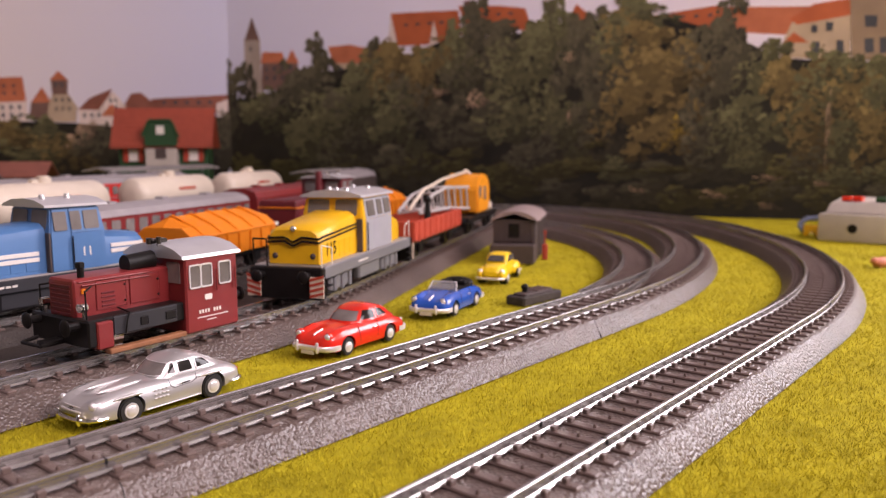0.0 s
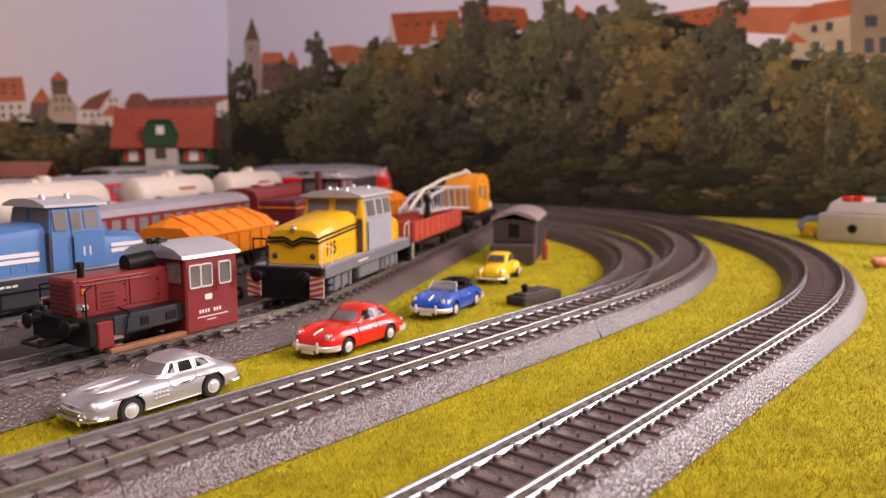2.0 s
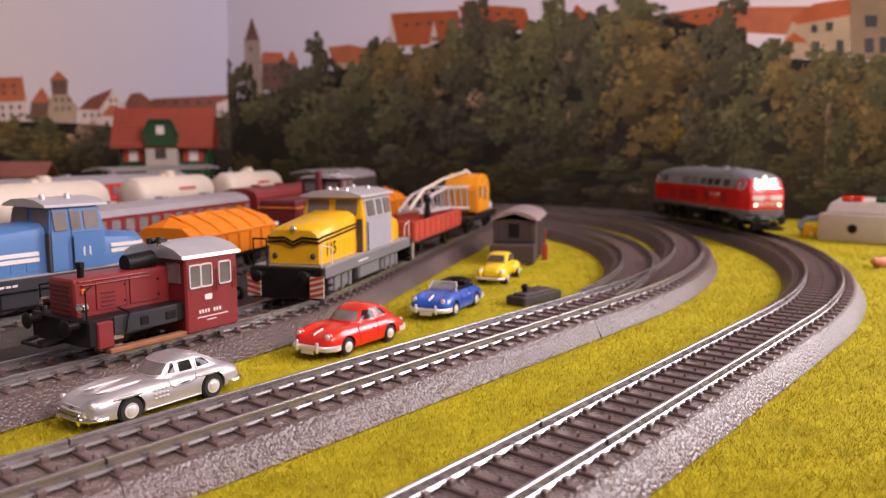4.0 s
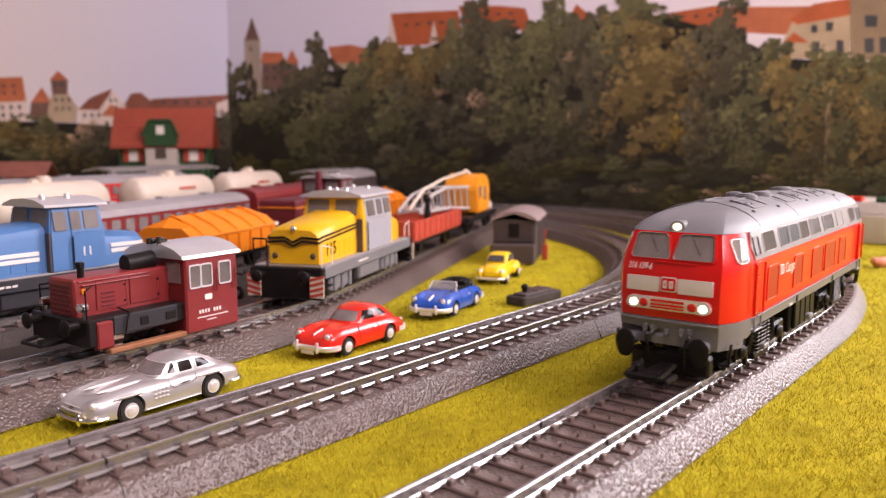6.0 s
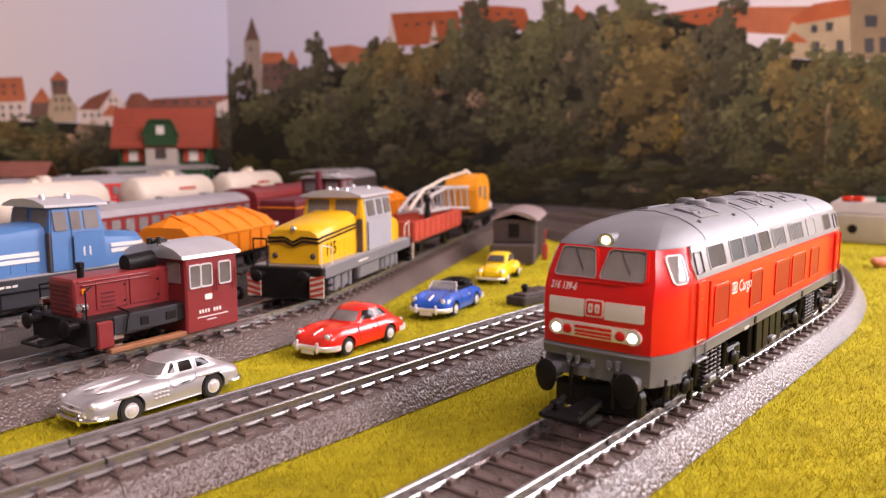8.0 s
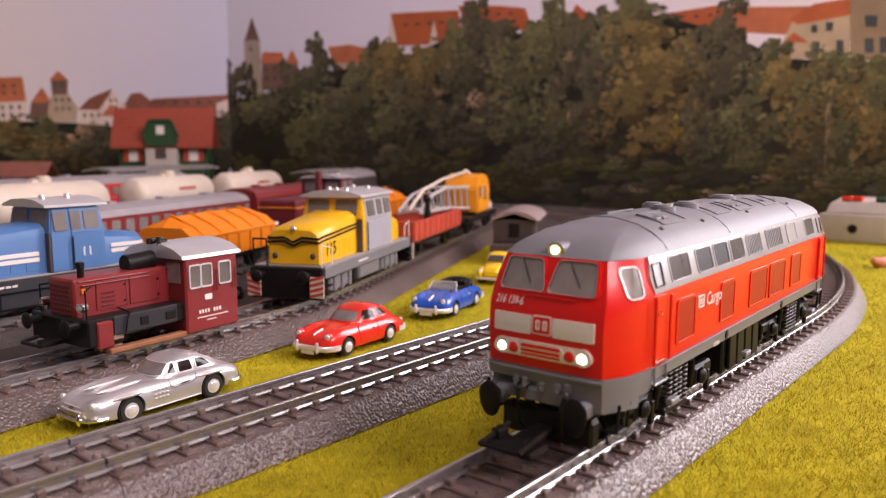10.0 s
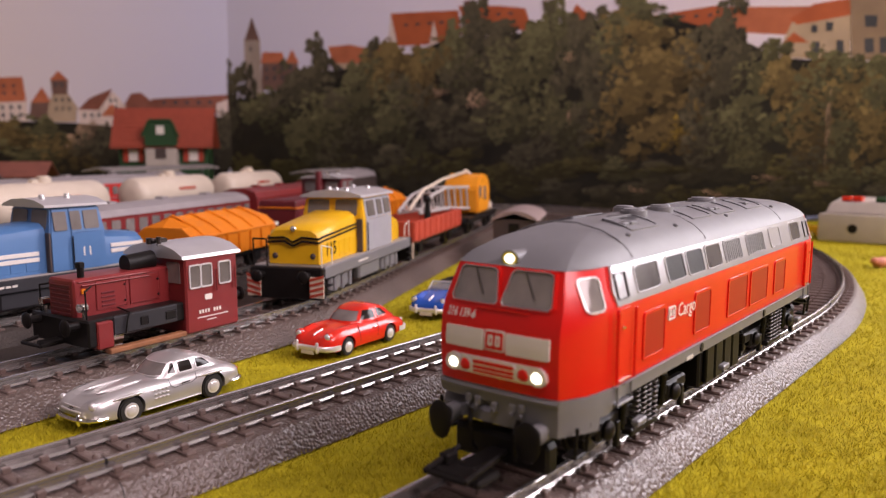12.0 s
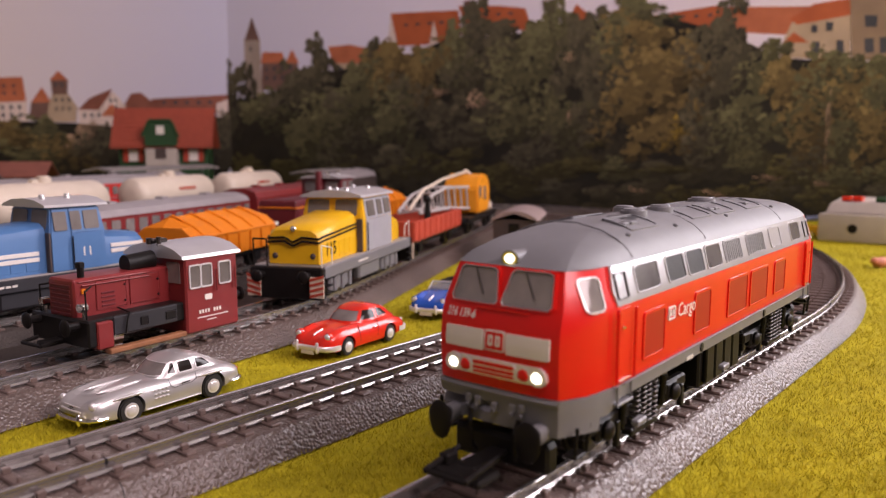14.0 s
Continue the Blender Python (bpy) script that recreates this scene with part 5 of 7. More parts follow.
def small_shunter():
    e = thing("small_shunter", "dark red model shunter with silver cab roof", "locomotive", at=on_track(C, 0.2450))
    bm = bmesh.new()
    box(bm, -0.0300, 0.0300, -0.0135, 0.0135, 0.0060, 0.0120, 0.0005)
    fr = part("frame", bm, "black", e, "black frame")
    for sg in (-1, 1):
        bm = bmesh.new()
        box(bm, -0.0052, 0.0215, *sorted((sg * 0.0133, sg * 0.0139)), 0.0062, 0.0119, 0.0003)
        plate = part("frame_plate", bm, "slate", fr, "grey frame side plate")
        for x0, x1 in ((-0.0046, -0.0005), (0.0070, 0.0105)):
            bm = bmesh.new()
            box(bm, x0, x1, *sorted((sg * 0.0136, sg * 0.0141)), 0.0074, 0.0104, 0.0004)
            part("frame_opening", bm, "black", plate)
        bar("pipe", [(0.0170, sg * 0.0143, 0.0064), (0.0165, sg * 0.0146, 0.0100), (0.0150, sg * 0.0143, 0.0124), (0.0140, sg * 0.0072, 0.0130)], 0.0003, "black", fr)
        bm = bmesh.new()
        box(bm, -0.0070, 0.0250, *sorted((sg * 0.0130, sg * 0.0160)), 0.0012, 0.0028, 0.0003)
        part("step_plank", bm, "wood", fr, "brown wooden step plank")
        bm = bmesh.new()
        box(bm, 0.0225, 0.0290, *sorted((sg * 0.0120, sg * 0.0152)), 0.0030, 0.0112, 0.0005)
        part("battery_box", bm, "maroon", fr)
    bm = bmesh.new()
    box(bm, 0.0290, 0.0325, -0.0150, 0.0150, 0.0040, 0.0122, 0.0006)
    part("headstock", bm, "black", fr)
    buffers(fr, 0.0325, 1, z=0.0105)
    buffers(fr, -0.0300, -1, z=0.0105)
    bm = bmesh.new()
    box(bm, -0.0085, 0.0310, -0.0068, 0.0068, 0.0100, 0.0236, 0.0016, 3)
    hd = part("hood", bm, "maroon", e)
    for sg in (-1, 1):
        for x0, x1 in ((-0.0040, 0.0085), (0.0100, 0.0225)):
            bm = bmesh.new()
            box(bm, x0, x1, *sorted((sg * 0.0067, sg * 0.0071)), 0.0132, 0.0222, 0.0003)
            dr = part("hood_door", bm, "maroon", hd)
            bm = bmesh.new()
            for z in (0.0150, 0.0200):
                ball(bm, (x0 + 0.0007, sg * 0.0072, z), 0.0004, n=6)
            part("hinge", bm, "black", dr)
        bm = bmesh.new()
        box(bm, 0.0262, 0.0282, *sorted((sg * 0.0067, sg * 0.0071)), 0.0190, 0.0206, 0.0004)
        part("maker_badge", bm, "orange", hd)
    for k in range(7):
        bm = bmesh.new()
        box(bm, 0.0308, 0.0314, -0.0050, 0.0050, 0.0126 + k * 0.0014, 0.0133 + k * 0.0014, 0.0001)
        part("radiator_slat", bm, "maroon_dark", hd)
    for sg in (-1, 1):
        bar("handrail", [(0.0305, sg * 0.0120, 0.0120), (0.0305, sg * 0.0120, 0.0205), (0.0255, sg * 0.0085, 0.0212)], 0.0003, "black", e)
        bar("hood_rail", [(0.0280, sg * 0.0074, 0.0215), (0.0000, sg * 0.0074, 0.0215)], 0.00025, "maroon", hd)
        for k in range(4):
            bm = bmesh.new()
            box(bm, 0.0150, 0.0205, *sorted((sg * 0.0070, sg * 0.0074)), 0.0142 + k * 0.0013, 0.0147 + k * 0.0013, 0.0001)
            part("hood_louvre", bm, "maroon_dark", hd)
    bm = bmesh.new()
    box(bm, 0.0320, 0.0400, -0.0020, 0.0020, 0.0040, 0.0058, 0.0004)
    tube(bm, [(0.0370, -0.0050, 0.0062), (0.0430, -0.0050, 0.0054), (0.0430, 0.0050, 0.0054), (0.0370, 0.0050, 0.0062)], 0.0006)
    part("coupling", bm, "black", fr, "black loop coupling")
    bm = bmesh.new()
    rod(bm, (-0.0050, 0.002, 0.0258), (0.0060, 0.002, 0.0254), 0.0031, 0.0029, 18)
    part("exhaust_silencer", bm, "black", e, "black exhaust drum")
    bm = bmesh.new()
    rod(bm, (0.0258, 0.004, 0.0236), (0.0258, 0.004, 0.0270), 0.0012, n=10)
    box(bm, 0.0246, 0.0270, 0.0028, 0.0052, 0.0262, 0.0282, 0.0004)
    part("bell", bm, "black", hd)
    for y in (-0.0100, 0.0100):
        bm = bmesh.new()
        rod(bm, (0.0300, y, 0.0118), (0.0300, y, 0.0145), 0.0006, n=8)
        rod(bm, (0.0290, y, 0.0155), (0.0318, y, 0.0155), 0.0014, n=12)
        part("head_lamp", bm, "chrome", hd)
    W = 0.0150
    bm = bmesh.new()
    box(bm, -0.0300, -0.0080, -W, W, 0.0012, 0.0272, 0.0006)
    cab = part("cab", bm, "maroon", e)
    bm = bmesh.new()
    skin(bm, [[(x, -W * 1.05, 0.0262), (x, -W * 1.02, 0.0272), (x, -W * 0.72, 0.0294), (x, -W * 0.35, 0.0306), (x, 0, 0.0310), (x, W * 0.35, 0.0306), (x, W * 0.72, 0.0294), (x, W * 1.02, 0.0272), (x, W * 1.05, 0.0262)] for x in (-0.0068, -0.0312)])
    rf = part("cab_roof", bm, "aluminium", e, "silver curved cab roof")
    bm = bmesh.new()
    box(bm, -0.0120, -0.0060, -0.0020, 0.0020, 0.0308, 0.0322, 0.0004)
    rod(bm, (-0.0075, 0.003, 0.0300), (-0.0075, 0.003, 0.0330), 0.0008, n=8)
    rod(bm, (-0.0060, 0.0, 0.0306), (-0.0060, 0.0, 0.0326), 0.0010, n=8)
    part("roof_horn", bm, "iron", rf)
    for sg in (-1, 1):
        sd = lambda u, v, l, sg=sg: Vector((u, sg * (W + l), v))
        for a, b in ((-0.0184, -0.0143), (-0.0137, -0.0097), (-0.0264, -0.0218)):
            ins, out = rounded(a, b, 0.0166, 0.0236, 0.0006), rounded(a - 0.0004, b + 0.0004, 0.0161, 0.0241, 0.0008)
            bm = bmesh.new()
            patch(bm, out, sd, 0.0005, ins)
            wf = part("window_frame", bm, "bright", cab, "bright window frame")
            bm = bmesh.new()
            patch(bm, ins, sd, 0.0002)
            part("pane", bm, "paleglass", wf)
        for x in (-0.0202, -0.0282):
            bar("grab_rail", [sd(x, 0.0145, 0.0008), sd(x, 0.0215, 0.0008)], 0.0003, "maroon", cab)
        bm = bmesh.new()
        patch(bm, rounded(-0.0185, -0.0155, 0.0117, 0.0136, 0.0005), sd, 0.0002)
        for k in range(8):
            if k != 3:
                patch(bm, rounded(-0.0220 + k * 0.0012, -0.0213 + k * 0.0012, 0.0074, 0.0086, 0.0001, 1), sd, 0.0002)
        patch(bm, rounded(-0.0250, -0.0120, 0.0059, 0.0062, 0.0001, 1), sd, 0.0002)
        patch(bm, rounded(-0.0200, -0.0160, 0.0047, 0.0050, 0.0001, 1), sd, 0.0002)
        part("data_bars", bm, "white", cab)
        bar("hood_trim", [(0.0000, sg * 0.0069, 0.0226), (0.0290, sg * 0.0069, 0.0226)], 0.0003, "maroon", hd)
    for a, b in ((-0.0125, -0.0062), (0.0062, 0.0125)):
        bm = bmesh.new()
        patch(bm, rounded(a, b, 0.0180, 0.0250, 0.0006), lambda u, v, l: Vector((-0.0080 + l, u, v)), 0.0003)
        part("front_window", bm, "glass", cab)
    for x in (0.0190, -0.0140):
        axle(e, x, 0.0048, mat="chrome")
    # short hood: the front part is compressed
    for ob in e.children_recursive:
        for v in ob.data.vertices:
            if v.co.x > 0:
                v.co.x *= 0.82
    return e


small_shunter()


def wagon_base(e, half, frame_z=0.0095, mat="black"):
    bm = bmesh.new()
    box(bm, -half, half, -0.0120, 0.0120, frame_z - 0.0025, frame_z, 0.0004)
    for x in (-half * 0.62, half * 0.62):
        for sg in (-1, 1):
            box(bm, x - 0.0035, x + 0.0035, sg * 0.0115 - 0.0009, sg * 0.0115 + 0.0009, 0.0030, frame_z - 0.001, 0.0004)
    fr = part("underframe", bm, mat, e, "black underframe")
    for x in (-half * 0.62, half * 0.62):
        axle(e, x)
    buffers(fr, half, 1, z=0.0105)
    buffers(fr, -half, -1, z=0.0105)
    return fr


def tipper(at, label):
    e = thing("hopper_wagon", label, "wagon", "orange hopper wagons", at=at)
    wagon_base(e, 0.040)
    bm = bmesh.new()
    skin(bm, [[(x, -0.0155, 0.0100), (x, -0.0160, 0.0210), (x, -0.0100, 0.0260), (x, 0, zt), (x, 0.0100, 0.0260), (x, 0.0160, 0.0210), (x, 0.0155, 0.0100)] for x, zt in ((0.040, 0.0262), (0.034, 0.0305), (0.0, 0.0310), (-0.034, 0.0305), (-0.040, 0.0262))])
    body = part("body", bm, "orange", e, smooth=False)
    for k in range(5):
        x = -0.030 + k * 0.015
        bm = bmesh.new()
        tube(bm, [(x, -0.0161, 0.0212), (x + 0.001, -0.0101, 0.0263), (x + 0.002, 0.0, 0.0312), (x + 0.001, 0.0101, 0.0263), (x, 0.0161, 0.0212)], 0.0006)
        part("cover_fold", bm, "orange", body)
    for sg in (-1, 1):
        for k in range(7):
            bm = bmesh.new()
            x = -0.034 + k * 0.0113
            box(bm, x - 0.0006, x + 0.0006, *sorted((sg * 0.0155, sg * 0.0168)), 0.0105, 0.0212, 0.0002)
            part("rib", bm, "orange", body)
        bar("lip", [(0.040, sg * 0.0161, 0.0212), (-0.040, sg * 0.0161, 0.0212)], 0.0007, "orange", body)
    for k in range(4):
        bm = bmesh.new()
        box(bm, -0.0412, -0.0402, 0.0130, 0.0165, 0.0110 + k * 0.0032, 0.0126 + k * 0.0032, 0.0001)
        box(bm, -0.0405, -0.0370, 0.0166, 0.0172, 0.0110 + k * 0.0032, 0.0126 + k * 0.0032, 0.0001)
        part("warning_mark", bm, "white", body)
    return e


tipper(on_track(D, 0.3880), "orange model hopper wagon with a peaked cover")
tipper(on_track(D, 0.6150), "orange model hopper wagon behind the yellow engine")


def burgundy_engine():
    e = thing("burgundy_locomotive", "burgundy model diesel engine with yellow stripe among the wagons", "locomotive", at=on_track(D, 0.5120))
    bm = bmesh.new()
    box(bm, -0.058, 0.058, -0.0155, 0.0155, 0.0050, 0.0110, 0.0005)
    fr = part("frame", bm, "black", e)
    buffers(fr, 0.058, 1)
    for x0, x1, zt, nm in ((0.0560, -0.0080, 0.0318, "long_hood"), (-0.0280, -0.0560, 0.0290, "short_hood")):
        bm = bmesh.new()
        box(bm, min(x0, x1), max(x0, x1), -0.0128, 0.0128, 0.0110, zt, 0.0020, 3)
        hd = part(nm, bm, "maroon_dark", e)
        for sg in (-1, 1):
            bar("yellow_line", [(x0, sg * 0.0129, zt - 0.0045), (x1, sg * 0.0129, zt - 0.0045)], 0.0005, "orange", hd)
            for k in range(5):
                bm = bmesh.new()
                xa = x0 + (x1 - x0) * (k + 0.1) / 5
                xb = x0 + (x1 - x0) * (k + 0.9) / 5
                box(bm, min(xa, xb), max(xa, xb), *sorted((sg * 0.0127, sg * 0.0131)), 0.0125, zt - 0.0060, 0.0002)
                part("hood_door", bm, "maroon_dark", hd)
        if x0 > 0:
            bar("yellow_line", [(x0 + 0.0001, -0.0122, zt - 0.0045), (x0 + 0.0001, 0.0122, zt - 0.0045)], 0.0005, "orange", hd)
    bm = bmesh.new()
    box(bm, -0.0280, -0.0080, -0.0150, 0.0150, 0.0110, 0.0430, 0.0008)
    cab = part("cab", bm, "maroon_dark", e)
    bm = bmesh.new()
    skin(bm, [[(x, -0.0160, 0.0430), (x, -0.0100, 0.0448), (x, 0, 0.0456), (x, 0.0100, 0.0448), (x, 0.0160, 0.0430)] for x in (-0.0050, -0.0310)])
    rf = part("cab_roof", bm, "aluminium", e)
    for x, y in ((-0.010, 0.004), (-0.018, -0.006), (-0.024, 0.005)):
        bm = bmesh.new()
        rod(bm, (x, y, 0.0445), (x, y, 0.0475), 0.0012, n=8)
        part("roof_fitting", bm, "chrome", rf)
    bm = bmesh.new()
    rod(bm, (-0.004, 0.0, 0.031), (-0.004, 0.0, 0.0480), 0.0028, 0.0022, 14)
    part("chimney", bm, "maroon_dark", e)
    for sg in (-1, 1):
        for a in (-0.0265, -0.0165):
            bm = bmesh.new()
            patch(bm, rounded(a, a + 0.0070, 0.0320, 0.0410, 0.0006), lambda u, v, l, sg=sg: Vector((u, sg * (0.0150 + l), v)), 0.0003)
            part("cab_window", bm, "glass", cab)
    for a in (-0.0120, 0.0030):
        bm = bmesh.new()
        patch(bm, rounded(a, a + 0.0090, 0.0340, 0.0410, 0.0006), lambda u, v, l: Vector((-0.0080 + l, u, v)), 0.0003)
        part("front_window", bm, "glass", cab)
    for x in (0.036, 0.008, -0.020, -0.044):
        axle(e, x, 0.0060)


burgundy_engine()


def low_wagon():
    e = thing("low_side_wagon", "red model low-side wagon under the crane jib", "wagon", at=on_track(C, 0.4720))
    wagon_base(e, 0.0520, 0.0105)
    bm = bmesh.new()
    box(bm, -0.052, 0.052, -0.0145, 0.0145, 0.0105, 0.0118, 0.0003)
    part("floor", bm, "wood", e)
    for sg in (-1, 1):
        for k in range(3):
            bm = bmesh.new()
            x = -0.0515 + k * 0.0345
            box(bm, x, x + 0.0338, *sorted((sg * 0.0138, sg * 0.0150)), 0.0110, 0.0220, 0.0003)
            sd = part("side_board", bm, "redside", e)
            bm = bmesh.new()
            for q in (0.006, 0.017, 0.028):
                box(bm, x + q - 0.0007, x + q + 0.0007, *sorted((sg * 0.0148, sg * 0.0156)), 0.0108, 0.0218, 0.0002)
            part("strap", bm, "redside", sd)
        bm = bmesh.new()
        box(bm, *sorted((sg * 0.0508, sg * 0.0520)), -0.0145, 0.0145, 0.0110, 0.0220, 0.0003)
        part("end_board", bm, "redside", e)
    bm = bmesh.new()
    rod(bm, (0.012, 0.0100, 0.0118), (0.012, 0.0100, 0.0300), 0.0030, 0.0016, 8)
    ball(bm, (0.012, 0.0100, 0.0320), 0.0024, n=10)
    part("load_stake", bm, "black", e, "dark upright load")


M["redside"] = mk("oxide_red_paint", (0.46, 0.062, 0.030), 0.5, 0, 0.15, 180)
low_wagon()


def crane_wagon():
    e = thing("crane_wagon", "orange model railway crane with grey lattice jib", "crane", at=on_track(C, 0.5950))
    wagon_base(e, 0.0500, 0.0105)
    bm = bmesh.new()
    box(bm, -0.050, 0.050, -0.0140, 0.0140, 0.0105, 0.0128, 0.0004)
    part("deck", bm, "black", e)
    bm = bmesh.new()
    box(bm, -0.049, -0.041, -0.0100, 0.0100, 0.0128, 0.0190, 0.0008)
    part("tool_box", bm, "cream", e)
    bm = bmesh.new()
    out = [(0.0190, 0.0140), (0.0190, 0.0330), (0.0120, 0.0400), (0.0000, 0.0435), (-0.0120, 0.0425), (-0.0210, 0.0370), (-0.0240, 0.0290), (-0.0225, 0.0190), (-0.0190, 0.0140)]
    extrude_xz(bm, out, -0.0135, 0.0135)
    bmesh.ops.bevel(bm, geom=bm.edges[:], offset=0.0012, segments=2, affect="EDGES")
    cab = part("crane_house", bm, "orange_y", e, "rounded orange crane house")
    for sg in (-1, 1):
        for a, b, z0, z1 in ((-0.0080, -0.0020, 0.0230, 0.0340), (0.0080, 0.0150, 0.0260, 0.0345)):
            bm = bmesh.new()
            patch(bm, rounded(a, b, z0, z1, 0.0015), lambda u, v, l, sg=sg: Vector((u, sg * (0.0135 + l), v)), 0.0003)
            part("crane_window", bm, "glass", cab)
        bar("cab_seam", [(-0.0190, sg * 0.0137, 0.0200), (0.0180, sg * 0.0137, 0.0200)], 0.0004, "orange_y", cab)
    # jib: two lattice sides and the hoist line
    for sg in (-1, 1):
        y = sg * 0.0065
        low = [(0.020, y, 0.0180), (0.085, y, 0.0225), (0.145, y, 0.0240)]
        top = [(0.022, y, 0.0340), (0.085, y, 0.0365), (0.120, y, 0.0330), (0.145, y, 0.0250)]
        bar("jib_chord", low, 0.0011, "jib", e)
        bar("jib_chord", top, 0.0011, "jib", e)
        for k in range(7):
            x = 0.024 + k * 0.0180
            zl = lerp(x, [(0.020, 0.0180), (0.085, 0.0225), (0.145, 0.0240)])
            zt = lerp(x + 0.004, [(0.022, 0.0340), (0.085, 0.0365), (0.120, 0.0330), (0.145, 0.0250)])
            bar("jib_strut", [(x, y, zl), (x + 0.004, y, zt)], 0.0008, "jib", e)
    for x in (0.030, 0.070, 0.110, 0.143):
        z = lerp(x, [(0.022, 0.0340), (0.085, 0.0365), (0.120, 0.0330), (0.145, 0.0250)])
        bar("jib_tie", [(x, -0.0065, z), (x, 0.0065, z)], 0.0008, "jib", e)
    bar("hoist_line", [(0.002, 0, 0.0455), (0.012, 0, 0.0445), (0.070, 0, 0.0415), (0.115, 0, 0.0365), (0.145, 0, 0.0260)], 0.0011, "cream", e)
    bar("mast", [(0.000, -0.004, 0.0420), (0.002, 0, 0.0460), (0.000, 0.004, 0.0420)], 0.0012, "cream", e)
    bm = bmesh.new()
    rod(bm, (0.0, 0, 0.0128), (0.0, 0, 0.0142), 0.0120, n=24)
    part("turntable", bm, "black", e)


M["orange_y"] = mk("crane_orange", (0.74, 0.29, 0.010), 0.42, 0, 0.08, 180)
M["jib"] = mk("jib_grey", (0.50, 0.48, 0.46), 0.45, 0.2, 0.08, 180)
crane_wagon()


def boxcar(kind, label, at, half, side, roof, z0, z1, zr, win, w=0.0160):
    e = thing(kind, label, "rail vehicle", at=at)
    fr = wagon_base(e, half, 0.0095)
    bm = bmesh.new()
    box(bm, -half, half, -w, w, z0, z1, 0.0008)
    body = part("body", bm, side, e)
    bm = bmesh.new()
    skin(bm, [[(x, -w * g, z1 - 0.0005), (x, -w * 0.85 * g, z1 + (zr - z1) * 0.55), (x, -w * 0.4 * g, z1 + (zr - z1) * 0.92), (x, 0, zr), (x, w * 0.4 * g, z1 + (zr - z1) * 0.92), (x, w * 0.85 * g, z1 + (zr - z1) * 0.55), (x, w * g, z1 - 0.0005)] for x, g in ((half + 0.0005, 0.96), (half - 0.004, 1.02), (-half + 0.004, 1.02), (-half - 0.0005, 0.96))])
    rf = part("roof", bm, roof, e)
    n = int(half * 2 / 0.011)
    for sg in (-1, 1):
        for k in range(n if win else 0):
            x = -half + (k + 0.5) * 2 * half / n
            bm = bmesh.new()
            patch(bm, rounded(x - 0.0036, x + 0.0036, z1 - 0.0100, z1 - 0.0025, 0.0008), lambda u, v, l, sg=sg: Vector((u, sg * (w + l), v)), 0.0003)
            part("window", bm, "glass", body)
        bar("waist_line", [(-half, sg * (w + 0.0001), z1 - 0.0125), (half, sg * (w + 0.0001), z1 - 0.0125)], 0.0005, roof, body)
    for k in range(3):
        bm = bmesh.new()
        x = half * (k - 1) * 0.6
        box(bm, x - 0.003, x + 0.003, -0.003, 0.003, zr - 0.0008, zr + 0.0012, 0.0004)
        part("roof_vent", bm, roof, rf)
    return e


boxcar("railcar", "dark red model railcar with grey roof on a yard track", on_track(E, 0.4750), 0.0800, "maroon", "greyroof", 0.0090, 0.0270, 0.0325, True)
boxcar("railcar", "dark red model railcar with a reddish roof on a yard track", on_track(E, 0.6250), 0.0640, "maroon", "maroon", 0.0090, 0.0280, 0.0345, True)
boxcar("covered_wagon", "grey-roofed model wagon on a yard track", on_track(E, 0.7700), 0.0600, "brown", "greyroof", 0.0090, 0.0360, 0.0430, False)
boxcar("passenger_coach", "bright red model coach with grey roof behind the tank wagons", on_track(G, 0.6600), 0.0900, "red", "greyroof", 0.0090, 0.0360, 0.0425, True)
boxcar("passenger_coach", "bright red model coach with grey roof near the platform", on_track(G, 0.5000), 0.0640, "red", "greyroof", 0.0090, 0.0360, 0.0425, True)


def tank_wagon(at, label):
    e = thing("tank_wagon", label, "wagon", "cream tank wagons", at=at)
    wagon_base(e, 0.050)
    rows = [(0.0490, 0.0040, 0.0250, 0.0330), (0.0482, 0.0090, 0.0200, 0.0380), (0.0460, 0.0120, 0.0168, 0.0412), (0.0420, 0.0135, 0.0153, 0.0426), (0.0, 0.0136, 0.0152, 0.0427), (-0.0420, 0.0135, 0.0153, 0.0426), (-0.0460, 0.0120, 0.0168, 0.0412), (-0.0482, 0.0090, 0.0200, 0.0380), (-0.0490, 0.0040, 0.0250, 0.0330)]
    bm = bmesh.new()
    skin(bm, [sect(x, w, a, b, 1.0, 32) for x, w, a, b in rows])
    tk = part("tank", bm, "cream", e)
    bm = bmesh.new()
    rod(bm, (0, 0, 0.0420), (0, 0, 0.0455), 0.0048, n=20)
    rod(bm, (0, 0, 0.0454), (0, 0, 0.0466), 0.0036, n=20)
    box(bm, 0.006, 0.011, -0.002, 0.002, 0.0420, 0.0446, 0.0005)
    part("filler_dome", bm, "cream", tk)
    for sg in (-1, 1):
        bm = bmesh.new()
        for k in range(9):
            a = radians(6 + k * 2.2)
            box(bm, -0.016 + k * 0.0024, -0.0142 + k * 0.0024, *sorted((sg * 0.0128, sg * 0.0138)), 0.0318, 0.0338, 0.0002)
        part("name_bars", bm, "redside", tk, "red lettering bars")
        for x in (-0.030, 0.030):
            bm = bmesh.new()
            box(bm, x - 0.003, x + 0.003, *sorted((sg * 0.0060, sg * 0.0115)), 0.0095, 0.0190, 0.0006)
            part("saddle", bm, "black", e)


for y in (0.4850, 0.6100, 0.7300):
    tank_wagon(on_track(F, y), "cream model tank wagon with red lettering on a yard track")


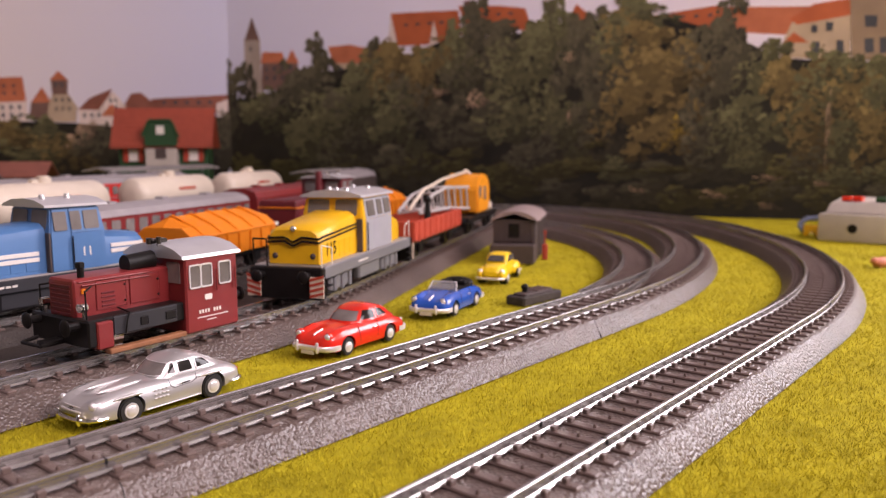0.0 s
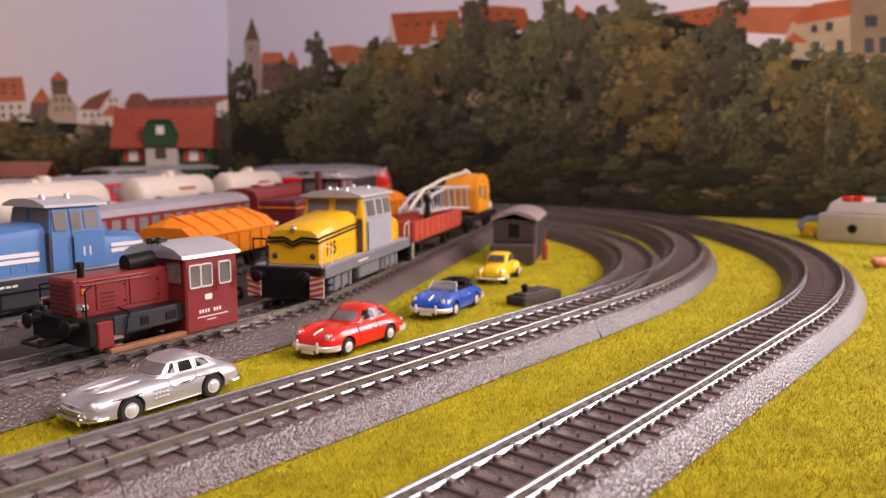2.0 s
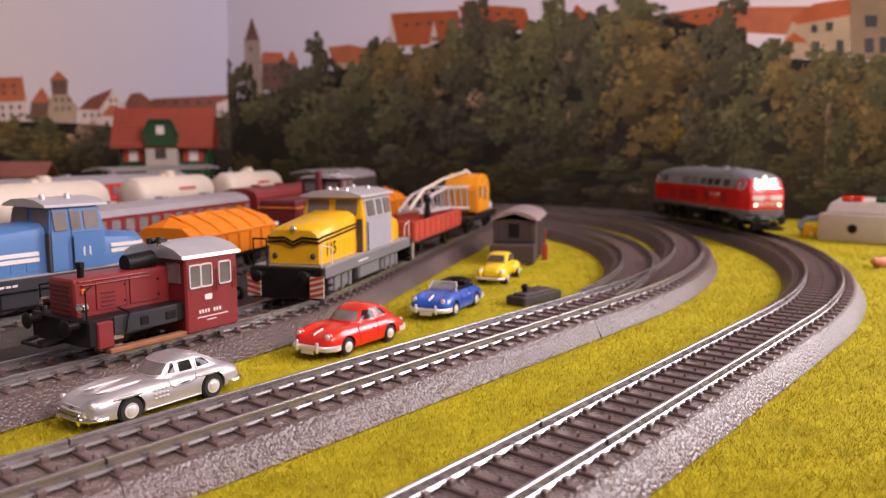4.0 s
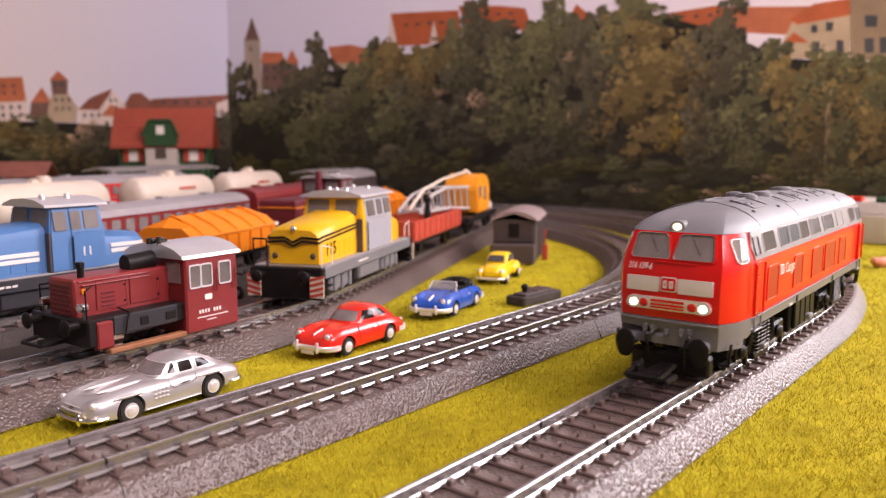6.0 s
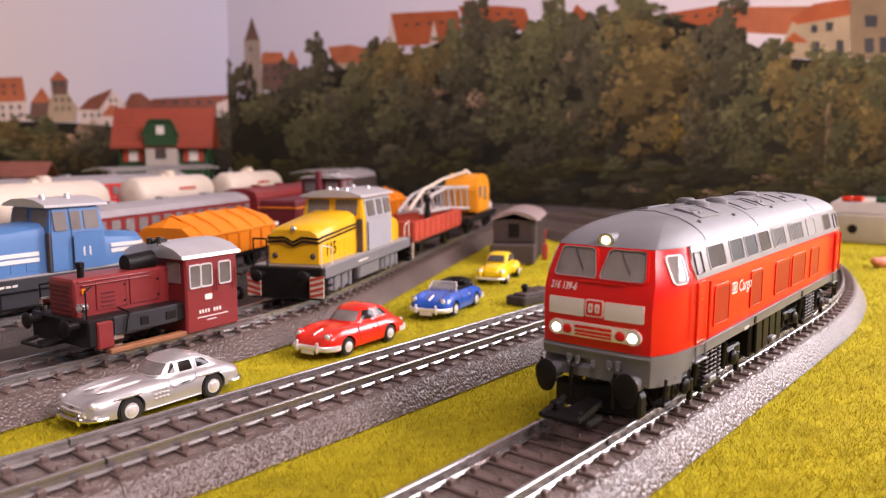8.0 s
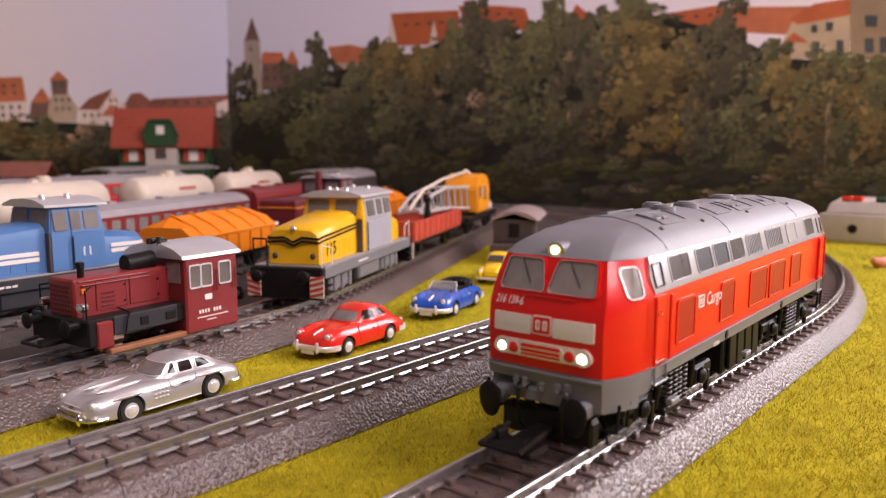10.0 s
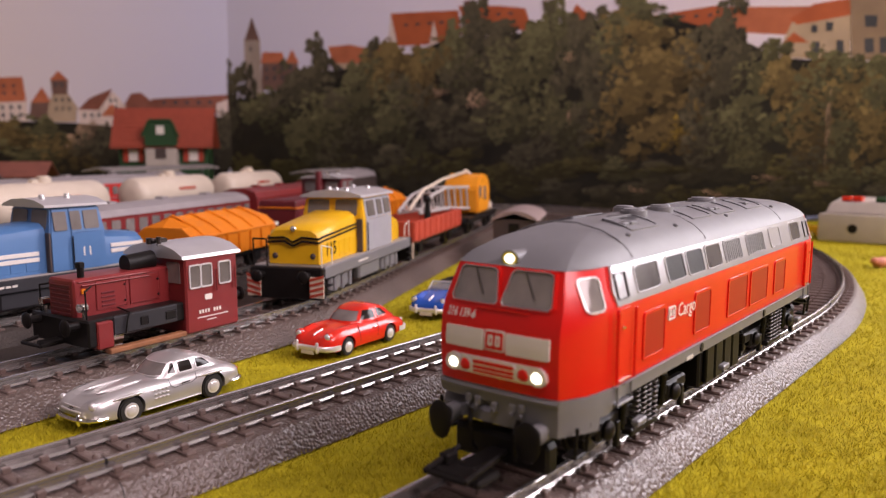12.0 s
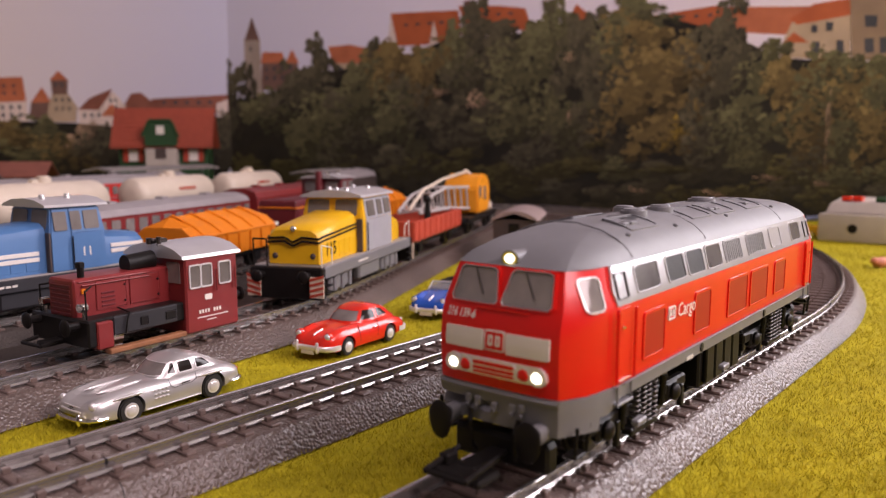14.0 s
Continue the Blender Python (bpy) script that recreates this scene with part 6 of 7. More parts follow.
# ---- brake van body on the grass, turnout drive ----
def brake_van():
    e = thing("van_body", "dark brown model goods van with arched roof on the grass", "wagon", at=pose(0.0520, 0.5120, 0.0, 0, 0, -103.0) @ Matrix.Scale(0.94, 4))
    bm = bmesh.new()
    box(bm, -0.034, 0.030, -0.0145, 0.0145, 0.0004, 0.0290, 0.0004)
    body = part("body", bm, "brown", e)
    bm = bmesh.new()
    skin(bm, [[(x, -0.0162, 0.0280), (x, -0.0150, 0.0300), (x, -0.0110, 0.0328), (x, -0.0055, 0.0345), (x, 0, 0.0350), (x, 0.0055, 0.0345), (x, 0.0110, 0.0328), (x, 0.0150, 0.0300), (x, 0.0162, 0.0280), (x, 0.0145, 0.0290), (x, 0.0, 0.0335), (x, -0.0145, 0.0290)] for x in (0.0325, -0.0360)])
    part("roof", bm, "brownroof", e, "pale brown arched roof")
    for k in range(9):
        bm = bmesh.new()
        box(bm, 0.0298, 0.0306, -0.0140 + k * 0.0031, -0.0114 + k * 0.0031, 0.0140, 0.0290, 0.0002)
        part("board", bm, "brown", body)
    bm = bmesh.new()
    box(bm, 0.0304, 0.0310, -0.0035, 0.0035, 0.0170, 0.0265, 0.0004)
    part("end_window", bm, "black", body)
    bm = bmesh.new()
    box(bm, 0.0300, 0.0420, -0.0150, 0.0150, 0.0004, 0.0130, 0.0005)
    part("end_platform", bm, "brown", e)
    for sg in (-1, 1):
        for k in range(4):
            bm = bmesh.new()
            box(bm, -0.0330 + k * 0.0155, -0.0318 + k * 0.0155, *sorted((sg * 0.0143, sg * 0.0153)), 0.0010, 0.0285, 0.0002)
            part("side_post", bm, "brown", body)
    bm = bmesh.new()
    box(bm, 0.0120, 0.0150, 0.0175, 0.0215, 0.0, 0.0110, 0.0006)
    rod(bm, (0.0135, 0.0195, 0.0110), (0.0135, 0.0195, 0.0190), 0.0005, n=8)
    box(bm, 0.0120, 0.0150, 0.0185, 0.0205, 0.0180, 0.0205, 0.0004)
    st = thing("signal_post", "small orange-red trackside post beside the van", "signal", at=e.matrix_basis.copy())
    part("post", bm, "stripe", st)


brake_van()


def turnout_drive():
    e = thing("turnout_drive", "dark brown plastic turnout drive with a small lantern", "switch", at=pose(0.0430, 0.3560, 0.0, 0, 0, 46.0) @ Matrix.Diagonal((0.85, 0.85, 0.70, 1)))
    bm = bmesh.new()
    box(bm, -0.0175, 0.0175, -0.0070, 0.0060, 0.0, 0.0062, 0.0008)
    # housing borrows the dark yard stone colour as its own plastic
    part("housing", bm, "dark_shade_ballast", e)
    bm = bmesh.new()
    box(bm, -0.0150, 0.0100, -0.0060, 0.0030, 0.0060, 0.0078, 0.0006)
    part("cover", bm, "brown", e)
    bm = bmesh.new()
    rod(bm, (-0.0080, 0, 0.0070), (-0.0080, 0, 0.0105), 0.0016, n=12)
    ball(bm, (-0.0080, 0, 0.0112), 0.0022, n=12)
    part("lantern", bm, "black", e)
    for k in range(4):
        bm = bmesh.new()
        box(bm, -0.0020 + k * 0.0035, 0.0002 + k * 0.0035, -0.0050, 0.0050, 0.0074, 0.0086, 0.0003)
        part("rib", bm, "sleeper", e)


turnout_drive()


# ---- white box with buttons, plugs ----
def button_box():
    e = thing("control_box", "white plastic box with red and green buttons on the grass", "switch box", at=pose(0.3330, 0.5930, 0.0, 0, 0, -42.0))
    bm = bmesh.new()
    box(bm, -0.030, 0.030, -0.024, 0.024, 0.0, 0.0215, 0.0016, 2)
    body = part("housing", bm, "stone", e)
    bm = bmesh.new()
    skin(bm, [[(-0.026, -0.020, 0.0214), (0.026, -0.020, 0.0214), (0.026, 0.022, 0.0214), (-0.026, 0.022, 0.0214)], [(-0.024, -0.014, 0.0300), (0.024, -0.014, 0.0300), (0.024, 0.018, 0.0330), (-0.024, 0.018, 0.0330)]])
    bmesh.ops.bevel(bm, geom=bm.edges[:], offset=0.0012, segments=2, affect="EDGES")
    part("lid", bm, "stone", e)
    bm = bmesh.new()
    rod(bm, (-0.005, -0.0236, 0.0105), (-0.005, -0.0244, 0.0105), 0.0035, n=20)
    part("socket", bm, "black", body)
    for x, mt in ((-0.014, "redcar"), (-0.006, "redcar"), (0.010, "green"), (0.019, "yellow")):
        bm = bmesh.new()
        box(bm, x - 0.0035, x + 0.0035, -0.010, -0.001, 0.0305, 0.0345, 0.0008)
        part("button", bm, mt, e)


button_box()


def plug(label, paint, x, y, r, w):
    e = thing("cable_plug", label, "plug", at=pose(x, y, 0.0, 0, 0, -30))
    bm = bmesh.new()
    box(bm, -w, w, -0.005, 0.005, 0.0008, 0.0095, 0.0012, 2)
    part("shell", bm, paint, e)
    bm = bmesh.new()
    tube(bm, [(-w, 0.001, 0.004), (-w - 0.004, 0.004, 0.009), (-w + 0.001, 0.006, 0.0140), (w * 0.4, 0.007, 0.0150), (w + 0.003, 0.007, 0.011), (w + 0.008, 0.007, 0.003)], r, 8)
    part("cable", bm, "bluegrey", e, "grey-blue cable")
    bm = bmesh.new()
    box(bm, -w * 0.6, -w * 0.2, -0.0065, -0.0040, 0.0, 0.004, 0.0004)
    part("pin", bm, "chrome", e)


M["bluegrey"] = mk("cable_blue_grey", (0.16, 0.20, 0.30), 0.5, 0, 0.1, 200)
plug("yellow plastic cable plug with a grey-blue cable", "yellow", 0.3070, 0.6180, 0.0022, 0.0110)


def pebble():
    e = thing("toy_figure", "small orange and white plastic animal lying on the grass", "toy", at=pose(0.2660, 0.4560, 0.0, 0, 0, 20))
    bm = bmesh.new()
    ball(bm, (0, 0, 0.0030), 0.0040, 1.7, 0.9, 0.8, 16)
    ball(bm, (-0.0060, 0, 0.0042), 0.0022, 1.2, 1, 1, 12)
    for x in (-0.003, 0.004):
        for y in (-0.002, 0.002):
            rod(bm, (x, y, 0), (x, y, 0.003), 0.0008, n=6)
    part("body", bm, "pinkish", e)


M["pinkish"] = mk("orange_pink", (0.55, 0.20, 0.11), 0.5, 0, 0.3, 300)
pebble()


# ---- houses ----
def chalet():
    e = thing("chalet", "green wooden model chalet with red tiled roof behind the yard", "house", at=pose(-0.3430, 0.955, 0.0, 0, 0, 8) @ Matrix.Diagonal((0.90, 0.9, 1.0, 1)))
    bm = bmesh.new()
    box(bm, -0.058, 0.058, -0.022, 0.022, 0.0, 0.0860, 0.0008)
    walls = part("wall", bm, "green", e, "dark green boarded wall")
    bm = bmesh.new()
    for sy in (-1, 1):
        skin(bm, [[(-0.066, sy * 0.034, 0.0790), (0.066, sy * 0.034, 0.0790), (0.066, 0.0, 0.1260), (-0.066, 0.0, 0.1260)], [(-0.066, sy * 0.034, 0.0765), (0.066, sy * 0.034, 0.0765), (0.066, 0.0, 0.1235), (-0.066, 0.0, 0.1235)]])
    roof = part("roof", bm, "roofred", e, "red tiled roof")
    for k in range(9):
        for sy in (-1,):
            bm = bmesh.new()
            f = (k + 0.5) / 9
            rod(bm, (-0.066, sy * 0.0345 * (1 - f), 0.0790 + 0.047 * f), (0.066, sy * 0.0345 * (1 - f), 0.0790 + 0.047 * f), 0.0007, n=6)
            part("tile_course", bm, "roofred", roof)
    bm = bmesh.new()
    skin(bm, [[(-0.0205, y, 0.0790), (0.0205, y, 0.0790), (0.0205, y, 0.0930), (0.0130, y, 0.1080), (-0.0130, y, 0.1080), (-0.0205, y, 0.0930)] for y in (-0.038, -0.004)])
    gable = part("gable", bm, "green", e, "dark green dormer gable")
    bm = bmesh.new()
    tube(bm, [(-0.0235, -0.0385, 0.0900), (-0.0140, -0.0385, 0.1095), (0.0140, -0.0385, 0.1095), (0.0235, -0.0385, 0.0900)], 0.0018)
    part("barge_board", bm, "green", gable)
    bm = bmesh.new()
    box(bm, -0.0050, 0.0050, -0.0395, -0.0370, 0.0930, 0.1030, 0.0005)
    part("attic_window", bm, "white", gable, "white attic window")
    bm = bmesh.new()
    box(bm, -0.0200, 0.0200, -0.0400, -0.0220, 0.0, 0.0760, 0.0008)
    porch = part("porch", bm, "stone", e, "pale porch")
    bm = bmesh.new()
    box(bm, -0.0070, 0.0070, -0.0408, -0.0396, 0.0640, 0.0770, 0.0004)
    part("porch_door", bm, "brown", porch)
    for x in (-0.0390, 0.0390):
        bm = bmesh.new()
        box(bm, x - 0.0060, x + 0.0060, -0.0240, -0.0218, 0.0610, 0.0750, 0.0004)
        wn = part("window", bm, "white", e, "white framed window")
        for sg in (-1, 1):
            bm = bmesh.new()
            box(bm, x + sg * 0.0098 - 0.0032, x + sg * 0.0098 + 0.0032, -0.0245, -0.0222, 0.0600, 0.0760, 0.0004)
            part("shutter", bm, "stripe", wn, "red shutter")


chalet()


def brown_house():
    e = thing("goods_shed", "small brown model shed with reddish roof at the yard", "house", at=pose(-0.4750, 0.8100, 0.0, 0, 0, 14))
    bm = bmesh.new()
    box(bm, -0.048, 0.048, -0.020, 0.020, 0.0, 0.0500, 0.0008)
    part("wall", bm, "brown", e)
    bm = bmesh.new()
    for sy in (-1, 1):
        skin(bm, [[(-0.056, sy * 0.028, 0.0480), (0.056, sy * 0.028, 0.0480), (0.056, 0.0, 0.0625), (-0.056, 0.0, 0.0625)], [(-0.056, sy * 0.028, 0.0462), (0.056, sy * 0.028, 0.0462), (0.056, 0.0, 0.0606), (-0.056, 0.0, 0.0606)]])
    part("roof", bm, "roofbrown", e, "reddish brown roof")
    bm = bmesh.new()
    skin(bm, [[(-0.020, y, 0.0470), (0.016, y, 0.0470), (-0.002, y, 0.0590)] for y in (-0.032, -0.005)])
    part("gable", bm, "brown", e)


M["roofbrown"] = mk("faded_roof_brown", (0.22, 0.075, 0.05), 0.7, 0, 0.2, 150)
brown_house()


def canopy(x, y, rz, half, z):
    e = thing("platform_canopy", "grey model platform canopy on thin posts", "platform roof", "platform canopies", at=pose(x, y, 0.0, 0, 0, rz))
    bm = bmesh.new()
    skin(bm, [[(s * half, -0.017, z - 0.003), (s * half, 0.0, z), (s * half, 0.017, z - 0.003), (s * half, 0.017, z - 0.0045), (s * half, 0.0, z - 0.002), (s * half, -0.017, z - 0.0045)] for s in (-1, 1)])
    part("roof", bm, "canopygrey", e)
    for k in range(5):
        bm = bmesh.new()
        xx = half * (k - 2) * 0.45
        rod(bm, (xx, 0, 0.0), (xx, 0, z - 0.002), 0.0009, n=8)
        part("post", bm, "dgrey", e)
    bm = bmesh.new()
    box(bm, -half, half, -0.018, 0.018, 0.0, 0.0130, 0.0006)
    part("platform", bm, "platform", e, "grey platform slab")


M["canopygrey"] = mk("canopy_grey", (0.24, 0.23, 0.21), 0.6, 0, 0.15, 150)
canopy(-0.2950, 0.7900, 72.0, 0.085, 0.0580)
canopy(-0.1300, 0.8250, 76.0, 0.045, 0.0530)


# ---- the two printed backdrop sheets on the wall ----
for nm, col, var in (("p_white", (0.70, 0.60, 0.54), 0.25), ("p_cream", (0.46, 0.36, 0.25), 0.25), ("p_tan", (0.286, 0.208, 0.137), 0.25), ("p_stone", (0.36, 0.30, 0.25), 0.25),
                     ("p_roof", (0.468, 0.150, 0.072), 0.3), ("p_orange", (0.442, 0.114, 0.042), 0.22), ("p_darkroof", (0.260, 0.098, 0.065), 0.35), ("p_brown", (0.169, 0.098, 0.078), 0.35), ("p_window", (0.06, 0.065, 0.075), 0.3),
                     ("p_dark", (0.013, 0.012, 0.008), 0.6), ("p_pink", (0.260, 0.156, 0.111), 0.3), ("p_pale", (0.208, 0.156, 0.104), 0.35)):
    M[nm] = mk("printed_" + nm[2:], col, 0.6, 0, var, 45, spec=0.3)
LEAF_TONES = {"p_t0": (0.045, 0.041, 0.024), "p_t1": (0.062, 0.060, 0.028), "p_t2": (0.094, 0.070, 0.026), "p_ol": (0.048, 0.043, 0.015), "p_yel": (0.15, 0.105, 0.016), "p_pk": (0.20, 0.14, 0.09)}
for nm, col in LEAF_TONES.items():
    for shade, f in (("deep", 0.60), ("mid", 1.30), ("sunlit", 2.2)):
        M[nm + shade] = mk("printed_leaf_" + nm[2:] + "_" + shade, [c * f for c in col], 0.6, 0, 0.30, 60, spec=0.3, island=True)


def printed_sky(name, stops, x0, x1):
    """Printed sky whose tint drifts along the sheet."""
    m = mk(name, (0.7, 0.65, 0.75), 0.6, 0, 0.06, 12, spec=0.3)
    nt = m.node_tree
    sep = nt.nodes.new("ShaderNodeSeparateXYZ")
    nt.links.new(nt.nodes["Texture Coordinate"].outputs["Object"], sep.inputs[0])
    mr = nt.nodes.new("ShaderNodeMapRange")
    mr.inputs["From Min"].default_value, mr.inputs["From Max"].default_value = x0, x1
    nt.links.new(sep.outputs["X"], mr.inputs["Value"])
    ramp = nt.nodes.new("ShaderNodeValToRGB")
    ramp.color_ramp.elements[0].color, ramp.color_ramp.elements[1].color = (*stops[0], 1), (*stops[1], 1)
    nt.links.new(mr.outputs["Result"], ramp.inputs["Fac"])
    nt.links.new(ramp.outputs["Color"], nt.nodes["Principled BSDF"].inputs["Base Color"])
    return m


M["p_skyl"] = printed_sky("printed_left_sky", ((0.80, 0.74, 0.75), (0.61, 0.63, 0.78)), -0.66, -0.32)
M["p_sky"] = printed_sky("printed_right_sky", ((0.68, 0.69, 0.84), (0.82, 0.77, 0.86)), -0.30, 0.30)
L_DIR = Vector((1.3, -0.02, 0)).normalized()
L_N = Vector((L_DIR.y, -L_DIR.x, 0))


def sheet(origin, d, n, u0, u1, v0, v1, label, sky):
    e = thing("backdrop", label, "backdrop poster", kind="structure")
    bm = bmesh.new()
    z = Vector((0, 0, 1))
    skin(bm, [[origin + d * u + z * v + n * k for u, v in ((u0, v0), (u1, v0), (u1, v1), (u0, v1))] for k in (0.0005, 0.0012)])
    part("paper", bm, sky, e, smooth=False)
    return (e, origin, d, n)


def print_shape(s, name, mat, pts, lift):
    e, o, d, n = s
    bm = bmesh.new()
    vs = [bm.verts.new(o + d * u + Vector((0, 0, v)) + n * (0.0012 + lift * 0.00012)) for u, v in pts]
    bm.faces.new(vs)
    part(name, bm, mat, e, smooth=False)


LEAF = np.random.default_rng(11)


def print_tree(s, u, v, ru, rv, tone, lift, count):
    """A printed crown: dark underlayer, then leaf patches thinning towards an uneven edge."""
    e, o, d, n = s
    verts, faces, shade = [], [], []
    lobes = [(LEAF.normal(0, 0.45), LEAF.normal(0, 0.45), 0.35 + 0.3 * LEAF.random()) for _ in range(9)]
    for k in range(count):
        lu, lv, lr = lobes[k % 9]
        a, q = LEAF.random() * 6.283, math.sqrt(LEAF.random())
        cu, cv = lu + lr * q * math.cos(a), lv + lr * q * math.sin(a)
        size = (0.05 + 0.11 * LEAF.random()) * (1.7 - 1.1 * k / count)
        h = 0.0012 + lift * 0.00012 + 0.0006 * k / count
        base = len(verts)
        m = 7
        for j in range(m):
            b = 6.283 * j / m
            r = size * (0.6 + 0.7 * LEAF.random())
            p = o + d * (u + ru * (cu + r * math.cos(b))) + Vector((0, 0, v + rv * (cv + 0.8 * r * math.sin(b)))) + n * h
            verts.append(tuple(p))
        faces.append(tuple(range(base, base + m)))
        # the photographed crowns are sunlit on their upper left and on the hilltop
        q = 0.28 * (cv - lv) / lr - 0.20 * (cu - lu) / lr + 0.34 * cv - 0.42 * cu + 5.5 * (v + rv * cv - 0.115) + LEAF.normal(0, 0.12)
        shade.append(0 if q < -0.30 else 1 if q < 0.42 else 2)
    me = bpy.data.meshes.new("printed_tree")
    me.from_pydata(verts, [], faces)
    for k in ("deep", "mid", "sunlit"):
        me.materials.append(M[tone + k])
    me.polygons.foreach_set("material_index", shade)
    ob = new("printed_tree", me)
    ob.parent = e
    tagged(ob, kind="stuff")


def print_windows(s, u0, v0, du, dv, nu, nv, w, h, lift):
    """Rows of small printed windows."""
    for i in range(nu):
        for j in range(nv):
            u, v = u0 + du * i, v0 - dv * j
            print_shape(s, "printed_window", "p_window", [(u, v), (u + w, v), (u + w, v - h), (u, v - h)], lift)


R = sheet(WALL_P, WALL_D, WALL_N, -0.3178, 0.62, -0.02, 0.60, "printed backdrop photo of wooded hill and old town on the wall", "p_sky")
L = sheet(CORNER, L_DIR, L_N, -0.95, 0.0, -0.02, 0.60, "printed backdrop photo of town roofs under a pale sky", "p_skyl")
print_shape(L, "printed_house", "p_white", [(-0.337, 0.144), (-0.284, 0.144), (-0.284, 0.115), (-0.340, 0.112)], 1)
print_shape(L, "printed_roof", "p_roof", [(-0.335, 0.175), (-0.287, 0.176), (-0.284, 0.143), (-0.338, 0.141)], 2)
print_shape(L, "printed_house", "p_brown", [(-0.277, 0.143), (-0.251, 0.142), (-0.252, 0.119), (-0.282, 0.119)], 1)
print_shape(L, "printed_roof", "p_roof", [(-0.278, 0.141), (-0.261, 0.162), (-0.249, 0.141)], 2)
print_shape(L, "printed_house", "p_cream", [(-0.247, 0.154), (-0.226, 0.154), (-0.213, 0.134), (-0.216, 0.114), (-0.257, 0.115), (-0.254, 0.135)], 3)
print_shape(L, "printed_house", "p_brown", [(-0.248, 0.172), (-0.224, 0.172), (-0.226, 0.152), (-0.247, 0.152)], 4)
print_shape(L, "printed_roof", "p_roof", [(-0.250, 0.171), (-0.237, 0.184), (-0.223, 0.171)], 5)
print_shape(L, "printed_house", "p_white", [(-0.212, 0.131), (-0.148, 0.137), (-0.149, 0.106), (-0.213, 0.107)], 1)
print_shape(L, "printed_roof", "p_darkroof", [(-0.213, 0.131), (-0.195, 0.147), (-0.164, 0.159), (-0.176, 0.130)], 2)
print_shape(L, "printed_house", "p_white", [(-0.184, 0.130), (-0.163, 0.156), (-0.145, 0.134), (-0.148, 0.116), (-0.173, 0.116)], 3)
print_shape(L, "printed_roof", "p_roof", [(-0.181, 0.122), (-0.166, 0.139), (-0.151, 0.122)], 4)
print_shape(L, "printed_roof", "p_darkroof", [(-0.147, 0.139), (-0.138, 0.152), (-0.124, 0.154), (-0.105, 0.137), (-0.106, 0.126), (-0.147, 0.129)], 2)
print_shape(L, "printed_roof", "p_darkroof", [(-0.110, 0.145), (-0.003, 0.150), (-0.004, 0.125), (-0.111, 0.126)], 1)
print_shape(L, "printed_house", "p_white", [(-0.020, 0.138), (-0.004, 0.144), (-0.005, 0.105), (-0.020, 0.118)], 3)
print_shape(L, "printed_hillside", "p_dark", [(-0.347, 0.117), (-0.221, 0.113), (-0.146, 0.106), (-0.005, 0.121), (-0.010, -0.016), (-0.358, -0.014)], 4)
for u, v, ru, rv, tone in (
        (-0.310, 0.092, 0.040, 0.026, "p_t2"), (-0.265, 0.100, 0.032, 0.020, "p_t1"), (-0.239, 0.079, 0.036, 0.028, "p_t2"), (-0.192, 0.078, 0.033, 0.028, "p_t0"), (-0.206, 0.096, 0.017, 0.014, "p_pk"),
        (-0.280, 0.065, 0.048, 0.022, "p_t1"), (-0.136, 0.078, 0.032, 0.023, "p_t0"), (-0.013, 0.087, 0.024, 0.046, "p_t0")):
    print_tree(L, u, v, ru, rv, tone, 5, 200)
print_windows(L, -0.332, 0.138, 0.012, 0.011, 4, 2, 0.004, 0.006, 3.2)
print_windows(L, -0.330, 0.166, 0.014, 0.010, 3, 2, 0.004, 0.004, 3.2)
print_windows(L, -0.244, 0.147, 0.009, 0.012, 3, 2, 0.003, 0.005, 3.6)
print_windows(L, -0.243, 0.168, 0.008, 0.010, 2, 1, 0.004, 0.006, 5.4)
print_windows(L, -0.206, 0.126, 0.010, 0.010, 3, 1, 0.004, 0.005, 3.6)
print_windows(L, -0.168, 0.146, 0.007, 0.010, 2, 2, 0.003, 0.005, 3.6)
print_windows(L, -0.095, 0.142, 0.016, 0.010, 5, 1, 0.005, 0.004, 3.6)
print_shape(R, "printed_tower", "p_stone", [(-0.291, 0.223), (-0.265, 0.221), (-0.264, 0.142), (-0.291, 0.143)], 3)
print_shape(R, "printed_roof", "p_brown", [(-0.290, 0.221), (-0.277, 0.250), (-0.265, 0.220)], 4)
print_shape(R, "printed_wall", "p_brown", [(-0.263, 0.193), (-0.206, 0.190), (-0.205, 0.152), (-0.265, 0.154)], 2)
print_shape(R, "printed_roof", "p_roof", [(-0.265, 0.190), (-0.261, 0.204), (-0.230, 0.202), (-0.225, 0.188)], 3)
print_shape(R, "printed_roof", "p_roof", [(-0.225, 0.188), (-0.214, 0.205), (-0.204, 0.187)], 4)
print_shape(R, "printed_house", "p_cream", [(-0.151, 0.189), (-0.107, 0.186), (-0.112, 0.154), (-0.143, 0.156)], 2)
print_shape(R, "printed_roof", "p_roof", [(-0.159, 0.205), (-0.127, 0.206), (-0.111, 0.202), (-0.063, 0.199), (-0.061, 0.180), (-0.152, 0.184)], 3)
print_shape(R, "printed_roof", "p_orange", [(-0.068, 0.240), (0.022, 0.237), (0.026, 0.199), (-0.059, 0.200)], 2)
print_shape(R, "printed_gable", "p_white", [(-0.072, 0.200), (-0.068, 0.240), (-0.059, 0.200)], 3)
print_shape(R, "printed_roof", "p_orange", [(0.022, 0.242), (0.073, 0.238), (0.105, 0.233), (0.113, 0.208), (0.032, 0.215)], 3)
print_shape(R, "printed_chimney", "p_brown", [(0.029, 0.240), (0.029, 0.247), (0.037, 0.247), (0.037, 0.240)], 4)
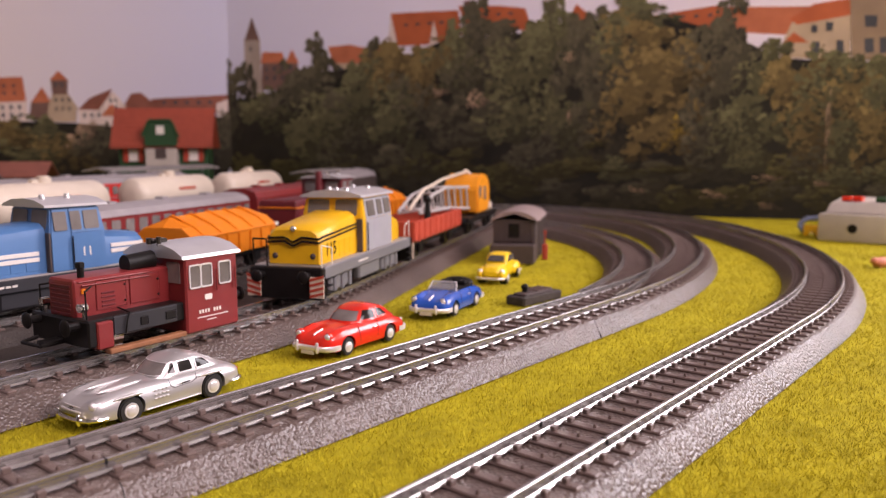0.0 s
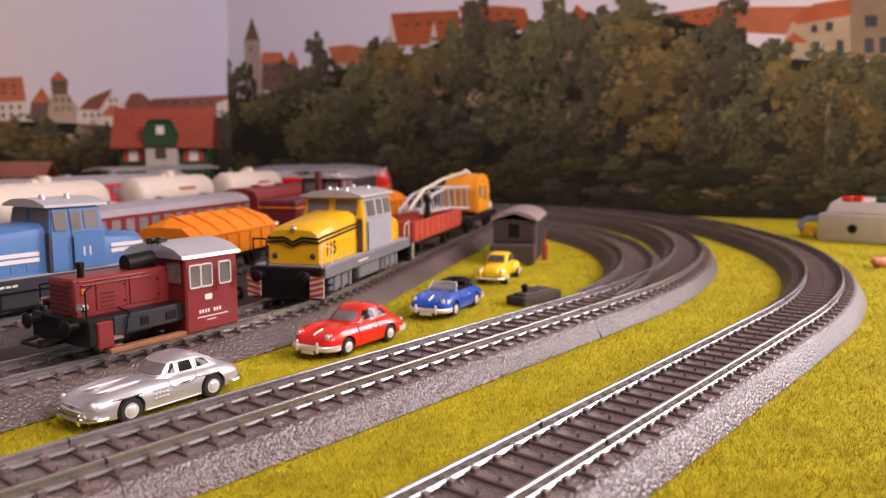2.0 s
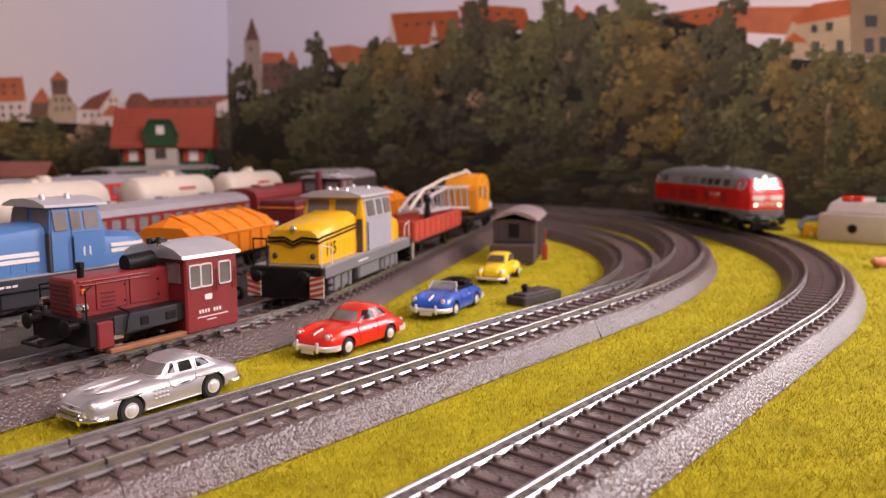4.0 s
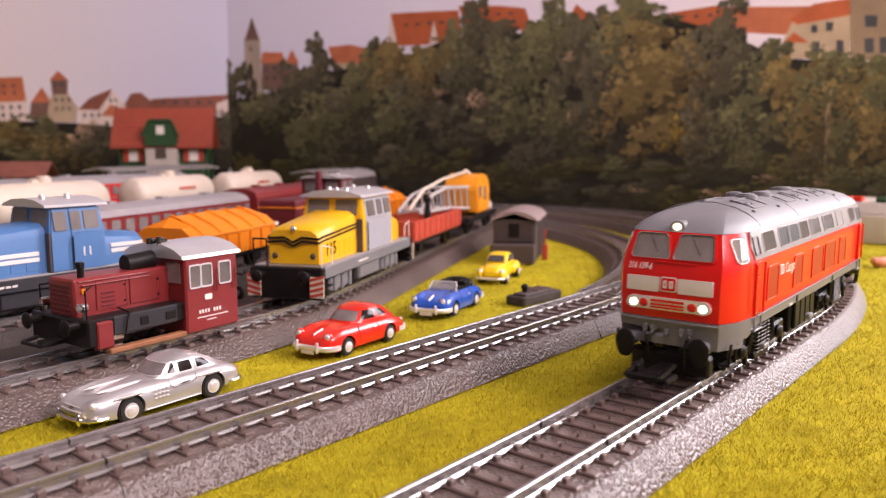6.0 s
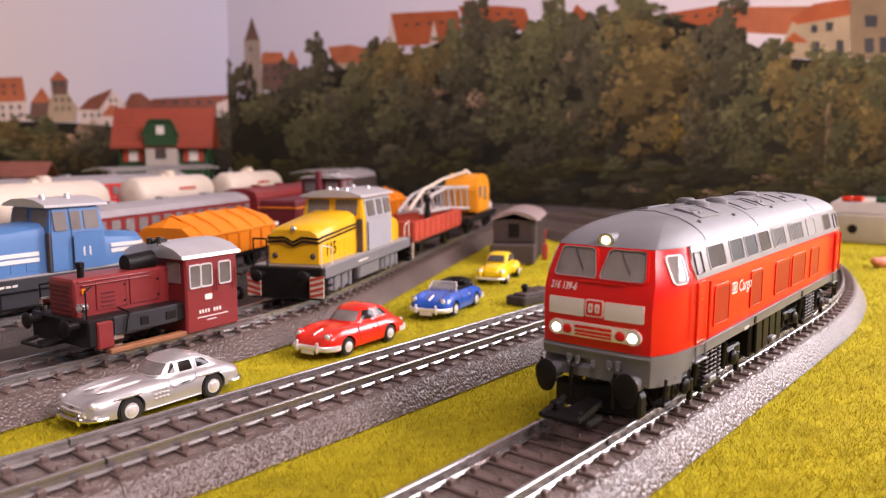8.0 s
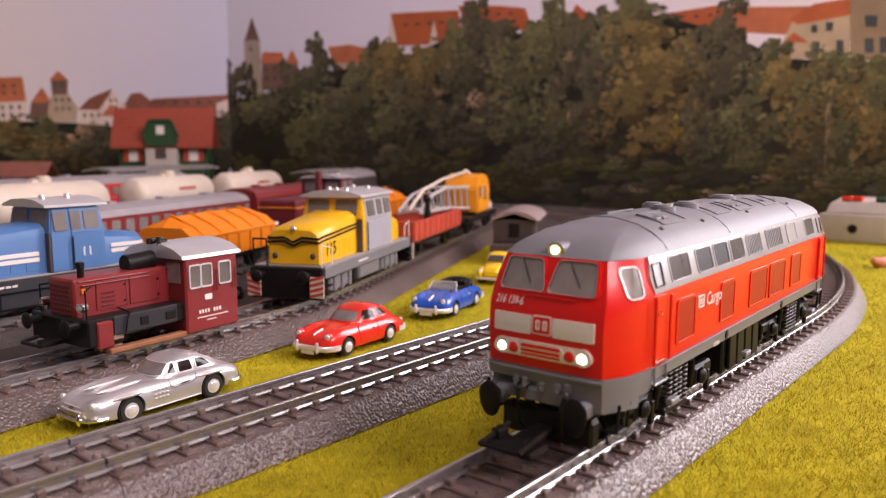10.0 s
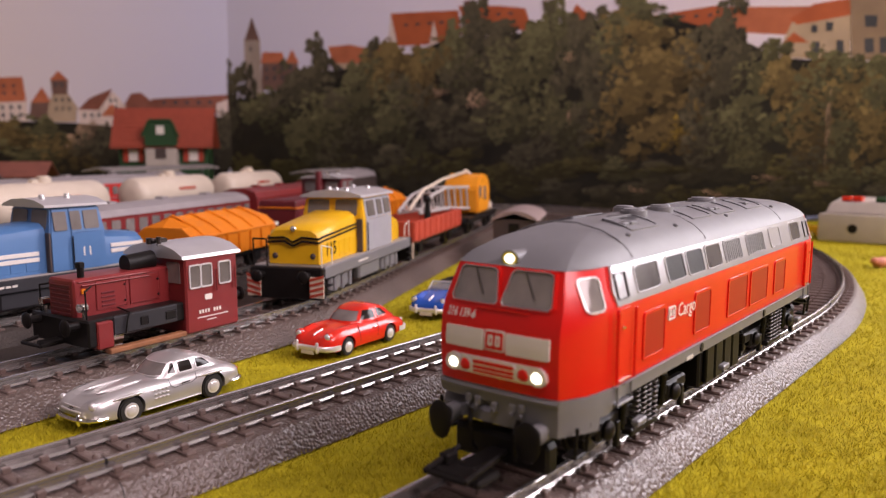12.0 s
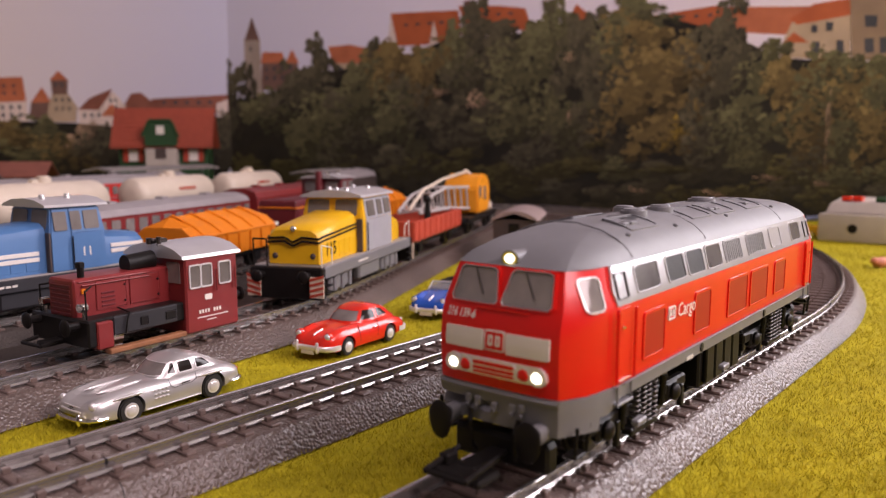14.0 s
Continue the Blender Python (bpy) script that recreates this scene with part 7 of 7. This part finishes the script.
print_shape(R, "printed_gable", "p_white", [(-0.017, 0.196), (-0.010, 0.227), (-0.002, 0.196)], 4)
print_shape(R, "printed_roof", "p_orange", [(0.151, 0.209), (0.164, 0.233), (0.191, 0.210)], 2)
print_shape(R, "printed_roof", "p_orange", [(0.243, 0.214), (0.315, 0.220), (0.319, 0.192), (0.253, 0.201)], 2)
print_shape(R, "printed_roof", "p_roof", [(0.315, 0.218), (0.401, 0.212), (0.396, 0.184), (0.319, 0.193)], 1)
print_shape(R, "printed_house", "p_cream", [(0.384, 0.198), (0.436, 0.203), (0.438, 0.159), (0.377, 0.163), (0.376, 0.178)], 3)
print_shape(R, "printed_roof", "p_orange", [(0.382, 0.201), (0.403, 0.214), (0.436, 0.217), (0.436, 0.201), (0.389, 0.195)], 4)
print_shape(R, "printed_house", "p_tan", [(0.434, 0.226), (0.480, 0.222), (0.484, 0.153), (0.439, 0.159)], 5)
print_shape(R, "printed_roof", "p_orange", [(0.377, 0.178), (0.386, 0.188), (0.400, 0.177)], 5)
print_shape(R, "printed_window", "p_window", [(0.448, 0.200), (0.459, 0.199), (0.459, 0.188), (0.449, 0.189)], 6)
print_shape(R, "printed_window", "p_window", [(0.449, 0.178), (0.457, 0.178), (0.458, 0.164), (0.450, 0.164)], 6)
print_shape(R, "printed_window", "p_window", [(0.462, 0.178), (0.473, 0.178), (0.474, 0.163), (0.463, 0.163)], 6)
print_shape(R, "printed_window", "p_window", [(0.403, 0.178), (0.410, 0.177), (0.410, 0.166), (0.404, 0.166)], 6)
print_shape(R, "printed_window", "p_window", [(0.425, 0.178), (0.431, 0.177), (0.432, 0.165), (0.425, 0.166)], 6)
print_shape(R, "printed_window", "p_window", [(0.415, 0.196), (0.421, 0.195), (0.421, 0.187), (0.415, 0.187)], 6)
print_shape(R, "printed_window", "p_window", [(0.402, 0.194), (0.407, 0.193), (0.407, 0.186), (0.402, 0.187)], 6)
print_windows(R, -0.282, 0.212, 0.008, 0.024, 1, 3, 0.003, 0.006, 4.4)
print_windows(R, -0.258, 0.184, 0.013, 0.012, 4, 2, 0.004, 0.005, 4.4)
print_windows(R, -0.142, 0.179, 0.010, 0.011, 3, 2, 0.004, 0.006, 4.4)
print_windows(R, -0.050, 0.226, 0.016, 0.010, 4, 1, 0.005, 0.003, 4.4)
print_windows(R, 0.040, 0.230, 0.015, 0.010, 4, 1, 0.005, 0.003, 4.4)
print_windows(R, 0.262, 0.212, 0.014, 0.010, 4, 1, 0.004, 0.003, 4.4)
print_shape(R, "printed_hillside", "p_dark", [(-0.323, 0.142), (-0.260, 0.147), (-0.178, 0.173), (-0.103, 0.178), (-0.047, 0.187), (0.013, 0.207), (0.084, 0.203), (0.138, 0.212), (0.208, 0.216), (0.262, 0.212), (0.325, 0.190), (0.374, 0.163), (0.411, 0.159), (0.484, 0.153), (0.495, -0.015), (-0.332, -0.048)], 7)
for u, v, ru, rv, tone in (
        (-0.302, 0.152, 0.024, 0.045, "p_t0"), (-0.260, 0.132, 0.036, 0.030, "p_t1"), (-0.215, 0.145, 0.035, 0.037, "p_t0"), (-0.178, 0.173, 0.030, 0.036, "p_t0"), (-0.146, 0.128, 0.042, 0.043, "p_t1"),
        (-0.194, 0.100, 0.043, 0.037, "p_t1"), (-0.103, 0.155, 0.036, 0.035, "p_t1"), (-0.071, 0.175, 0.031, 0.034, "p_t2"), (-0.094, 0.197, 0.011, 0.015, "p_t0"), (-0.032, 0.166, 0.038, 0.040, "p_t2"),
        (0.013, 0.178, 0.029, 0.040, "p_t1"), (0.039, 0.215, 0.020, 0.029, "p_t0"), (0.042, 0.176, 0.035, 0.039, "p_t0"), (0.085, 0.167, 0.034, 0.038, "p_t1"), (0.074, 0.197, 0.028, 0.022, "p_t0"),
        (0.122, 0.178, 0.033, 0.038, "p_t1"), (0.141, 0.209, 0.023, 0.028, "p_t1"), (0.135, 0.228, 0.009, 0.014, "p_t0"), (0.165, 0.170, 0.029, 0.043, "p_t0")):
    print_tree(R, u, v, ru, rv, tone, 8, 230)
for u, v, ru, rv, tone in (
        (0.202, 0.192, 0.031, 0.030, "p_t1"), (0.232, 0.221, 0.033, 0.018, "p_t1"), (0.227, 0.197, 0.036, 0.027, "p_t2"), (0.197, 0.144, 0.031, 0.043, "p_t0"), (0.246, 0.148, 0.047, 0.045, "p_t2"),
        (0.222, 0.118, 0.036, 0.037, "p_t2"), (0.275, 0.164, 0.026, 0.029, "p_t2"), (0.299, 0.128, 0.028, 0.047, "p_t0"), (0.324, 0.199, 0.017, 0.028, "p_t0"), (0.326, 0.162, 0.026, 0.034, "p_t0"),
        (0.344, 0.126, 0.032, 0.040, "p_t1"), (0.369, 0.171, 0.016, 0.015, "p_t1"), (0.381, 0.137, 0.028, 0.031, "p_t2"), (0.412, 0.124, 0.030, 0.033, "p_t1"), (0.442, 0.129, 0.024, 0.033, "p_t2"),
        (0.467, 0.128, 0.024, 0.032, "p_t1"), (0.426, 0.149, 0.020, 0.013, "p_t1"), (0.465, 0.150, 0.019, 0.011, "p_t1"), (-0.130, 0.085, 0.049, 0.036, "p_t0")):
    print_tree(R, u, v, ru, rv, tone, 8, 230)
for u, v, ru, rv, tone in (
        (-0.064, 0.105, 0.047, 0.042, "p_t1"), (-0.010, 0.118, 0.045, 0.041, "p_t0"), (-0.049, 0.056, 0.046, 0.028, "p_t0"), (0.042, 0.103, 0.043, 0.033, "p_t0"), (0.092, 0.109, 0.041, 0.039, "p_t1"),
        (0.140, 0.101, 0.039, 0.038, "p_t1"), (0.127, 0.069, 0.040, 0.026, "p_t0"), (0.179, 0.088, 0.032, 0.031, "p_t0"), (0.265, 0.093, 0.035, 0.030, "p_t2"), (0.274, 0.087, 0.013, 0.014, "p_yel"),
        (0.312, 0.080, 0.028, 0.030, "p_t0"), (0.334, 0.092, 0.022, 0.035, "p_t1"), (0.362, 0.080, 0.032, 0.029, "p_t1"), (0.399, 0.091, 0.026, 0.034, "p_t2"), (0.430, 0.079, 0.025, 0.028, "p_t1"),
        (0.460, 0.084, 0.024, 0.033, "p_t2"), (0.406, 0.057, 0.031, 0.017, "p_t0"), (-0.307, 0.043, 0.048, 0.017, "p_ol"), (-0.243, 0.049, 0.045, 0.017, "p_ol")):
    print_tree(R, u, v, ru, rv, tone, 8, 230)
for u, v, ru, rv, tone in (
        (-0.156, 0.043, 0.042, 0.016, "p_ol"), (-0.115, 0.044, 0.041, 0.016, "p_t0"), (-0.033, 0.052, 0.038, 0.015, "p_ol"), (0.012, 0.053, 0.037, 0.015, "p_ol"), (0.078, 0.046, 0.035, 0.015, "p_ol"),
        (0.130, 0.050, 0.033, 0.014, "p_ol"), (0.166, 0.053, 0.032, 0.014, "p_ol"), (0.214, 0.048, 0.031, 0.014, "p_t1"), (0.255, 0.045, 0.030, 0.014, "p_t0"), (0.305, 0.047, 0.028, 0.013, "p_t0"),
        (0.352, 0.058, 0.027, 0.013, "p_t1"), (0.398, 0.047, 0.026, 0.013, "p_ol"), (0.434, 0.045, 0.025, 0.012, "p_t1"), (0.471, 0.048, 0.024, 0.012, "p_t1"), (0.041, 0.021, 0.033, 0.014, "p_t0"),
        (0.087, 0.027, 0.032, 0.013, "p_ol"), (0.143, 0.025, 0.030, 0.013, "p_t0"), (0.198, 0.016, 0.029, 0.013, "p_t0"), (0.237, 0.023, 0.028, 0.013, "p_t0")):
    print_tree(R, u, v, ru, rv, tone, 8, 230)
for u, v, ru, rv, tone in (
        (0.282, 0.021, 0.027, 0.012, "p_ol"), (0.328, 0.022, 0.026, 0.012, "p_ol"), (0.368, 0.029, 0.025, 0.012, "p_ol"), (0.387, 0.029, 0.024, 0.012, "p_t0"), (0.428, 0.021, 0.023, 0.011, "p_ol"),
        (0.475, 0.025, 0.022, 0.011, "p_t0")):
    print_tree(R, u, v, ru, rv, tone, 8, 230)
for u, v, ru, rv, tone in (
        (0.049, 0.131, 0.013, 0.011, "p_pk"), (-0.002, 0.143, 0.012, 0.005, "p_pk"), (0.368, 0.041, 0.014, 0.004, "p_pk"), (0.418, 0.037, 0.009, 0.003, "p_pk"), (0.320, 0.023, 0.015, 0.004, "p_pk"),
        (0.237, 0.026, 0.010, 0.004, "p_pk"), (0.368, 0.013, 0.010, 0.004, "p_pk"), (0.183, 0.077, 0.019, 0.004, "p_ol"), (0.158, 0.106, 0.002, 0.014, "p_pk"), (0.422, 0.096, 0.002, 0.039, "p_pk"),
        (0.158, 0.176, 0.006, 0.005, "p_pk"), (0.273, 0.050, 0.035, 0.005, "p_ol"), (0.193, 0.050, 0.038, 0.005, "p_ol")):
    print_tree(R, u, v, ru, rv, tone, 14, 60)
NOSE_KEYS = [(0.0, 1.720), (2.0, 1.166), (2.5, 1.032), (3.0, 0.892), (3.2, 0.838), (5.3, 0.3680), (5.5, 0.3250), (5.7, 0.285), (6.0, 0.2396), (6.5, 0.2197), (7.0, 0.2131), (8.0, 0.2006), (10.5, 0.1735), (11.0, 0.1671), (11.4, 0.1633), (11.6, 0.1631), (14.0, 0.1631)]


def engine_rows(keys):
    """Smooth distance by time from (seconds, metres) by cubic Hermite pieces that never overshoot."""
    t, s = np.array(keys).T
    d = np.diff(s) / np.diff(t)
    m = np.concatenate([[d[0]], [0.0 if a * b <= 0 else 2 * a * b / (a + b) for a, b in zip(d[:-1], d[1:])], [d[-1]]])

    def f(x):
        i = int(np.clip(np.searchsorted(t, x) - 1, 0, len(d) - 1))
        h = t[i + 1] - t[i]
        u = (x - t[i]) / h
        return ((1 + 2 * u) * (1 - u) ** 2 * s[i] + u * (1 - u) ** 2 * h * m[i] + u * u * (3 - 2 * u) * s[i + 1] + u * u * (u - 1) * h * m[i + 1])
    return f


def motions():
    """The red engine comes round the bend, slows and stops."""
    nose_at = engine_rows(NOSE_KEYS)
    rows = []
    turn = [[], []]
    spin = []
    step = 1 / 30
    roll = 0.0
    last = None
    for i in range(int(14.0 / step) + 1):
        t = min(14.0, i * step)
        s = nose_at(t)
        f = A.at(s + 0.036)
        r = A.at(s + 0.130, -0.0018)
        hx, hy = f[0] - r[0], f[1] - r[1]
        yaw = math.atan2(hy, hx)
        m = Matrix.Translation(((f[0] + r[0]) / 2, (f[1] + r[1]) / 2, RAIL)) @ Matrix.Rotation(yaw, 4, "Z")
        rows.append((t, m))
        for k, q in enumerate((f, r)):
            along = math.atan2(-math.cos(q[2]), -math.sin(q[2]))
            turn[k].append((t, Matrix.Translation(((0.047, -0.047)[k], 0, 0)) @ Matrix.Rotation(along - yaw, 4, "Z")))
        if last is not None:
            roll += (last - s) / 0.0064
        last = s
        spin.append((t, roll))
    walk(ENGINE, rows)
    for (bogie, end, wheels), tr in zip(BOGIES, turn):
        walk(bogie, tr)
        for w, x in zip(wheels, (-0.016, 0.016)):
            wr = []
            for t, a in spin:
                wr.append((t, Matrix.Translation((x, 0, 0.0056)) @ Matrix.Rotation(a, 4, "Y")))
            walk(w, wr)


motions()
